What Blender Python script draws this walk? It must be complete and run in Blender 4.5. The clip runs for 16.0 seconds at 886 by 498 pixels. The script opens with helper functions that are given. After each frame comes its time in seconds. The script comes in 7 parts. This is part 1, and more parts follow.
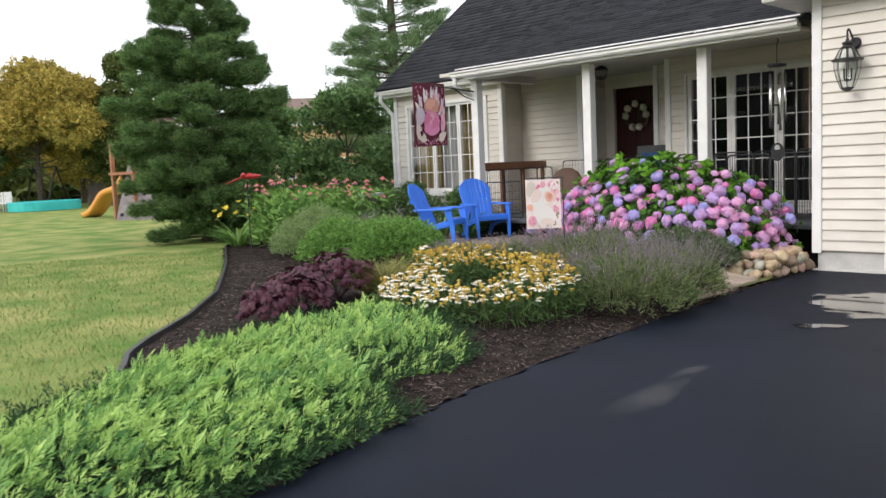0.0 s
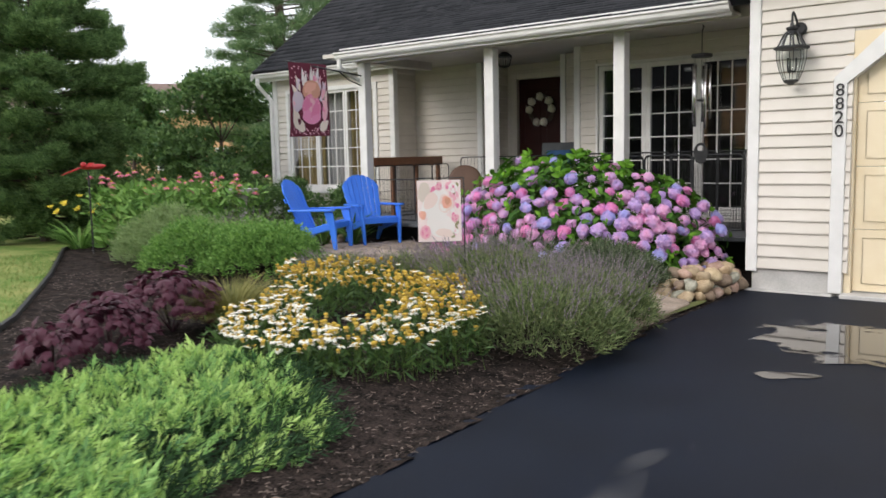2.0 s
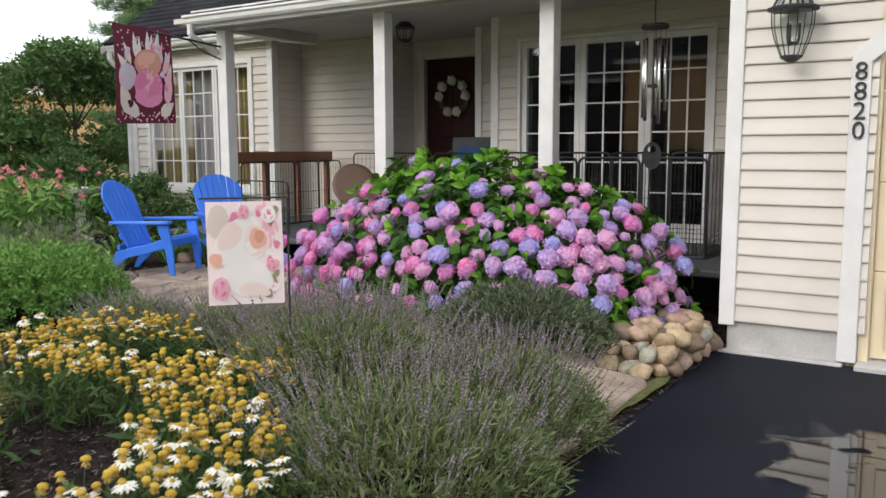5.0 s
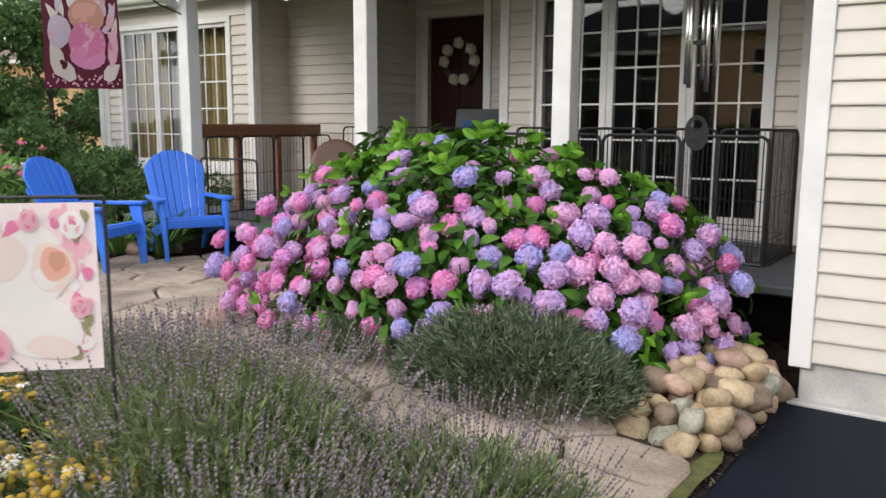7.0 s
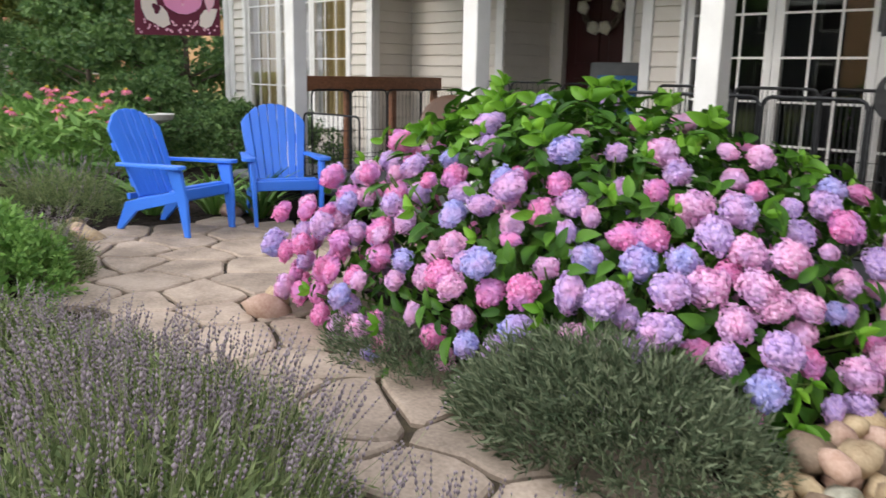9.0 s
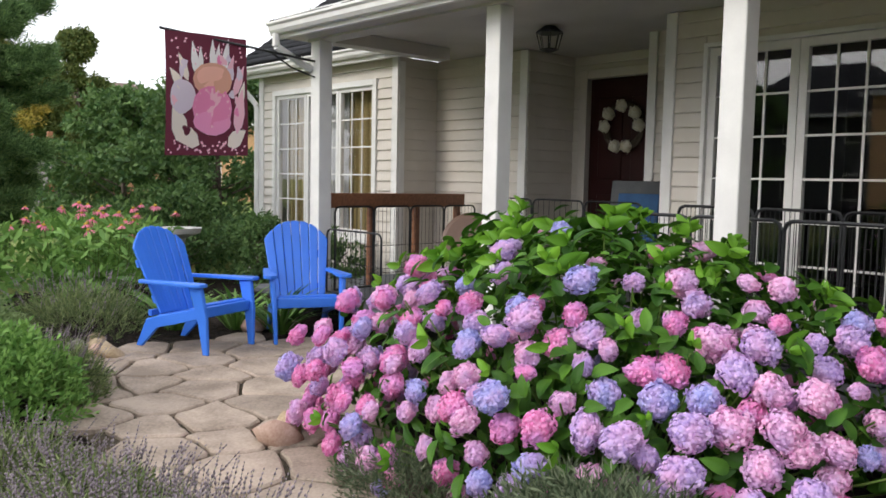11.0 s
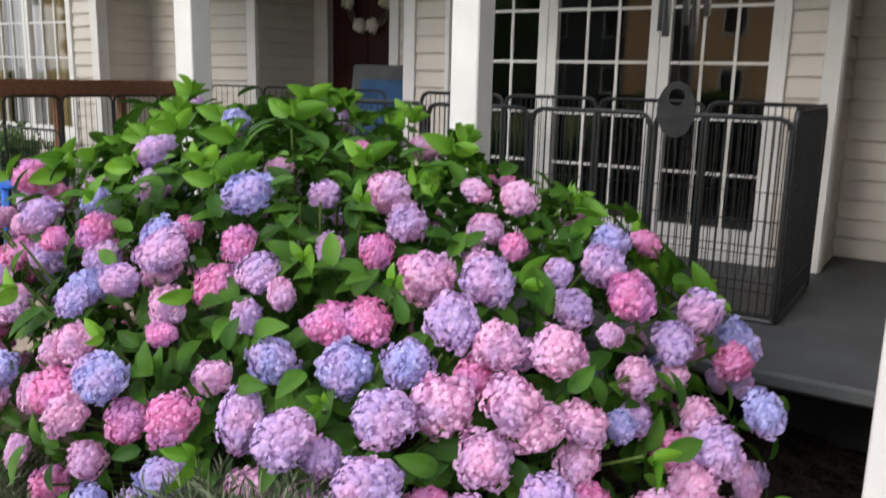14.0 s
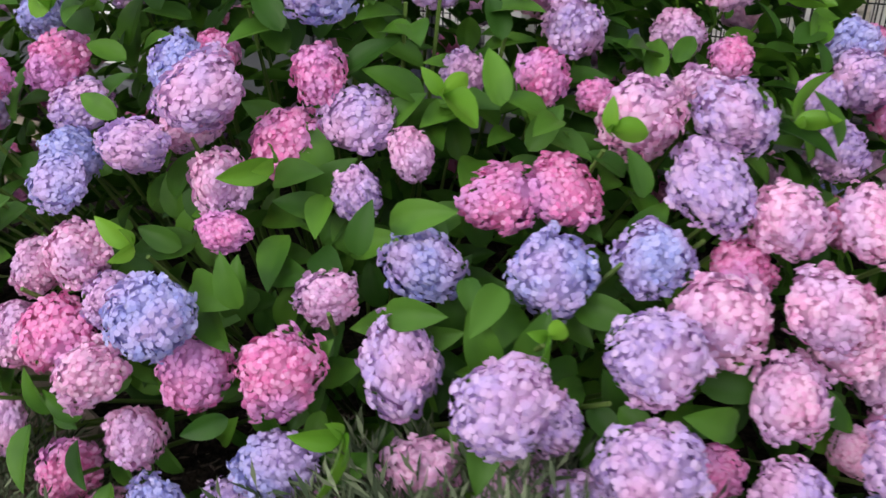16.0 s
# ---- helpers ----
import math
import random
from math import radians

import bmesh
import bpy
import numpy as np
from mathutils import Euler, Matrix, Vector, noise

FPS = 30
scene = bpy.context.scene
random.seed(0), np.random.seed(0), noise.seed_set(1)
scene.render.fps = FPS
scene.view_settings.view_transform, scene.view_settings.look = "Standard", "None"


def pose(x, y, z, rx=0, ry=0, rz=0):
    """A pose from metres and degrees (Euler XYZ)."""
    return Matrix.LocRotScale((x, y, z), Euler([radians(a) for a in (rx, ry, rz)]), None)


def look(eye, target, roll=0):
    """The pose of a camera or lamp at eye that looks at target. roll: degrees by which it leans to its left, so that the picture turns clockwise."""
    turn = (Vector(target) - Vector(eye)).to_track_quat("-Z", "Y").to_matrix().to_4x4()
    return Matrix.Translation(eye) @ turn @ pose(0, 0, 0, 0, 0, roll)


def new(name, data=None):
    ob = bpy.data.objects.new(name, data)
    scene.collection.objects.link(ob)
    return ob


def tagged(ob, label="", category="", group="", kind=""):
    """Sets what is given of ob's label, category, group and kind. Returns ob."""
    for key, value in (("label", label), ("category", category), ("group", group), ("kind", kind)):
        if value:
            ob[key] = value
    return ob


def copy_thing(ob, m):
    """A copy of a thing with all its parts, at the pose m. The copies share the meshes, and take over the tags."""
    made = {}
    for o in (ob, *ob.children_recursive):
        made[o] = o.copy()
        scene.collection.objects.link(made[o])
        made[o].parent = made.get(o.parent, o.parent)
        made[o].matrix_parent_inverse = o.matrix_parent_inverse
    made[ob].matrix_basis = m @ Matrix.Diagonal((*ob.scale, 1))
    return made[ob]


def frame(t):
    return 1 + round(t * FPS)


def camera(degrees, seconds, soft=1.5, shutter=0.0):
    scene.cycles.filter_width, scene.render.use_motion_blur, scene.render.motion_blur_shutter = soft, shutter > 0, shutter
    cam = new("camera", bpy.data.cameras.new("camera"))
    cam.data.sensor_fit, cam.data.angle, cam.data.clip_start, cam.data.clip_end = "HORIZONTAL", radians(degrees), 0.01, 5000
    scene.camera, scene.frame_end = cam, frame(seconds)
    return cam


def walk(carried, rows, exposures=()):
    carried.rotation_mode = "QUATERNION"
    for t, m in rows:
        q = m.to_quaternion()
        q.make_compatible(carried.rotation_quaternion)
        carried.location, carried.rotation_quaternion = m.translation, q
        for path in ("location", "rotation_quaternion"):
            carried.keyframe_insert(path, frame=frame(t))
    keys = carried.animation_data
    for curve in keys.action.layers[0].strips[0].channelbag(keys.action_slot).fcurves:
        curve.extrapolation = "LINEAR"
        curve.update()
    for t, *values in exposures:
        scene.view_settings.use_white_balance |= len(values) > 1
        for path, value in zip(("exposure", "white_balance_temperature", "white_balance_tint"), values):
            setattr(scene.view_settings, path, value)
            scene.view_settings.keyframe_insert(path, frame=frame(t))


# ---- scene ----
cam = camera(56.6, 16.0, 1.5, 0.4)
PATH = [
    (0, (0.276, 0.311, 1.295), (-1.138, 1.712, 1.096), -2.6),
    (0.5, (0.002, 0.525, 1.286), (-1.375, 1.962, 1.086), -2.8),
    (1, (-0.271, 0.818, 1.289), (-1.627, 2.276, 1.096), -3.1),
    (1.5, (-0.513, 1.172, 1.305), (-1.814, 2.681, 1.128), -2.8),
    (2, (-0.732, 1.578, 1.297), (-1.953, 3.147, 1.077), -1.2),
    (2.5, (-0.973, 1.951, 1.301), (-2.151, 3.551, 1.066), -0.8),
    (3, (-1.207, 2.342, 1.316), (-2.321, 3.987, 1.092), -0.7),
    (3.5, (-1.383, 2.717, 1.332), (-2.48, 4.376, 1.124), -0.5),
    (4, (-1.575, 3.091, 1.332), (-2.648, 4.766, 1.125), -0.3),
    (4.5, (-1.672, 3.47, 1.356), (-2.73, 5.153, 1.13), -0.4),
    (5, (-1.808, 3.83, 1.364), (-2.887, 5.496, 1.12), -0.2),
    (5.2, (-1.865, 3.972, 1.369), (-2.95, 5.633, 1.115), -0.5),
    (7.3, (-2.408, 5.418, 1.343), (-3.566, 7.016, 1.016), 0.9),
    (7.5, (-2.432, 5.538, 1.339), (-3.614, 7.112, 0.987), 1.4),
    (8, (-2.528, 5.791, 1.333), (-3.767, 7.301, 0.902), 1.1),
    (8.5, (-2.639, 5.998, 1.352), (-3.92, 7.468, 0.908), 0.7),
    (9, (-2.702, 6.178, 1.362), (-4.101, 7.545, 0.946), 1.1),
    (9.2, (-2.72, 6.219, 1.369), (-4.156, 7.55, 0.965), 1.4),
    (11.3, (-2.706, 6.284, 1.457), (-4.165, 7.645, 1.322), 0.8),
    (11.5, (-2.7, 6.326, 1.447), (-4.112, 7.735, 1.299), 1.2),
    (12, (-2.696, 6.433, 1.436), (-3.964, 7.97, 1.259), 1.7),
    (12.5, (-2.807, 6.613, 1.439), (-3.927, 8.259, 1.247), 0.4),
    (13, (-2.897, 6.834, 1.426), (-3.934, 8.53, 1.202), 0.3),
    (13.5, (-2.963, 7.083, 1.42), (-3.986, 8.781, 1.154), 1.6),
    (14, (-3.089, 7.272, 1.391), (-4.14, 8.925, 0.988), 1.4),
    (14.5, (-3.237, 7.441, 1.347), (-4.302, 9.011, 0.712), 1.1),
    (15, (-3.418, 7.555, 1.322), (-4.461, 9.084, 0.565), 2.0),
    (15.5, (-3.697, 7.603, 1.309), (-4.63, 9.167, 0.483), 0.4),
    (16, (-4.007, 7.655, 1.27), (-4.735, 9.308, 0.411), 0.7),
]
walk(cam, [(t, look(eye, target, roll)) for t, eye, target, roll in PATH], [(0, 0.25), (1, 0.25), (2, 0.14), (5, 0.10), (7.5, 0.30), (9, 0.42), (11.5, 0.24), (13, 0.34), (14, 0.27), (16, 0.12)])

# ---- world, sun ----
world = bpy.data.worlds.new("world")
scene.world = world
world.use_nodes = True
wn = world.node_tree.nodes
sky = wn.new("ShaderNodeTexSky")
sky.sky_type = "NISHITA"
sky.sun_disc = False
sky.sun_elevation, sky.sun_rotation = radians(28), radians(200)
sky.air_density, sky.dust_density, sky.ozone_density = 1.0, 4.0, 1.0
pale = wn.new("ShaderNodeHueSaturation")
pale.inputs["Saturation"].default_value = 0.28
world.node_tree.links.new(sky.outputs[0], pale.inputs["Color"])
veil = wn.new("ShaderNodeMix")
veil.data_type = "RGBA"
veil.inputs["Factor"].default_value = 0.7
veil.inputs["B"].default_value = (11.8, 12.0, 12.8, 1)
world.node_tree.links.new(pale.outputs[0], veil.inputs["A"])
world.node_tree.links.new(veil.outputs["Result"], wn["Background"].inputs["Color"])
wn["Background"].inputs["Strength"].default_value = 0.15
sun = new("sun", bpy.data.lights.new("sun", "SUN"))
sun.data.energy, sun.data.angle, sun.data.color = 0.9, radians(20), (1.0, 0.935, 0.86)
sun.matrix_world = look((-6, -20, 12), (0, 0, 0))


# ---- materials ----
def ramp_mix(nt, fac, a, b):
    m = nt.nodes.new("ShaderNodeMix")
    m.data_type = "RGBA"
    m.inputs["A"].default_value, m.inputs["B"].default_value = (*a, 1), (*b, 1)
    nt.links.new(fac, m.inputs["Factor"])
    return m.outputs["Result"]


def surface(name, a, b, rough=0.6, scale=6.0, bump=0.2, grain=80.0, metal=0.0, spread=None, fine=0.25, stretch=(1, 1, 1), spec=0.5):
    """Two-scale mottled surface between the colours a and b."""
    mt = bpy.data.materials.new(name)
    mt.use_nodes = True
    nt = mt.node_tree
    bs = nt.nodes["Principled BSDF"]
    co = nt.nodes.new("ShaderNodeTexCoord")
    mp = nt.nodes.new("ShaderNodeMapping")
    mp.inputs["Scale"].default_value = stretch
    geo = nt.nodes.new("ShaderNodeNewGeometry")
    nt.links.new(geo.outputs["Position"], mp.inputs["Vector"])
    n1 = nt.nodes.new("ShaderNodeTexNoise")
    n1.inputs["Scale"].default_value, n1.inputs["Detail"].default_value = scale, 6
    n2 = nt.nodes.new("ShaderNodeTexNoise")
    n2.inputs["Scale"].default_value, n2.inputs["Detail"].default_value = grain, 3
    for n in (n1, n2):
        nt.links.new(mp.outputs[0], n.inputs["Vector"])
    mx = nt.nodes.new("ShaderNodeMath")
    mx.operation = "MULTIPLY_ADD"
    nt.links.new(n2.outputs["Fac"], mx.inputs[0])
    mx.inputs[1].default_value = fine * 2
    ad = nt.nodes.new("ShaderNodeMath")
    ad.operation = "SUBTRACT"
    nt.links.new(n1.outputs["Fac"], ad.inputs[0])
    ad.inputs[1].default_value = fine
    nt.links.new(ad.outputs[0], mx.inputs[2])
    rg = nt.nodes.new("ShaderNodeMapRange")
    rg.inputs["From Min"].default_value, rg.inputs["From Max"].default_value = 0.3, 0.7
    nt.links.new(mx.outputs[0], rg.inputs["Value"])
    col = ramp_mix(nt, rg.outputs[0], a, b)
    if spread:
        hs = nt.nodes.new("ShaderNodeHueSaturation")
        src = nt.nodes.new("ShaderNodeObjectInfo")
        mr = nt.nodes.new("ShaderNodeMapRange")
        mr.inputs["To Min"].default_value, mr.inputs["To Max"].default_value = 1 - spread, 1 + spread
        nt.links.new(src.outputs["Random"], mr.inputs["Value"])
        nt.links.new(mr.outputs[0], hs.inputs["Value"])
        nt.links.new(col, hs.inputs["Color"])
        col = hs.outputs[0]
    nt.links.new(col, bs.inputs["Base Color"])
    bs.inputs["Roughness"].default_value, bs.inputs["Metallic"].default_value = rough, metal
    bs.inputs["Specular IOR Level"].default_value = spec
    if bump:
        bp = nt.nodes.new("ShaderNodeBump")
        bp.inputs["Strength"].default_value, bp.inputs["Distance"].default_value = bump, 0.01
        nt.links.new(mx.outputs[0], bp.inputs["Height"])
        nt.links.new(bp.outputs[0], bs.inputs["Normal"])
    return mt


def leafy(name, a, b, rough=0.55, glow=0.25, by="island", c=None, gloss=0.3):
    """Foliage or petals: the colour varies from piece to piece; thin pieces let some light through."""
    mt = bpy.data.materials.new(name)
    mt.use_nodes = True
    nt = mt.node_tree
    bs = nt.nodes["Principled BSDF"]
    if by == "island":
        fac = nt.nodes.new("ShaderNodeNewGeometry").outputs["Random Per Island"]
    else:
        fac = nt.nodes.new("ShaderNodeObjectInfo").outputs["Random"]
    col = ramp_mix(nt, fac, a, b)
    if c:
        pos = nt.nodes.new("ShaderNodeNewGeometry")
        nz = nt.nodes.new("ShaderNodeTexNoise")
        nz.inputs["Scale"].default_value = 9.0
        nt.links.new(pos.outputs["Position"], nz.inputs["Vector"])
        rg = nt.nodes.new("ShaderNodeMapRange")
        rg.inputs["From Min"].default_value, rg.inputs["From Max"].default_value = 0.45, 0.65
        nt.links.new(nz.outputs["Fac"], rg.inputs["Value"])
        m = nt.nodes.new("ShaderNodeMix")
        m.data_type = "RGBA"
        nt.links.new(rg.outputs[0], m.inputs["Factor"])
        nt.links.new(col, m.inputs["A"])
        m.inputs["B"].default_value = (*c, 1)
        col = m.outputs["Result"]
    nt.links.new(col, bs.inputs["Base Color"])
    bs.inputs["Roughness"].default_value = rough
    bs.inputs["Specular IOR Level"].default_value = gloss
    tr = nt.nodes.new("ShaderNodeBsdfTranslucent")
    nt.links.new(col, tr.inputs["Color"])
    mix = nt.nodes.new("ShaderNodeMixShader")
    mix.inputs[0].default_value = glow
    nt.links.new(bs.outputs[0], mix.inputs[1])
    nt.links.new(tr.outputs[0], mix.inputs[2])
    nt.links.new(mix.outputs[0], nt.nodes["Material Output"].inputs["Surface"])
    return mt


def glass(name, tint=(1, 1, 1), clear=0.9, ior=0.10):
    mt = bpy.data.materials.new(name)
    mt.use_nodes = True
    nt = mt.node_tree
    gl = nt.nodes.new("ShaderNodeBsdfGlossy")
    gl.inputs["Roughness"].default_value = 0.02
    tp = nt.nodes.new("ShaderNodeBsdfTransparent")
    tp.inputs["Color"].default_value = (*[q * clear for q in tint], 1)
    lw = nt.nodes.new("ShaderNodeLayerWeight")
    lw.inputs["Blend"].default_value = 0.5
    pw = nt.nodes.new("ShaderNodeMath")
    pw.operation = "POWER"
    pw.inputs[1].default_value = 3.0
    nt.links.new(lw.outputs["Facing"], pw.inputs[0])
    fr = nt.nodes.new("ShaderNodeMath")
    fr.operation = "MULTIPLY_ADD"
    fr.inputs[1].default_value, fr.inputs[2].default_value = 0.75, ior
    nt.links.new(pw.outputs[0], fr.inputs[0])
    mix = nt.nodes.new("ShaderNodeMixShader")
    nt.links.new(fr.outputs[0], mix.inputs[0])
    nt.links.new(tp.outputs[0], mix.inputs[1])
    nt.links.new(gl.outputs[0], mix.inputs[2])
    nt.links.new(mix.outputs[0], nt.nodes["Material Output"].inputs["Surface"])
    return mt


M_SIDING = surface("vinyl siding", (0.575, 0.53, 0.465), (0.635, 0.59, 0.53), 0.45, 3, 0.05, 160, fine=0.1, spread=0.03)
M_TRIM = surface("white painted trim", (0.68, 0.67, 0.65), (0.78, 0.77, 0.75), 0.4, 5, 0.05, 120, fine=0.1)
# beige duller than the trim, for ceiling, beams and soffits
M_SOFFIT = surface("dull beige ceiling and soffit", (0.50, 0.47, 0.42), (0.58, 0.55, 0.50), 0.6, 2, 0.05, 60, fine=0.1)
M_CREAM = surface("cream door paint", (0.74, 0.62, 0.42), (0.80, 0.69, 0.50), 0.4, 4, 0.04, 100, fine=0.1)
M_CONC = surface("concrete", (0.42, 0.41, 0.39), (0.58, 0.56, 0.53), 0.85, 4, 0.3, 90)
M_SLAB = surface("grey porch slab paint", (0.070, 0.075, 0.082), (0.105, 0.110, 0.118), 0.7, 3, 0.1, 90)
M_ASPHALT = surface("sealed asphalt", (0.0030, 0.0050, 0.0110), (0.0068, 0.0104, 0.0200), 0.60, 1.2, 0.40, 260, fine=0.35, spec=0.12)
M_MULCH = surface("dark bark mulch", (0.0046, 0.0036, 0.0033), (0.042, 0.031, 0.026), 0.98, 14, 1.0, 70, fine=0.5, spec=0.1)
M_CHIP = surface("bark chips", (0.012, 0.009, 0.0072), (0.22, 0.165, 0.132), 0.9, 30, 0.4, 160)
M_LAWN = surface("mown lawn", (0.070, 0.160, 0.028), (0.31, 0.30, 0.11), 0.95, 1.3, 1.0, 70, fine=0.45, spec=0.1)
M_STONE = surface("buff flagstone", (0.20, 0.155, 0.118), (0.42, 0.335, 0.265), 0.8, 3.5, 0.35, 60, spread=0.12)
M_JOINT = surface("mossy joints", (0.022, 0.016, 0.010), (0.070, 0.052, 0.024), 0.95, 9, 0.8, 120)
M_MOSS = surface("moss", (0.05, 0.06, 0.015), (0.12, 0.13, 0.03), 0.95, 20, 1.0, 150)
COBBLES = [surface(name, a, b, 0.7, 11, 0.35, 80, spread=0.16) for name, a, b in (
    ("tan cobble", (0.26, 0.18, 0.10), (0.50, 0.39, 0.25)), ("pinkish cobble", (0.34, 0.20, 0.14), (0.56, 0.40, 0.32)),
    ("grey-green cobble", (0.16, 0.16, 0.12), (0.40, 0.38, 0.30)), ("ochre cobble", (0.32, 0.23, 0.12), (0.52, 0.41, 0.26)),
    ("brown cobble", (0.13, 0.085, 0.055), (0.30, 0.22, 0.15)), ("pale cobble", (0.42, 0.38, 0.33), (0.66, 0.61, 0.54)))]
COBBLE_WORDS = ("rounded tan river cobble", "rounded pinkish river cobble", "rounded grey-green river cobble", "rounded ochre river cobble", "rounded brown river cobble", "rounded pale grey river cobble")
M_SHINGLE = leafy("charcoal shingle", (0.010, 0.011, 0.014), (0.028, 0.029, 0.034), 0.9, 0.0)
M_BLUE = surface("blue resin", (0.035, 0.17, 0.72), (0.045, 0.20, 0.78), 0.42, 3, 0.03, 60, fine=0.1)
M_DOOR = surface("oxblood door paint", (0.026, 0.006, 0.006), (0.040, 0.010, 0.010), 0.5, 4, 0.03, 60, spec=0.15)
M_BLACK = surface("black iron", (0.012, 0.012, 0.013), (0.03, 0.03, 0.032), 0.5, 20, 0.1, 90)
M_PEN = surface("hammered grey steel", (0.016, 0.017, 0.019), (0.034, 0.036, 0.040), 0.45, 40, 0.1, 200, metal=0.4)
M_CHROME = surface("brushed aluminium", (0.62, 0.63, 0.64), (0.75, 0.75, 0.75), 0.25, 20, 0.02, 200, metal=1.0)
M_WOOD = surface("red-brown stained wood", (0.14, 0.055, 0.026), (0.28, 0.12, 0.06), 0.5, 4, 0.2, 50, stretch=(1, 12, 12))
M_BARK = surface("grey-brown bark", (0.05, 0.038, 0.028), (0.13, 0.10, 0.08), 0.95, 9, 1.0, 50)
# near-black colour stands in for unlit depth behind and under things
M_DARK = surface("painted-in dark", (0.010, 0.010, 0.011), (0.02, 0.02, 0.02), 0.9, 2, 0.0, 20)
M_CURTAIN = surface("ochre curtain", (0.30, 0.22, 0.09), (0.50, 0.40, 0.20), 0.9, 3, 0.1, 60, stretch=(8, 8, 0.3))
M_SHEER = surface("sheer curtain", (0.40, 0.40, 0.40), (0.55, 0.55, 0.55), 0.9, 3, 0.1, 60, stretch=(8, 8, 0.3))
def film(name, col, rough, thick, spec=0.5, edge=(-0.02, -0.14)):
    """A patch that lies on the asphalt and fades out raggedly towards its rim."""
    mt = bpy.data.materials.new(name)
    mt.use_nodes = True
    nt = mt.node_tree
    bs = nt.nodes["Principled BSDF"]
    bs.inputs["Base Color"].default_value = (*col, 1)
    bs.inputs["Roughness"].default_value = rough
    bs.inputs["Specular IOR Level"].default_value = spec
    co = nt.nodes.new("ShaderNodeTexCoord")
    ds = nt.nodes.new("ShaderNodeVectorMath")
    ds.operation = "DISTANCE"
    ds.inputs[1].default_value = (0.5, 0.5, 0)
    fl = nt.nodes.new("ShaderNodeVectorMath")
    fl.operation = "MULTIPLY"
    fl.inputs[1].default_value = (1, 1, 0)
    nt.links.new(co.outputs["Generated"], fl.inputs[0])
    nt.links.new(fl.outputs[0], ds.inputs[0])
    geo = nt.nodes.new("ShaderNodeNewGeometry")
    nz = nt.nodes.new("ShaderNodeTexNoise")
    nz.inputs["Scale"].default_value, nz.inputs["Detail"].default_value = 4.0, 7
    nt.links.new(geo.outputs["Position"], nz.inputs["Vector"])
    sm = nt.nodes.new("ShaderNodeMath")
    sm.operation = "MULTIPLY_ADD"
    nt.links.new(nz.outputs["Fac"], sm.inputs[0])
    sm.inputs[1].default_value = -0.9
    nt.links.new(ds.outputs["Value"], sm.inputs[2])
    rg = nt.nodes.new("ShaderNodeMapRange")
    rg.inputs["From Min"].default_value, rg.inputs["From Max"].default_value = edge
    rg.inputs["To Max"].default_value = thick
    nt.links.new(sm.outputs[0], rg.inputs["Value"])
    tp = nt.nodes.new("ShaderNodeBsdfTransparent")
    mix = nt.nodes.new("ShaderNodeMixShader")
    nt.links.new(rg.outputs[0], mix.inputs[0])
    nt.links.new(tp.outputs[0], mix.inputs[1])
    nt.links.new(bs.outputs[0], mix.inputs[2])
    nt.links.new(mix.outputs[0], nt.nodes["Material Output"].inputs["Surface"])
    return mt


M_GLASS = glass("window glass")
M_STAIN = film("dried silt on asphalt", (0.10, 0.10, 0.105), 0.8, 0.34, 0.2, (-0.02, -0.36))
M_WATER = film("rain puddle", (0.012, 0.012, 0.014), 0.03, 1.0, 0.9, (0.02, -0.05))
M_LAMPGLASS = glass("lantern glass", (0.97, 1, 0.99), 0.98, 0.03)
M_STEM = leafy("green stem", (0.09, 0.16, 0.03), (0.14, 0.22, 0.05))
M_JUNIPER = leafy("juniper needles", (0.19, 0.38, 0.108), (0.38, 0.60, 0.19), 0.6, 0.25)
M_JUNPALE = leafy("pale juniper needles", (0.37, 0.58, 0.15), (0.58, 0.77, 0.26), 0.6, 0.3)
M_JUNDEEP = leafy("deep green juniper needles", (0.07, 0.19, 0.065), (0.20, 0.37, 0.13), 0.6, 0.2)
# dark because the shade between the plumes is put into this colour
M_JUNSHADE = leafy("shade-dark inner juniper", (0.012, 0.040, 0.014), (0.04, 0.095, 0.028), 0.7, 0.1)
M_HYFRESH = leafy("young hydrangea leaf", (0.09, 0.24, 0.018), (0.19, 0.40, 0.036), 0.45, 0.25, gloss=0.25)
M_HYLEAF = leafy("hydrangea leaf", (0.022, 0.072, 0.010), (0.10, 0.24, 0.022), 0.50, 0.22, c=(0.035, 0.105, 0.012), gloss=0.22)
M_PINK = leafy("pink hydrangea petal", (0.80, 0.19, 0.48), (0.88, 0.43, 0.70), 0.6, 0.25, c=(0.74, 0.35, 0.70))
M_ROSE = leafy("rose hydrangea petal", (0.82, 0.38, 0.64), (0.90, 0.60, 0.80), 0.6, 0.25, c=(0.72, 0.47, 0.75))
M_LILAC = leafy("lilac hydrangea petal", (0.49, 0.35, 0.71), (0.73, 0.54, 0.81), 0.6, 0.25, c=(0.75, 0.44, 0.70))
M_PERI = leafy("periwinkle hydrangea petal", (0.34, 0.36, 0.74), (0.56, 0.53, 0.84), 0.6, 0.25, c=(0.60, 0.45, 0.77))
M_LAVGREEN = leafy("lavender foliage", (0.08, 0.12, 0.045), (0.26, 0.32, 0.13), 0.8, 0.15)
M_LAVSTEM = leafy("lavender stem", (0.16, 0.20, 0.09), (0.32, 0.34, 0.19), 0.8, 0.15)
M_LAVFLOWER = leafy("lavender flower", (0.15, 0.122, 0.145), (0.34, 0.285, 0.315), 0.85, 0.15)
M_ROSEMARY = leafy("grey-green needles", (0.045, 0.075, 0.035), (0.22, 0.26, 0.155), 0.75, 0.15)
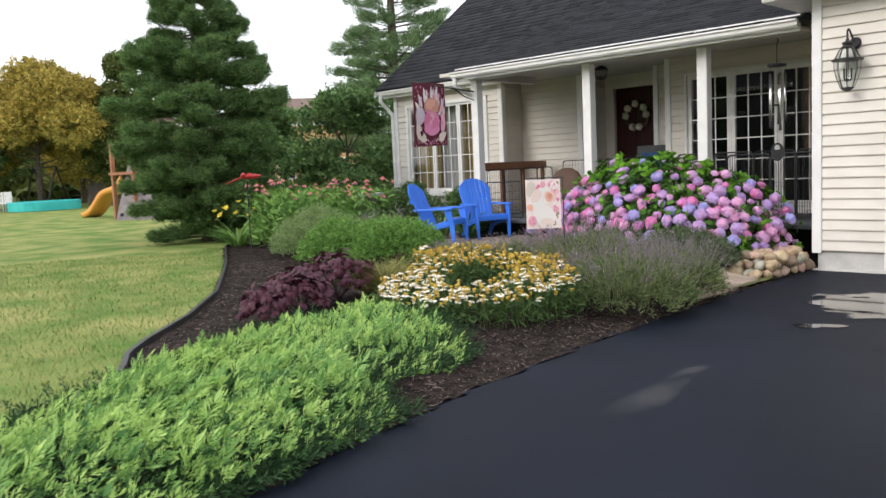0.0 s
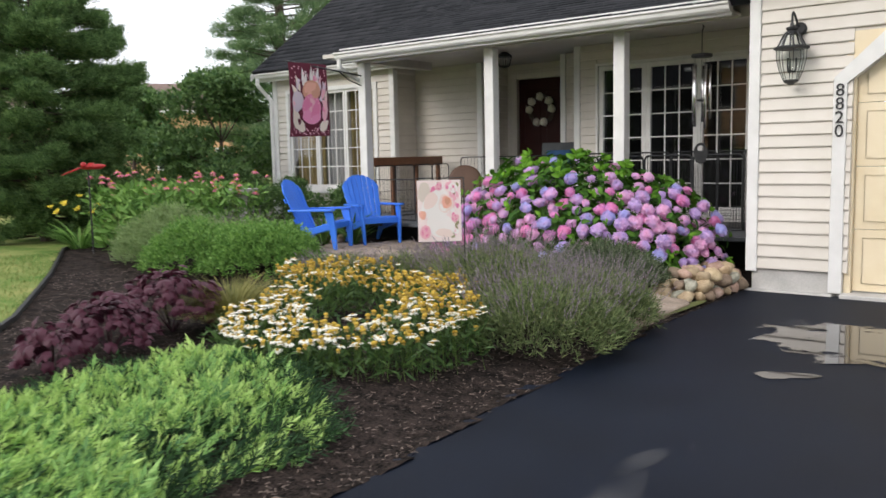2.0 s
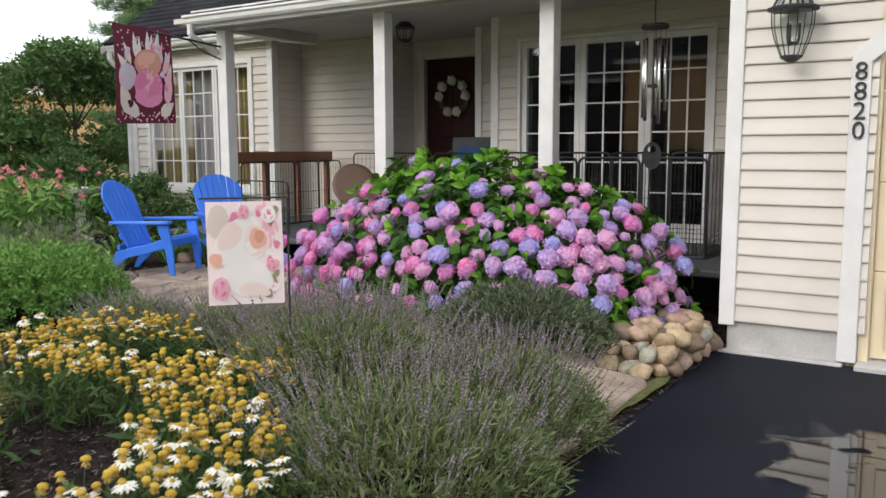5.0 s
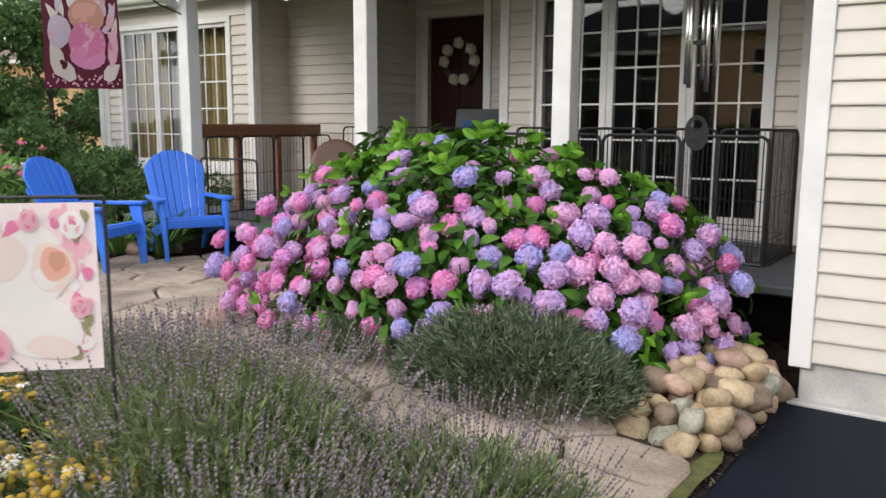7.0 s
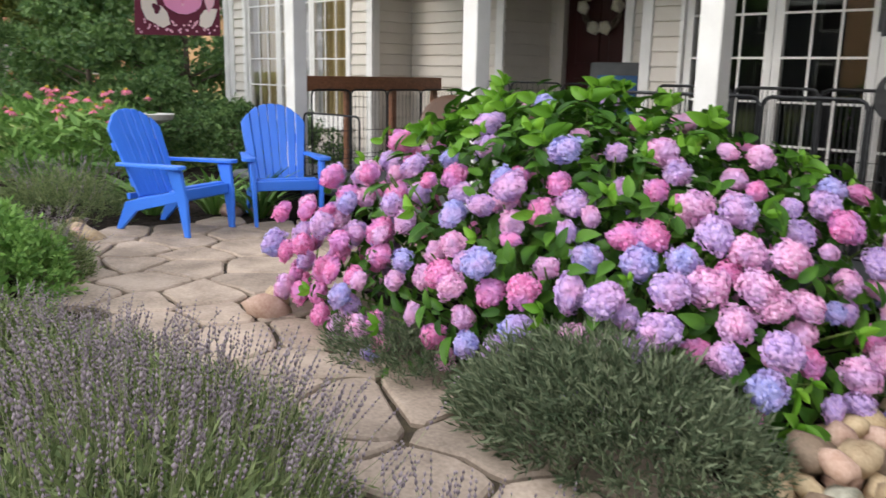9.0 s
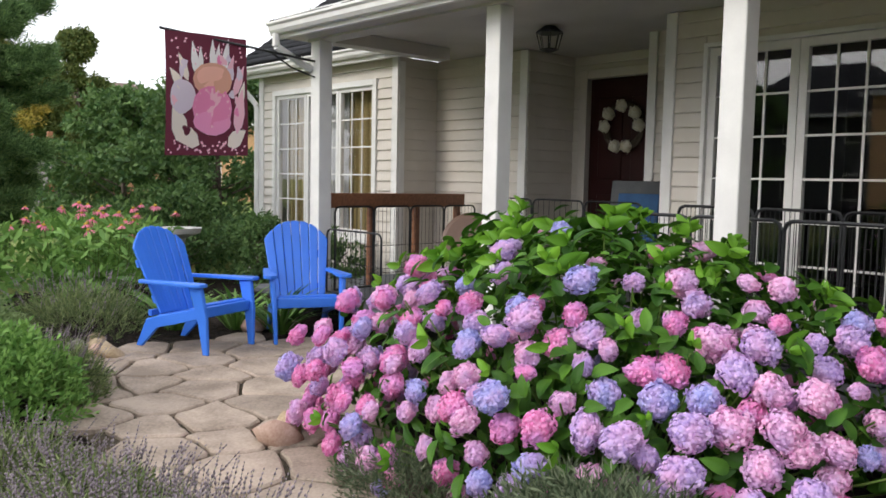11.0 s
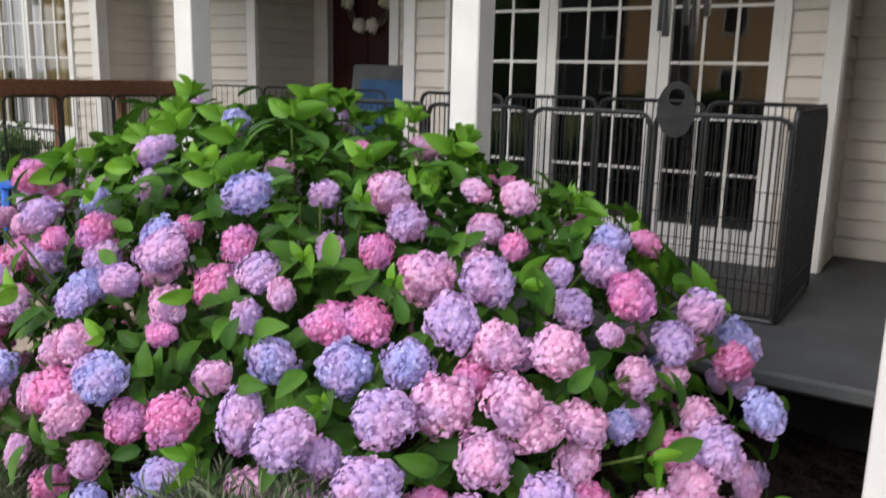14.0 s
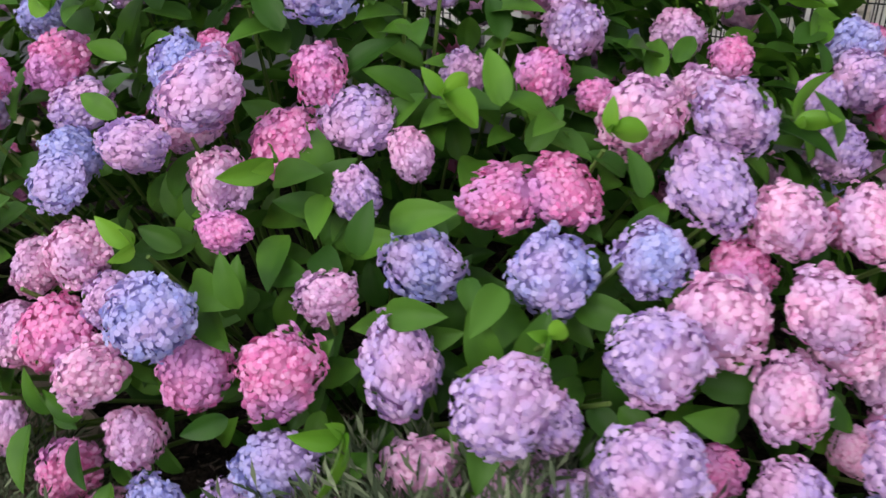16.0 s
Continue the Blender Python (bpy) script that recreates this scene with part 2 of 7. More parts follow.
M_DAISYLEAF = leafy("dark perennial leaf", (0.030, 0.07, 0.018), (0.085, 0.15, 0.04), 0.55, 0.2)
M_WHITEPETAL = leafy("white petal", (0.80, 0.76, 0.60), (0.92, 0.91, 0.86), 0.6, 0.3)
M_FADEPETAL = leafy("fading yellow petal", (0.34, 0.21, 0.03), (0.58, 0.44, 0.14), 0.7, 0.3)
M_DISC = leafy("golden flower disc", (0.33, 0.205, 0.02), (0.52, 0.36, 0.06), 0.9, 0.0)
M_HEUCH = leafy("burgundy leaf", (0.014, 0.0045, 0.009), (0.072, 0.016, 0.031), 0.5, 0.15)
M_GRASSY = leafy("olive grass blade", (0.11, 0.13, 0.03), (0.30, 0.27, 0.09), 0.7, 0.25)
M_MOUND = leafy("fresh green leaf", (0.07, 0.17, 0.03), (0.24, 0.42, 0.10), 0.6, 0.25)
M_MOUNDPALE = leafy("pale green leaf", (0.16, 0.24, 0.09), (0.30, 0.40, 0.17), 0.7, 0.25)
M_LIME = leafy("yellow-green grass blade", (0.16, 0.24, 0.03), (0.38, 0.46, 0.09), 0.6, 0.3)
M_CONE = leafy("coneflower petal", (0.62, 0.09, 0.20), (0.78, 0.25, 0.36), 0.6, 0.25)
M_YELLOW = leafy("yellow petal", (0.75, 0.60, 0.03), (0.85, 0.72, 0.10), 0.6, 0.3)
M_PINE = leafy("pine needles", (0.028, 0.085, 0.028), (0.23, 0.35, 0.12), 0.7, 0.22)
M_PINEHI = leafy("airy pine needles", (0.08, 0.16, 0.07), (0.26, 0.36, 0.18), 0.7, 0.25)
M_DOGWOOD = leafy("dogwood leaf", (0.04, 0.10, 0.03), (0.16, 0.26, 0.08), 0.6, 0.2)
# gold stands in for warm low sun on the maple crowns
M_GOLDSUN = leafy("maple leaf with sun painted gold", (0.16, 0.15, 0.025), (0.58, 0.44, 0.10), 0.6, 0.3)
M_FARLEAF = leafy("far tree leaf", (0.05, 0.09, 0.02), (0.16, 0.18, 0.05), 0.7, 0.2)


# ---- mesh helpers ----
def box(bm, x0, x1, y0, y1, z0, z1, m=None):
    vs = [bm.verts.new((x, y, z)) for z in (z0, z1) for y in (y0, y1) for x in (x0, x1)]
    for f in ((0, 2, 3, 1), (4, 5, 7, 6), (0, 1, 5, 4), (2, 6, 7, 3), (0, 4, 6, 2), (1, 3, 7, 5)):
        bm.faces.new([vs[i] for i in f])
    if m is not None:
        for v in vs:
            v.co = m @ v.co
    return bm


def soften(bm, w=0.004, seg=1):
    bmesh.ops.bevel(bm, geom=bm.edges[:], offset=w, segments=seg, affect="EDGES", profile=0.6)
    return bm


def boxed(x0, x1, y0, y1, z0, z1, w=0.0):
    bm = box(bmesh.new(), x0, x1, y0, y1, z0, z1)
    return soften(bm, w) if w else bm


def rod(bm, a, b, r0, r1=None, seg=8):
    """A tapered bar from a to b."""
    a, b = Vector(a), Vector(b)
    r1 = r0 if r1 is None else r1
    q = (b - a).to_track_quat("Z", "Y").to_matrix()
    rings = []
    for c, r in ((a, r0), (b, r1)):
        rings.append([bm.verts.new(c + q @ Vector((r * math.cos(2 * math.pi * k / seg), r * math.sin(2 * math.pi * k / seg), 0))) for k in range(seg)])
    for k in range(seg):
        bm.faces.new((rings[0][k], rings[0][(k + 1) % seg], rings[1][(k + 1) % seg], rings[1][k]))
    bm.faces.new(rings[0][::-1])
    bm.faces.new(rings[1])
    return bm


def tube(bm, pts, r, seg=6):
    for a, b in zip(pts, pts[1:]):
        rod(bm, a, b, r, r, seg)
    return bm


def turned(bm, prof, seg=16, at=(0, 0, 0)):
    """A body of revolution from (radius, height) pairs."""
    rings = [[bm.verts.new((at[0] + r * math.cos(2 * math.pi * k / seg), at[1] + r * math.sin(2 * math.pi * k / seg), at[2] + z)) for k in range(seg)] for r, z in prof]
    for lo, hi in zip(rings, rings[1:]):
        for k in range(seg):
            bm.faces.new((lo[k], lo[(k + 1) % seg], hi[(k + 1) % seg], hi[k]))
    bm.faces.new(rings[0][::-1])
    bm.faces.new(rings[-1])
    return bm


def mesh_of(name, bm, material, smooth=False):
    bmesh.ops.recalc_face_normals(bm, faces=bm.faces[:])
    me = bpy.data.meshes.new(name)
    bm.to_mesh(me)
    bm.free()
    me.materials.append(material)
    if smooth:
        me.polygons.foreach_set("use_smooth", [True] * len(me.polygons))
    return me


def part(name, bm, material, parent, label="", smooth=False):
    me = bm if isinstance(bm, bpy.types.Mesh) else mesh_of(name, bm, material, smooth)
    ob = new(name, me)
    ob.parent = parent
    if label:
        ob["label"] = label
    if name in ("wires", "limbs", "stems", "flower_spikes", "foliage", "stalks", "crown", "shoots", "inner_shoots", "blades", "young_shoots"):
        ob["kind"] = "stuff"
    return ob


def thing(name, label, category, group="", kind="", at=None):
    ob = new(name)
    ob.empty_display_size = 0.1
    if at is not None:
        ob.matrix_world = at
    return tagged(ob, label, category, group, kind)


def solid(name, bm, material, label, category, group="", kind="", smooth=False):
    return tagged(new(name, mesh_of(name, bm, material, smooth)), label, category, group, kind)


def np_mesh(name, V, F, material, smooth=False):
    """A mesh from arrays: vertices (n, 3) and faces of one size (m, k)."""
    me = bpy.data.meshes.new(name)
    V, F = np.asarray(V, np.float32), np.asarray(F, np.int32)
    k = F.shape[1]
    me.vertices.add(len(V))
    me.vertices.foreach_set("co", V.ravel())
    me.loops.add(F.size)
    me.loops.foreach_set("vertex_index", F.ravel())
    me.polygons.add(len(F))
    me.polygons.foreach_set("loop_start", np.arange(0, F.size, k, dtype=np.int32))
    if smooth:
        me.polygons.foreach_set("use_smooth", np.ones(len(F), bool))
    me.update(calc_edges=True)
    me.materials.append(material)
    return me


RNG = np.random.default_rng(7)


def frames(pos, way, scale, spin=None):
    """Poses with the local z along way, turned by spin, scaled."""
    pos, way = np.asarray(pos, float), np.asarray(way, float)
    n = len(pos)
    way = way / np.maximum(np.linalg.norm(way, axis=1, keepdims=True), 1e-9)
    ref = np.where(np.abs(way[:, 2:3]) < 0.95, np.array([[0, 0, 1.0]]), np.array([[1.0, 0, 0]]))
    u = np.cross(ref, way)
    u /= np.linalg.norm(u, axis=1, keepdims=True)
    v = np.cross(way, u)
    spin = RNG.uniform(0, 2 * np.pi, n) if spin is None else np.broadcast_to(spin, n)
    c, s = np.cos(spin)[:, None], np.sin(spin)[:, None]
    x, y = u * c + v * s, -u * s + v * c
    sc = np.broadcast_to(np.asarray(scale, float).reshape(-1, 1), (n, 1))
    return pos, np.stack([x * sc, y * sc, way * sc], axis=2)


def strew(T, poses):
    """Copies of the template T = (V, F) at all the poses, as one pair of arrays."""
    V, F = np.asarray(T[0], float), np.asarray(T[1], int)
    pos, R = poses
    W = np.einsum("nij,vj->nvi", R, V) + pos[:, None, :]
    G = F[None] + (np.arange(len(pos)) * len(V))[:, None, None]
    return W.reshape(-1, 3), G.reshape(-1, F.shape[1])


def merged(*Ts):
    V, F, o = [], [], 0
    for v, f in Ts:
        V.append(np.asarray(v, float))
        F.append(np.asarray(f, int) + o)
        o += len(v)
    return np.concatenate(V), np.concatenate(F)


def blade(length, width, bend=0.0, cup=0.0, steps=3, tip=0.1):
    """A leaf along local z, facing y: tapered to both ends, bent backwards and cupped about its midrib."""
    V, F = [], []
    for i in range(steps + 1):
        t = i / steps
        w = width * 0.5 * max(tip, math.sin(math.pi * (0.12 + 0.86 * t)) ** 0.8)
        y = bend * length * t * t
        z = length * (t - 0.3 * abs(bend) * t * t)
        V += [(-w, y + cup * w, z), (0, y, z), (w, y + cup * w, z)]
    for i in range(steps):
        a = 3 * i
        F += [(a, a + 1, a + 4, a + 3), (a + 1, a + 2, a + 5, a + 4)]
    return np.array(V), np.array(F)


def petal_leaf(length, width):
    """A single folded quad pair, the cheapest leaf."""
    return np.array([(0, 0, 0), (width / 2, 0.1 * length, length * 0.5), (0, 0.05 * length, length), (-width / 2, 0.1 * length, length * 0.5)]), np.array([(0, 1, 2, 3)])


def sprig(n, length, leaf, width, open_=0.7, seed=1):
    """A shoot along local z with n small leaves all round it."""
    g = np.random.default_rng(seed)
    z = np.linspace(0.08, 0.95, n) * length
    a = np.arange(n) * 2.4
    way = np.stack([np.cos(a) * open_, np.sin(a) * open_, np.full(n, 1.0)], 1)
    sz = leaf * (1.1 - 0.5 * z / length) * g.uniform(0.8, 1.2, n)
    return strew(petal_leaf(1.0, width), frames(np.stack([0 * z, 0 * z, z], 1), way, sz, a))


def stick(r, length, seg=3):
    a = np.arange(seg) * 2 * np.pi / seg
    lo = np.stack([r * np.cos(a), r * np.sin(a), 0 * a], 1)
    hi = np.stack([0.6 * r * np.cos(a), 0.6 * r * np.sin(a), 0 * a + length], 1)
    return np.concatenate([lo, hi]), np.array([(k, (k + 1) % seg, seg + (k + 1) % seg, seg + k) for k in range(seg)])


def smoothstep(a, b, x):
    t = np.clip((x - a) / (b - a), 0, 1)
    return t * t * (3 - 2 * t)


# ---- ground ----
def edge_x(y):
    """The driveway's edge."""
    return np.interp(y, [-30, 0.5, 2.0, 3.6, 4.8, 6.0, 8.0, 9.5], [-1.2, -2.2, -2.62, -2.95, -3.07, -3.15, -3.23, -3.2])


def lawn_y(x):
    """The border between lawn and bed."""
    return np.interp(x, [-16, -12.5, -12.1, -9.6, -8.8, -7.3, -6.2, -5.5, -5.14, -4.75, -4.45, -4.25, -3.95, -3.5, -3.0], [8.6, 8.3, 7.4, 5.95, 5.45, 4.5, 3.6, 2.9, 2.6, 2.4, 2.15, 1.85, 1.4, 0.6, -0.6])


def ground_z(x, y):
    """The height of bed, patio and lawn over the driveway."""
    inside = np.asarray(edge_x(y)) - x
    return 0.005 + 0.10 * smoothstep(0.0, 0.9, inside) + 0.015 * smoothstep(1.5, 4.0, inside) * smoothstep(6.5, 8.5, np.asarray(y, float))


def sheet(name, x0, x1, y0, y1, step, keep, height, material, lift=0.0, rough=0.0):
    nx, ny = int((x1 - x0) / step) + 1, int((y1 - y0) / step) + 1
    X, Y = np.meshgrid(np.linspace(x0, x1, nx), np.linspace(y0, y1, ny), indexing="ij")
    Z = height(X, Y) + lift + rough * RNG.normal(0, 1, X.shape)
    V = np.stack([X, Y, Z], 2).reshape(-1, 3)
    I = np.arange(nx * ny).reshape(nx, ny)
    F = np.stack([I[:-1, :-1], I[1:, :-1], I[1:, 1:], I[:-1, 1:]], 2).reshape(-1, 4)
    mid = V[F].mean(axis=1)
    F = F[keep(mid[:, 0], mid[:, 1])]
    used = np.unique(F)
    back = np.zeros(len(V), int)
    back[used] = np.arange(len(used))
    return np_mesh(name, V[used], back[F], material, True)


bm = bmesh.new()
for r0, r1, z0, z1 in ((0, 900, -0.06, -0.06),):
    bmesh.ops.create_circle(bm, cap_ends=True, radius=r1, segments=64, matrix=Matrix.Translation((-10, 10, -0.06)))
solid("ground", bm, M_LAWN, "flat mown green grass reaching to the distance", "ground", kind="structure")
lawn = tagged(new("lawn", sheet("lawn", -60, -2.0, -14, 30, 0.5, lambda x, y: (y < lawn_y(x) + 0.6) | (x < -12.6), lambda x, y: 0.085 + 0 * x, M_LAWN)), "mown lawn with paler dry patches", "lawn", kind="structure")
driveway = tagged(new("driveway", sheet("driveway", -4, 9, -30, 9.42, 0.1, lambda x, y: x > edge_x(y) - 0.06, lambda x, y: 0 * x, M_ASPHALT)), "freshly sealed black asphalt driveway, damp in places", "driveway", kind="structure")
bed = tagged(new("planting_bed", sheet("planting_bed", -12.7, -2.0, -2.5, 12.2, 0.06, lambda x, y: (x < edge_x(y) + 0.02) & (y > lawn_y(x)) & (x > -12.6), ground_z, M_MULCH, 0.0, 0.006)), "planting bed covered in dark shredded bark mulch", "mulch bed", kind="structure")

# grass blades on the lawn's near part
n = 52000
x, y = RNG.uniform(-14.5, -3.2, n), RNG.uniform(-2.5, 8.6, n)
ok = (y < lawn_y(x) - 0.02) & (np.hypot(x, y) < 14)
x, y = x[ok], y[ok]
way = np.stack([RNG.normal(0, 0.45, len(x)), RNG.normal(0, 0.45, len(x)), np.ones(len(x))], 1)
M_BLADE = leafy("grass blade", (0.09, 0.20, 0.038), (0.37, 0.36, 0.14), 0.8, 0.2)
grass = new("grass", np_mesh("grass", *strew(petal_leaf(1.0, 0.16), frames(np.stack([x, y, np.full(len(x), 0.083)], 1), way, RNG.uniform(0.03, 0.06, len(x)))), M_BLADE))
tagged(grass, "short mown green and straw-coloured grass blades", "grass", kind="stuff")

# edging strip between lawn and bed
bm = bmesh.new()
xs = np.linspace(-12.5, -3.6, 90)
pts = [(x, lawn_y(x) + 0.01, 0) for x in xs]
for a, b in zip(pts, pts[1:]):
    za, zb = float(ground_z(a[0], a[1])), float(ground_z(b[0], b[1]))
    vs = [bm.verts.new((p[0] + dx, p[1] + dx, z)) for p, zz in ((a, max(za, 0.085)), (b, max(zb, 0.085))) for dx, z in ((0, 0.0), (0, zz + 0.04), (0.025, zz + 0.04), (0.025, 0.0))]
    for k in range(4):
        bm.faces.new((vs[k], vs[(k + 1) % 4], vs[4 + (k + 1) % 4], vs[4 + k]))
solid("garden_edging", bm, M_BLACK, "black plastic edging strip between lawn and mulch", "edging", kind="structure")

# ---- house shell ----
COURSE = 0.1115


def spans(x0, x1, holes, z):
    """What is left of x0..x1 at height z when the holes are taken out."""
    out = [(x0, x1)]
    for h0, h1, z0, z1 in holes:
        if z0 < z < z1:
            nxt = []
            for a, b in out:
                if h1 <= a or h0 >= b:
                    nxt.append((a, b))
                else:
                    nxt += [(p, q) for p, q in ((a, h0), (h1, b)) if q - p > 0.01]
            out = nxt
    return out


def clad_wall(name, m, w, z0, z1, holes=(), thick=0.14, label="wall clad in cream vinyl siding", course=0.1143):
    """A wall in the local plane x 0..w, facing local -y, with openings through it and one plank a course."""
    bm = bmesh.new()
    cuts = sorted({z0, z1, *[min(max(h[2], z0), z1) for h in holes], *[min(max(h[3], z0), z1) for h in holes]})
    for a, b in zip(cuts, cuts[1:]):
        for p, q in spans(0, w, holes, (a + b) / 2):
            box(bm, p, q, 0.012, thick, a, b)
    wall = solid(name, bm, M_SIDING, label, "wall", kind="structure")
    wall.matrix_world = m
    z = z0
    while z < z1 - 0.02:
        top = min(z + course, z1)
        for p, q in spans(0, w, holes, (z + top) / 2):
            bm = bmesh.new()
            prof = ((0.012, z + 0.0), (-0.016, z + 0.002), (-0.017, z + 0.012), (0.0, top - 0.01), (0.004, top), (0.012, top))
            ends = [[bm.verts.new((x, y, zz)) for y, zz in prof] for x in (p, q)]
            for k in range(len(prof)):
                j = (k + 1) % len(prof)
                bm.faces.new((ends[0][k], ends[0][j], ends[1][j], ends[1][k]))
            bm.faces.new(ends[0][::-1])
            bm.faces.new(ends[1])
            part("siding_plank", bm, M_SIDING, wall)
        z += course
    return wall


def post_trim(name, x0, x1, y0, y1, z0, z1, w=0.004, label="white corner trim"):
    return solid(name, boxed(x0, x1, y0, y1, z0, z1, w), M_TRIM, label, "trim", kind="structure")


FLOOR = 0.42
# garage: front at y = 9.41, its corner at x = -3.18
GX, GY = -3.18, 9.41
door_hole = (0.85, 5.9, 0.0, 2.30)
clad_wall("wall_garage_front", pose(GX, GY, 0), 7.5, 0.2115, 2.92, [door_hole], course=COURSE)
clad_wall("wall_garage_side", pose(GX, 14.5, 0, 0, 0, -90), 14.5 - GY - 0.0, 0.2115, 2.95, course=COURSE)
solid("garage_foundation", boxed(GX + 0.02, GX + 0.75, GY + 0.02, GY + 0.3, -0.05, 0.21, 0.008), M_CONC, "grey concrete foundation under the garage siding", "foundation", kind="structure")
solid("garage_foundation_side", boxed(GX + 0.02, GX + 0.2, GY + 0.301, 14.5, -0.05, 0.21, 0.006), M_CONC, "grey concrete foundation at the side", "foundation", kind="structure")
solid("driveway_joint", boxed(GX - 0.02, GX + 0.74, GY - 0.05, GY + 0.02, -0.02, 0.018, 0.008), M_CONC, "crumbling pale concrete lip at the garage wall", "joint", kind="structure")
post_trim("trim_garage_corner", GX - 0.025, GX + 0.075, GY - 0.028, GY - 0.003, 0.185, 2.92)
post_trim("trim_garage_corner_side", GX - 0.028, GX - 0.003, GY - 0.003, GY + 0.09, 0.185, 2.92)

# garage door with chamfered upper corners
trim = thing("door_1", "cream panelled garage door in a white trimmed opening with chamfered corners", "garage door", kind="structure")
gx0 = GX + 0.70
bm = boxed(gx0, gx0 + 0.11, GY - 0.03, GY + 0.10, 0.03, 1.91, 0.004)
part("trim", bm, M_TRIM, trim)
bm = bmesh.new()
for k, (xa, za, xb, zb) in enumerate(((gx0, 1.912, gx0 + 0.40, 2.29), (gx0 + 0.40, 2.29, 5.0, 2.29))):
    d = Vector((xb - xa, 0, zb - za)).normalized()
    nrm = Vector((d.z, 0, -d.x)) * 0.12
    vs = [bm.verts.new((p[0], y, p[1])) for y in (GY - 0.034 - 0.003 * k, GY + 0.10) for p in ((xa, za), (xb, zb), (xb + nrm.x + (0.06 if k == 0 else 0), zb + nrm.z), (xa + nrm.x, za + nrm.z + (0.02 if k == 0 else 0)))]
    for f in ((3, 2, 1, 0), (4, 5, 6, 7), (0, 1, 5, 4), (1, 2, 6, 5), (2, 3, 7, 6), (3, 0, 4, 7)):
        bm.faces.new([vs[i] for i in f])
part("trim", bm, M_TRIM, trim)
bm = boxed(gx0 + 0.112, gx0 + 0.17, GY + 0.03, GY + 0.13, 0.03, 2.25, 0.004)
part("jamb", bm, M_CREAM, trim, "cream jamb")
bm = bmesh.new()
vs = [bm.verts.new((x, y, z)) for y in (GY + 0.0, GY + 0.1) for x, z in ((gx0 + 0.10, 1.90), (gx0 + 0.10, 2.3), (gx0 + 0.52, 2.3))]
for f in ((0, 1, 2), (5, 4, 3), (0, 2, 5, 3), (0, 3, 4, 1), (1, 4, 5, 2)):
    bm.faces.new([vs[i] for i in f])
part("corner_board", bm, M_CREAM, trim)
for row in range(4):
    z0 = 0.05 + row * 0.55
    panel = part("panel", boxed(gx0 + 0.172, gx0 + 5.0, GY + 0.09, GY + 0.13, z0, z0 + 0.545, 0.004), M_CREAM, trim)
    for k in range(5):
        xa = gx0 + 0.25 + k * 0.95
        bm = bmesh.new()
        box(bm, xa, xa + 0.80, GY + 0.078, GY + 0.092, z0 + 0.07, z0 + 0.475)
        f = min(bm.faces, key=lambda q: q.calc_center_median().y)
        r = bmesh.ops.inset_region(bm, faces=[f], thickness=0.03)
        bmesh.ops.translate(bm, vec=(0, 0.010, 0), verts=f.verts)
        part("raised_field", bm, M_CREAM, panel)
solid("garage_threshold", boxed(gx0 + 0.11, gx0 + 5, GY - 0.10, GY + 0.2, -0.02, 0.035, 0.008), M_CONC, "broken pale concrete threshold under the garage door", "threshold", kind="structure")

# house number
def lettering(name, text, size, m, material, parent=None, label=""):
    cu = bpy.data.curves.new(name, "FONT")
    cu.body, cu.size, cu.extrude, cu.align_x, cu.align_y = text, size, 0.006, "CENTER", "CENTER"
    tmp = new(name + "_tmp", cu)
    bpy.context.view_layer.update()
    me = bpy.data.meshes.new_from_object(tmp.evaluated_get(bpy.context.evaluated_depsgraph_get()))
    bpy.data.objects.remove(tmp)
    me.materials.clear()
    me.materials.append(material)
    ob = new(name, me)
    ob.matrix_world = m
    return ob


for k, ch in enumerate("8820"):
    tagged(lettering("house_number_digit", ch, 0.15, pose(gx0 + 0.055, GY - 0.037, 1.805 - 0.117 * k, 90), M_BLACK), "black metal house number " + ch + " on white trim", "house number", group="house number digits")

# garage eave
solid("garage_soffit", boxed(GX - 0.38, 4.4, GY - 0.35, GY + 0.2, 2.92, 2.98, 0.004), M_TRIM, "white garage soffit", "soffit", kind="structure")
solid("garage_fascia", boxed(GX - 0.42, 4.4, GY - 0.40, GY - 0.355, 2.90, 3.10, 0.006), M_TRIM, "white garage fascia board", "fascia", kind="structure")
solid("garage_eave_side", boxed(GX - 0.42, GX - 0.02, GY - 0.352, 14.5, 2.86, 2.918, 0.006), M_TRIM, "white boxed eave beside the garage", "eave", kind="structure")

# porch slab, posts, beam, ceiling
slab = solid("porch_floor", boxed(-9.81, GX - 0.002, 10.19, 13.5, FLOOR - 0.06, FLOOR, 0.012), M_SLAB, "grey painted concrete porch slab", "porch floor", kind="structure")
# the shade below the slab is put into this base's near-black colour
solid("porch_foundation", boxed(-9.78, GX - 0.004, 10.70, 13.4, -0.02, FLOOR - 0.062, 0.01), M_DARK, "base under the porch slab, its shade painted near-black", "foundation", kind="structure")
for px in (-5.075, -6.89, -9.115):
    p = thing("porch_post", "square white painted porch post", "post", group="porch posts")
    part("shaft", boxed(px, px + 0.14, 10.42, 10.56, FLOOR, 2.68, 0.006), M_TRIM, p)
    part("base_trim", boxed(px - 0.012, px + 0.152, 10.408, 10.572, FLOOR, FLOOR + 0.12, 0.005), M_TRIM, p)
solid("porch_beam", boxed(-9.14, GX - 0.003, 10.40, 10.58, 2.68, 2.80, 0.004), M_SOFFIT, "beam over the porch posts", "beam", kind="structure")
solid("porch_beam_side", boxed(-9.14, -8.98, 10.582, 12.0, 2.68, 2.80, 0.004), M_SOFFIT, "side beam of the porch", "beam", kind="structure")
